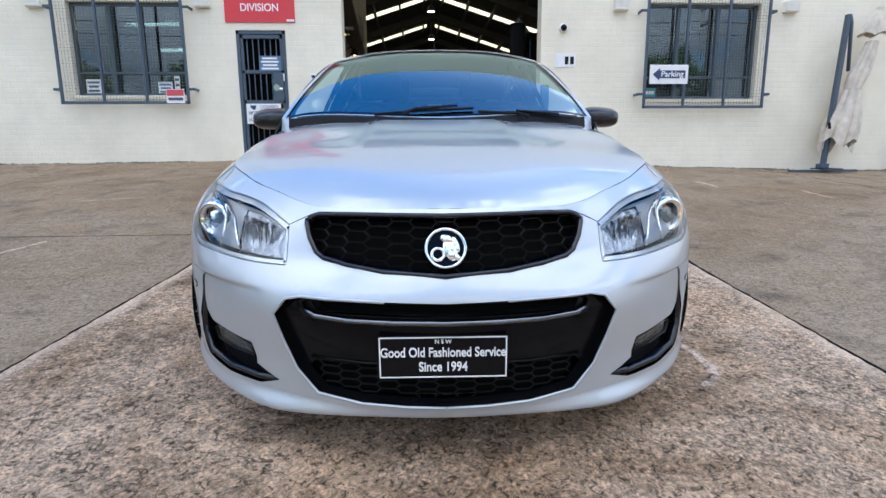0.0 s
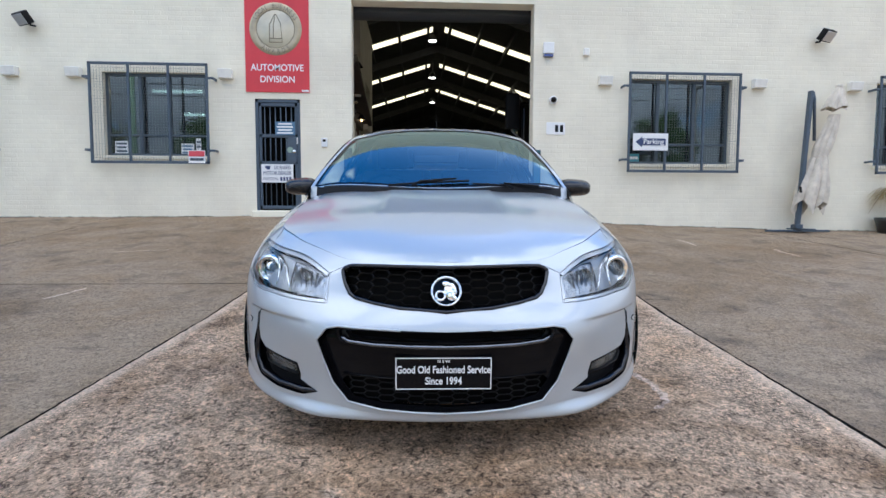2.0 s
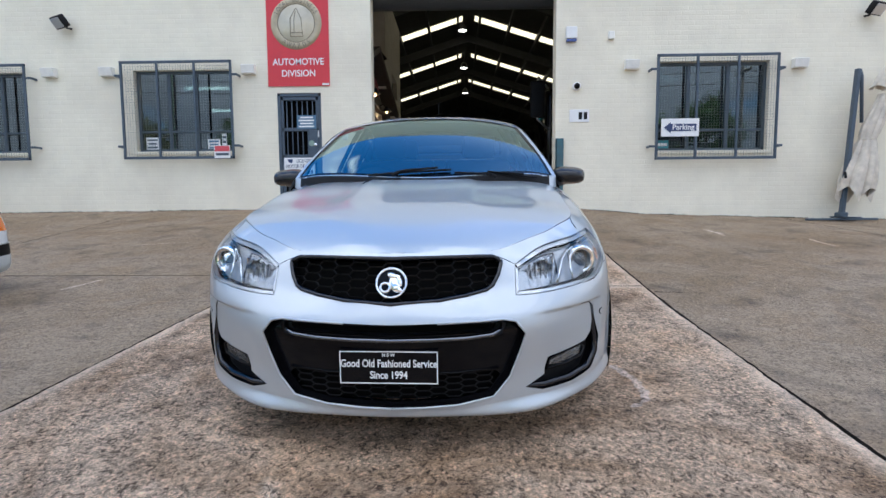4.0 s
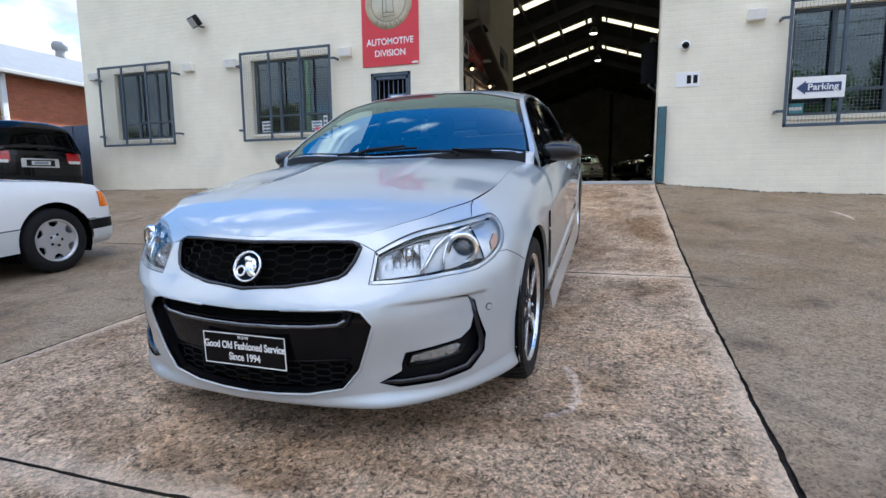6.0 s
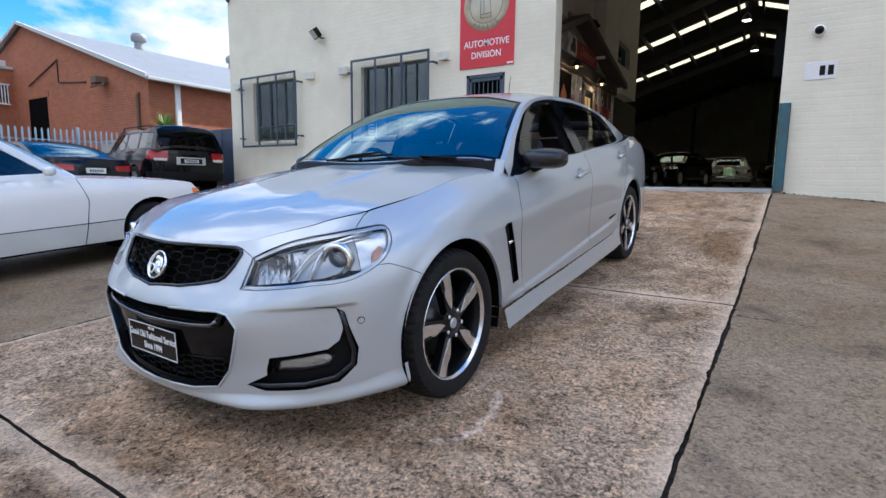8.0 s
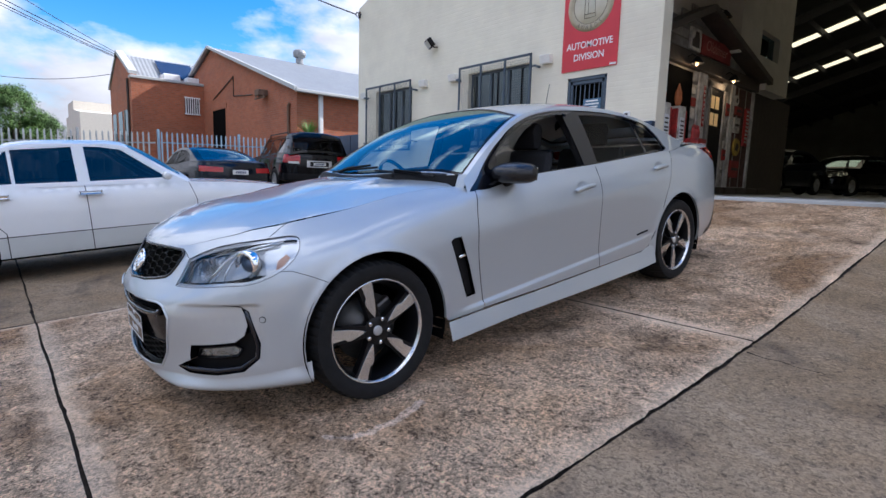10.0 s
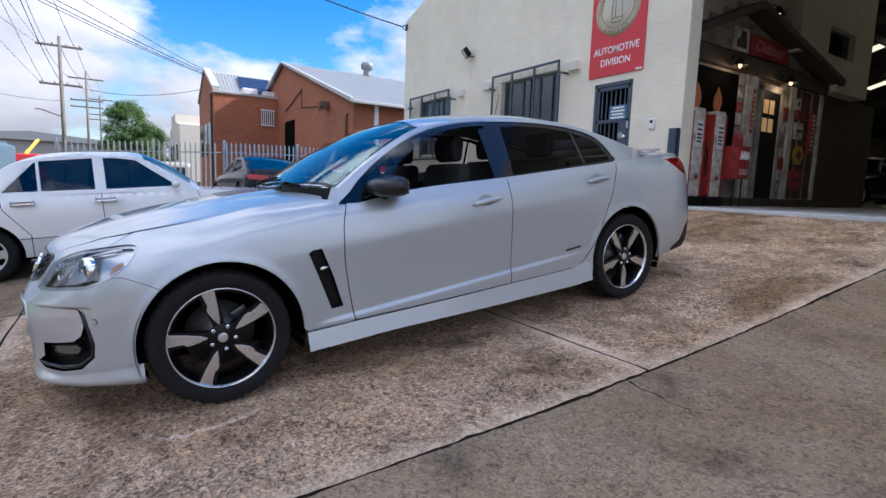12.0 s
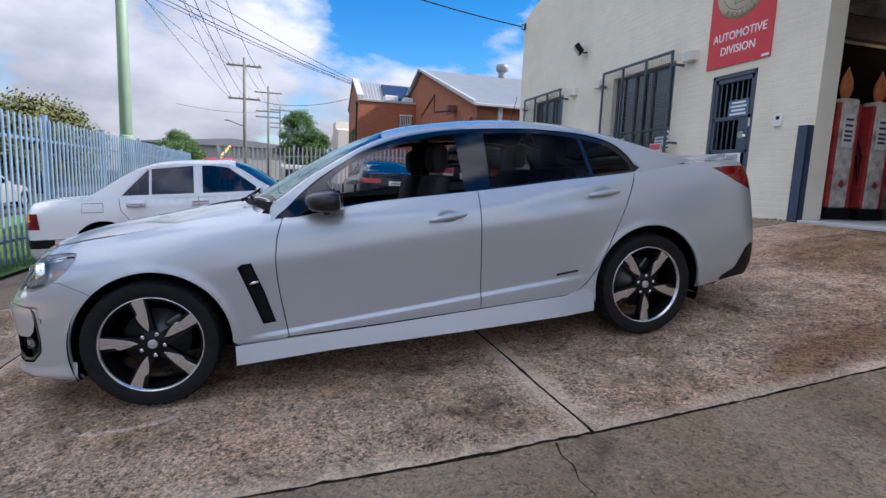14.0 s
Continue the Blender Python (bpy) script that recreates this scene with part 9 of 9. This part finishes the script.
for i in range(60):
    a, e = rnd.uniform(0, 6.283), rnd.uniform(.2, 1.3)
    d = Vector((math.cos(a) * math.cos(e), math.sin(a) * math.cos(e), math.sin(e)))
    s_ = Vector((-math.sin(a), math.cos(a), 0)) * .02
    k, p0 = len(yv), Vector((0, 0, 1.75))
    yv += [tuple(p0 - s_), tuple(p0 + s_), tuple(p0 + d * .35 + s_), tuple(p0 + d * .65), tuple(p0 + d * .35 - s_)]
    yf.append((k, k + 1, k + 2, k + 3, k + 4))
part("leaves", (yv, yf), mat("yucca green", (.12, .24, .04), .6), yucca)
part("stem", tube([(0, 0, -.1), (0, 0, 1.75)], .06, 8), M_BARK, yucca)
# grass tufts along the verge
rnd = random.Random(11)
gv, gf = [], []
for i in range(9000):
    x, y = rnd.uniform(-14, -2.6), -.78 - abs(rnd.gauss(0, .9))
    z, hgt, a = float(ground_z(x, y)), rnd.uniform(.04, .13), rnd.uniform(0, 6.283)
    k = len(gv)
    gv += [(x - .008, y, z), (x + .008, y, z), (x + .04 * math.cos(a), y + .04 * math.sin(a), z + hgt)]
    gf.append((k, k + 1, k + 2))
solid("grass", (gv, gf), mat("grass blades", (.10, .20, .03), .8, var=.3, scale=5), "short green grass along the fence", "grass", kind="stuff")

# ---------- cars further off ----------
far_hull = Hull(rounded_plan(.90, -.82, 3.75, .36, .28), [(-.85, .68), (-.4, .82), (.4, .92), (.9, .95), (2.6, 1.0), (3.2, 1.02), (3.75, 1.0)], .22, [(0, .06), (.06, .012), (.3, 0), (.6, 0), (.8, .015), (1, .07)])


def far_car(name, m, label, paint):
    c, _, _ = car_shell(name, m, label, paint, far_hull,
                        [(.55, .93), (.9, 1.14), (1.3, 1.36), (1.8, 1.43), (2.3, 1.40), (2.8, 1.26), (3.1, 1.08), (3.2, 1.03)], [(.55, .95), (.9, 1.18), (1.3, 1.41), (1.8, 1.475), (2.3, 1.45), (2.8, 1.31), (3.1, 1.11), (3.2, 1.05)], .82, .2,
                        (0, 2.70), .33, (.58, 3.18), [[(.72, .93), (.72, .3)], [(1.75, .96), (1.75, .3)]],
                        [("head_lamp", [("x", .48, .62), ("x", .48, .74), ("s", -.36, .78), ("s", -.36, .68)], M_REFLECT), ("grille", [("x", -.1, .58), ("x", -.1, .72), ("x", .40, .70), ("x", .40, .58)], M_BLACK_GLOSS), ("tail_light", [("s", 3.48, .75), ("s", 3.46, .92), ("r", .40, .90), ("r", .40, .75)], M_RED_LENS)],
                        [[(.95, 1.0), (1.35, 1.31), (1.70, 1.36), (1.70, 1.01)], [(1.80, 1.01), (1.80, 1.365), (2.3, 1.33), (2.6, 1.22), (2.78, 1.06)]],
                        [[(-.60, .66), (.60, .66), (.56, 1.25), (-.56, 1.25)], [(-.54, 2.45), (.54, 2.45), (.60, 3.05), (-.60, 3.05)]], None, dict(rim_mat=M_ALLOY_PAINT, rim_r=.22, holes=5), step=.09)
    return c


def hall_pose(x, y, heading):
    return Matrix.Translation((x, y, 1.17)) @ Matrix.Rotation(radians(heading), 4, "Z")


M_CLASSIC = mat("silver beige classic paint", (.40, .38, .34), .3, .2, .7)
classic = far_car("classic_car", hall_pose(.46, 27.6, 4), "silver beige classic limousine with an upright chrome grille", M_CLASSIC)
part("upright_grille", block(-.24, .24, -.90, -.80, .42, .86, .02), M_CHROME, classic, "upright chrome radiator grille")
for sg in (1, -1):
    for x in (.42, .60):
        part("round_lamp", moved(lathe([(.085, .02), (.085, -.03), (.06, -.045), (0, -.05)], 20, "y"), Matrix.Translation((sg * x, -.78, .70))), M_WHITE, classic, smooth=True)
part("front_bumper", block(-.92, .92, -.98, -.86, .38, .50, .03, 2), M_CHROME, classic, smooth="auto")
part("number_plate", block(-.18, .18, -1.0, -.98, .36, .46, .003), M_WHITE, classic)
far_car("white_car", hall_pose(-1.3, 28.6, -22), "white car parked inside the dim hall", M_WHITE_CAR)
far_car("black_car", hall_pose(2.62, 21.2, -58), "black car with alloy wheels parked inside the hall", M_BLACK_CAR)
far_car("grey_car", hall_pose(-2.9, 19.0, -8), "dark grey car parked behind the shop front", M_NAVY_CAR)
far_car("grey_car", hall_pose(-1.75, 22.8, -14), "dark grey car parked inside the dim hall", M_BLACK_CAR)
far_car("street_car", on_ground(-7.0, -8.2, 90, 2.7), "silver car parked on the street", M_WHITE_CAR)
far_car("street_car", on_ground(-13.4, -8.6, 90, 2.7), "dark car parked on the street", M_NAVY_CAR)
far_car("street_car", on_ground(-20.5, -8.4, 90, 2.7), "silver car parked on the street", M_CLASSIC)
rt = thing("red_truck", Matrix.Translation((-56, -4.6, -.2)), "red truck with a white body down the street", "truck")
part("cab", block(-2.6, -.6, -1.1, 1.1, .7, 3.2, .15, 2), M_RED, rt, smooth="auto")
part("body", block(-.5, 4.2, -1.2, 1.2, .9, 3.0, .05), M_RED, rt)
part("boom", tube([(3, 0, 3.0), (-3.5, .3, 4.6)], .15, 6), mat("yellow boom", (.6, .4, .05), .5), rt)
for x in (-1.8, 1.0, 3.2):
    part("wheel", moved(lathe([(.2, -1.15), (.48, -1.15), (.48, -.85), (.48, .85), (.48, 1.15), (.2, 1.15)], 20, "y"), Matrix.Translation((x, 0, .5))), M_RUBBER, rt)
van = thing("grey_van", Matrix.Translation((-18.6, 3.2, float(ground_z(-18.6, 3.2)))), "grey van parked beyond the gate", "van")
part("body", block(-2.2, 2.2, -.9, .9, .35, 1.55, .15, 3), M_CLASSIC, van, smooth="auto")
part("window", block(2.12, 2.215, -.7, .7, .95, 1.4, .05), M_PANE, van)
for sx in (-1.4, 1.4):
    for sy in (-.78, .78):
        part("wheel", moved(lathe([(.1, -.1), (.33, -.1), (.33, .1), (.1, .1)], 20, "y"), Matrix.Translation((sx, sy, .33))), M_RUBBER, van)

# ---------- painted bricks of the front wall ----------
def brick_courses():
    """Free stretches of every course: (x0, x1, z0, z1)."""
    rnd = random.Random(21)
    for row in range(int((6.5 - .62) / .086)):
        z0 = .62 + .086 * row
        z1 = z0 + .0815
        cuts = sorted((h[0], h[1]) for h in HOLES if h[2] < z1 and h[3] > z0)
        x = WEST + .004 - (.12 if row % 2 else 0)
        while x < EAST:
            runs = [(max(x, WEST + .004), min(x + .2355, EAST - .004))]
            for a, b in cuts:
                runs = [r for p, q in runs for r in ((p, min(q, a)), (max(p, b), q)) if r[1] - r[0] > .03]
            for p, q in runs:
                if z1 < gable((p + q) / 2) - .02:
                    yield p, q, z0 + rnd.uniform(-.0012, .0012), z1 + rnd.uniform(-.0012, .0012), rnd.uniform(.0009, .0021)
            x += .24


def brick_shape(x0, x1, z0, z1, out):
    e = .012
    v = [(x0, WY - .0005, z0), (x1, WY - .0005, z0), (x1, WY - .0005, z1), (x0, WY - .0005, z1), (x0 + e, WY - out, z0 + e), (x1 - e, WY - out, z0 + e), (x1 - e, WY - out, z1 - e), (x0 + e, WY - out, z1 - e)]
    return v, [(4, 5, 6, 7), (0, 1, 5, 4), (1, 2, 6, 5), (2, 3, 7, 6), (3, 0, 4, 7)]


far_bricks, near_count = [], 0
for x0, x1, z0, z1, out in brick_courses():
    if 2.31 < x0 and x1 < 4.05 and z0 < 3.9 and near_count < 300:
        part("brick", brick_shape(x0, x1, z0, z1, out), M_WALL, wall_south)
        near_count += 1
    else:
        far_bricks.append(brick_shape(x0, x1, z0, z1, out))
tagged(part("brickwork", join(*far_bricks), M_WALL, wall_south), kind="stuff")
# leaf litter and moss along the foot of the wall
rnd = random.Random(31)
lv, lf = [], []
for i in range(2600):
    x = rnd.uniform(WEST, EAST)
    if DOOR_L - .1 < x < DOOR_R + .1 or -3.1 < x < -2.18 or math.sin(2.3 * x) + math.sin(5.9 * x + 1) < rnd.uniform(-1.6, 1.2):
        continue
    y, r = WY - .008 - abs(rnd.gauss(0, .022)), rnd.uniform(.008, .024)
    z = float(ground_z(x, min(y, 9.25)))
    a, k = rnd.uniform(0, 6.283), len(lv)
    lv += [(x + r * math.cos(a), y + .5 * r * math.sin(a), z), (x + r * math.cos(a + 2.1), y + .5 * r * math.sin(a + 2.1), z), (x + r * math.cos(a + 4.2), y + .5 * r * math.sin(a + 4.2), z), (x, y, z + r * rnd.uniform(.5, 1.3))]
    lf += [(k, k + 1, k + 3), (k + 1, k + 2, k + 3), (k + 2, k, k + 3)]
solid("leaf_litter", (lv, lf), mat("dark leaf litter", (.055, .045, .025), .9, var=.5, scale=15), "dark leaf litter and moss along the foot of the wall", "litter", kind="stuff")
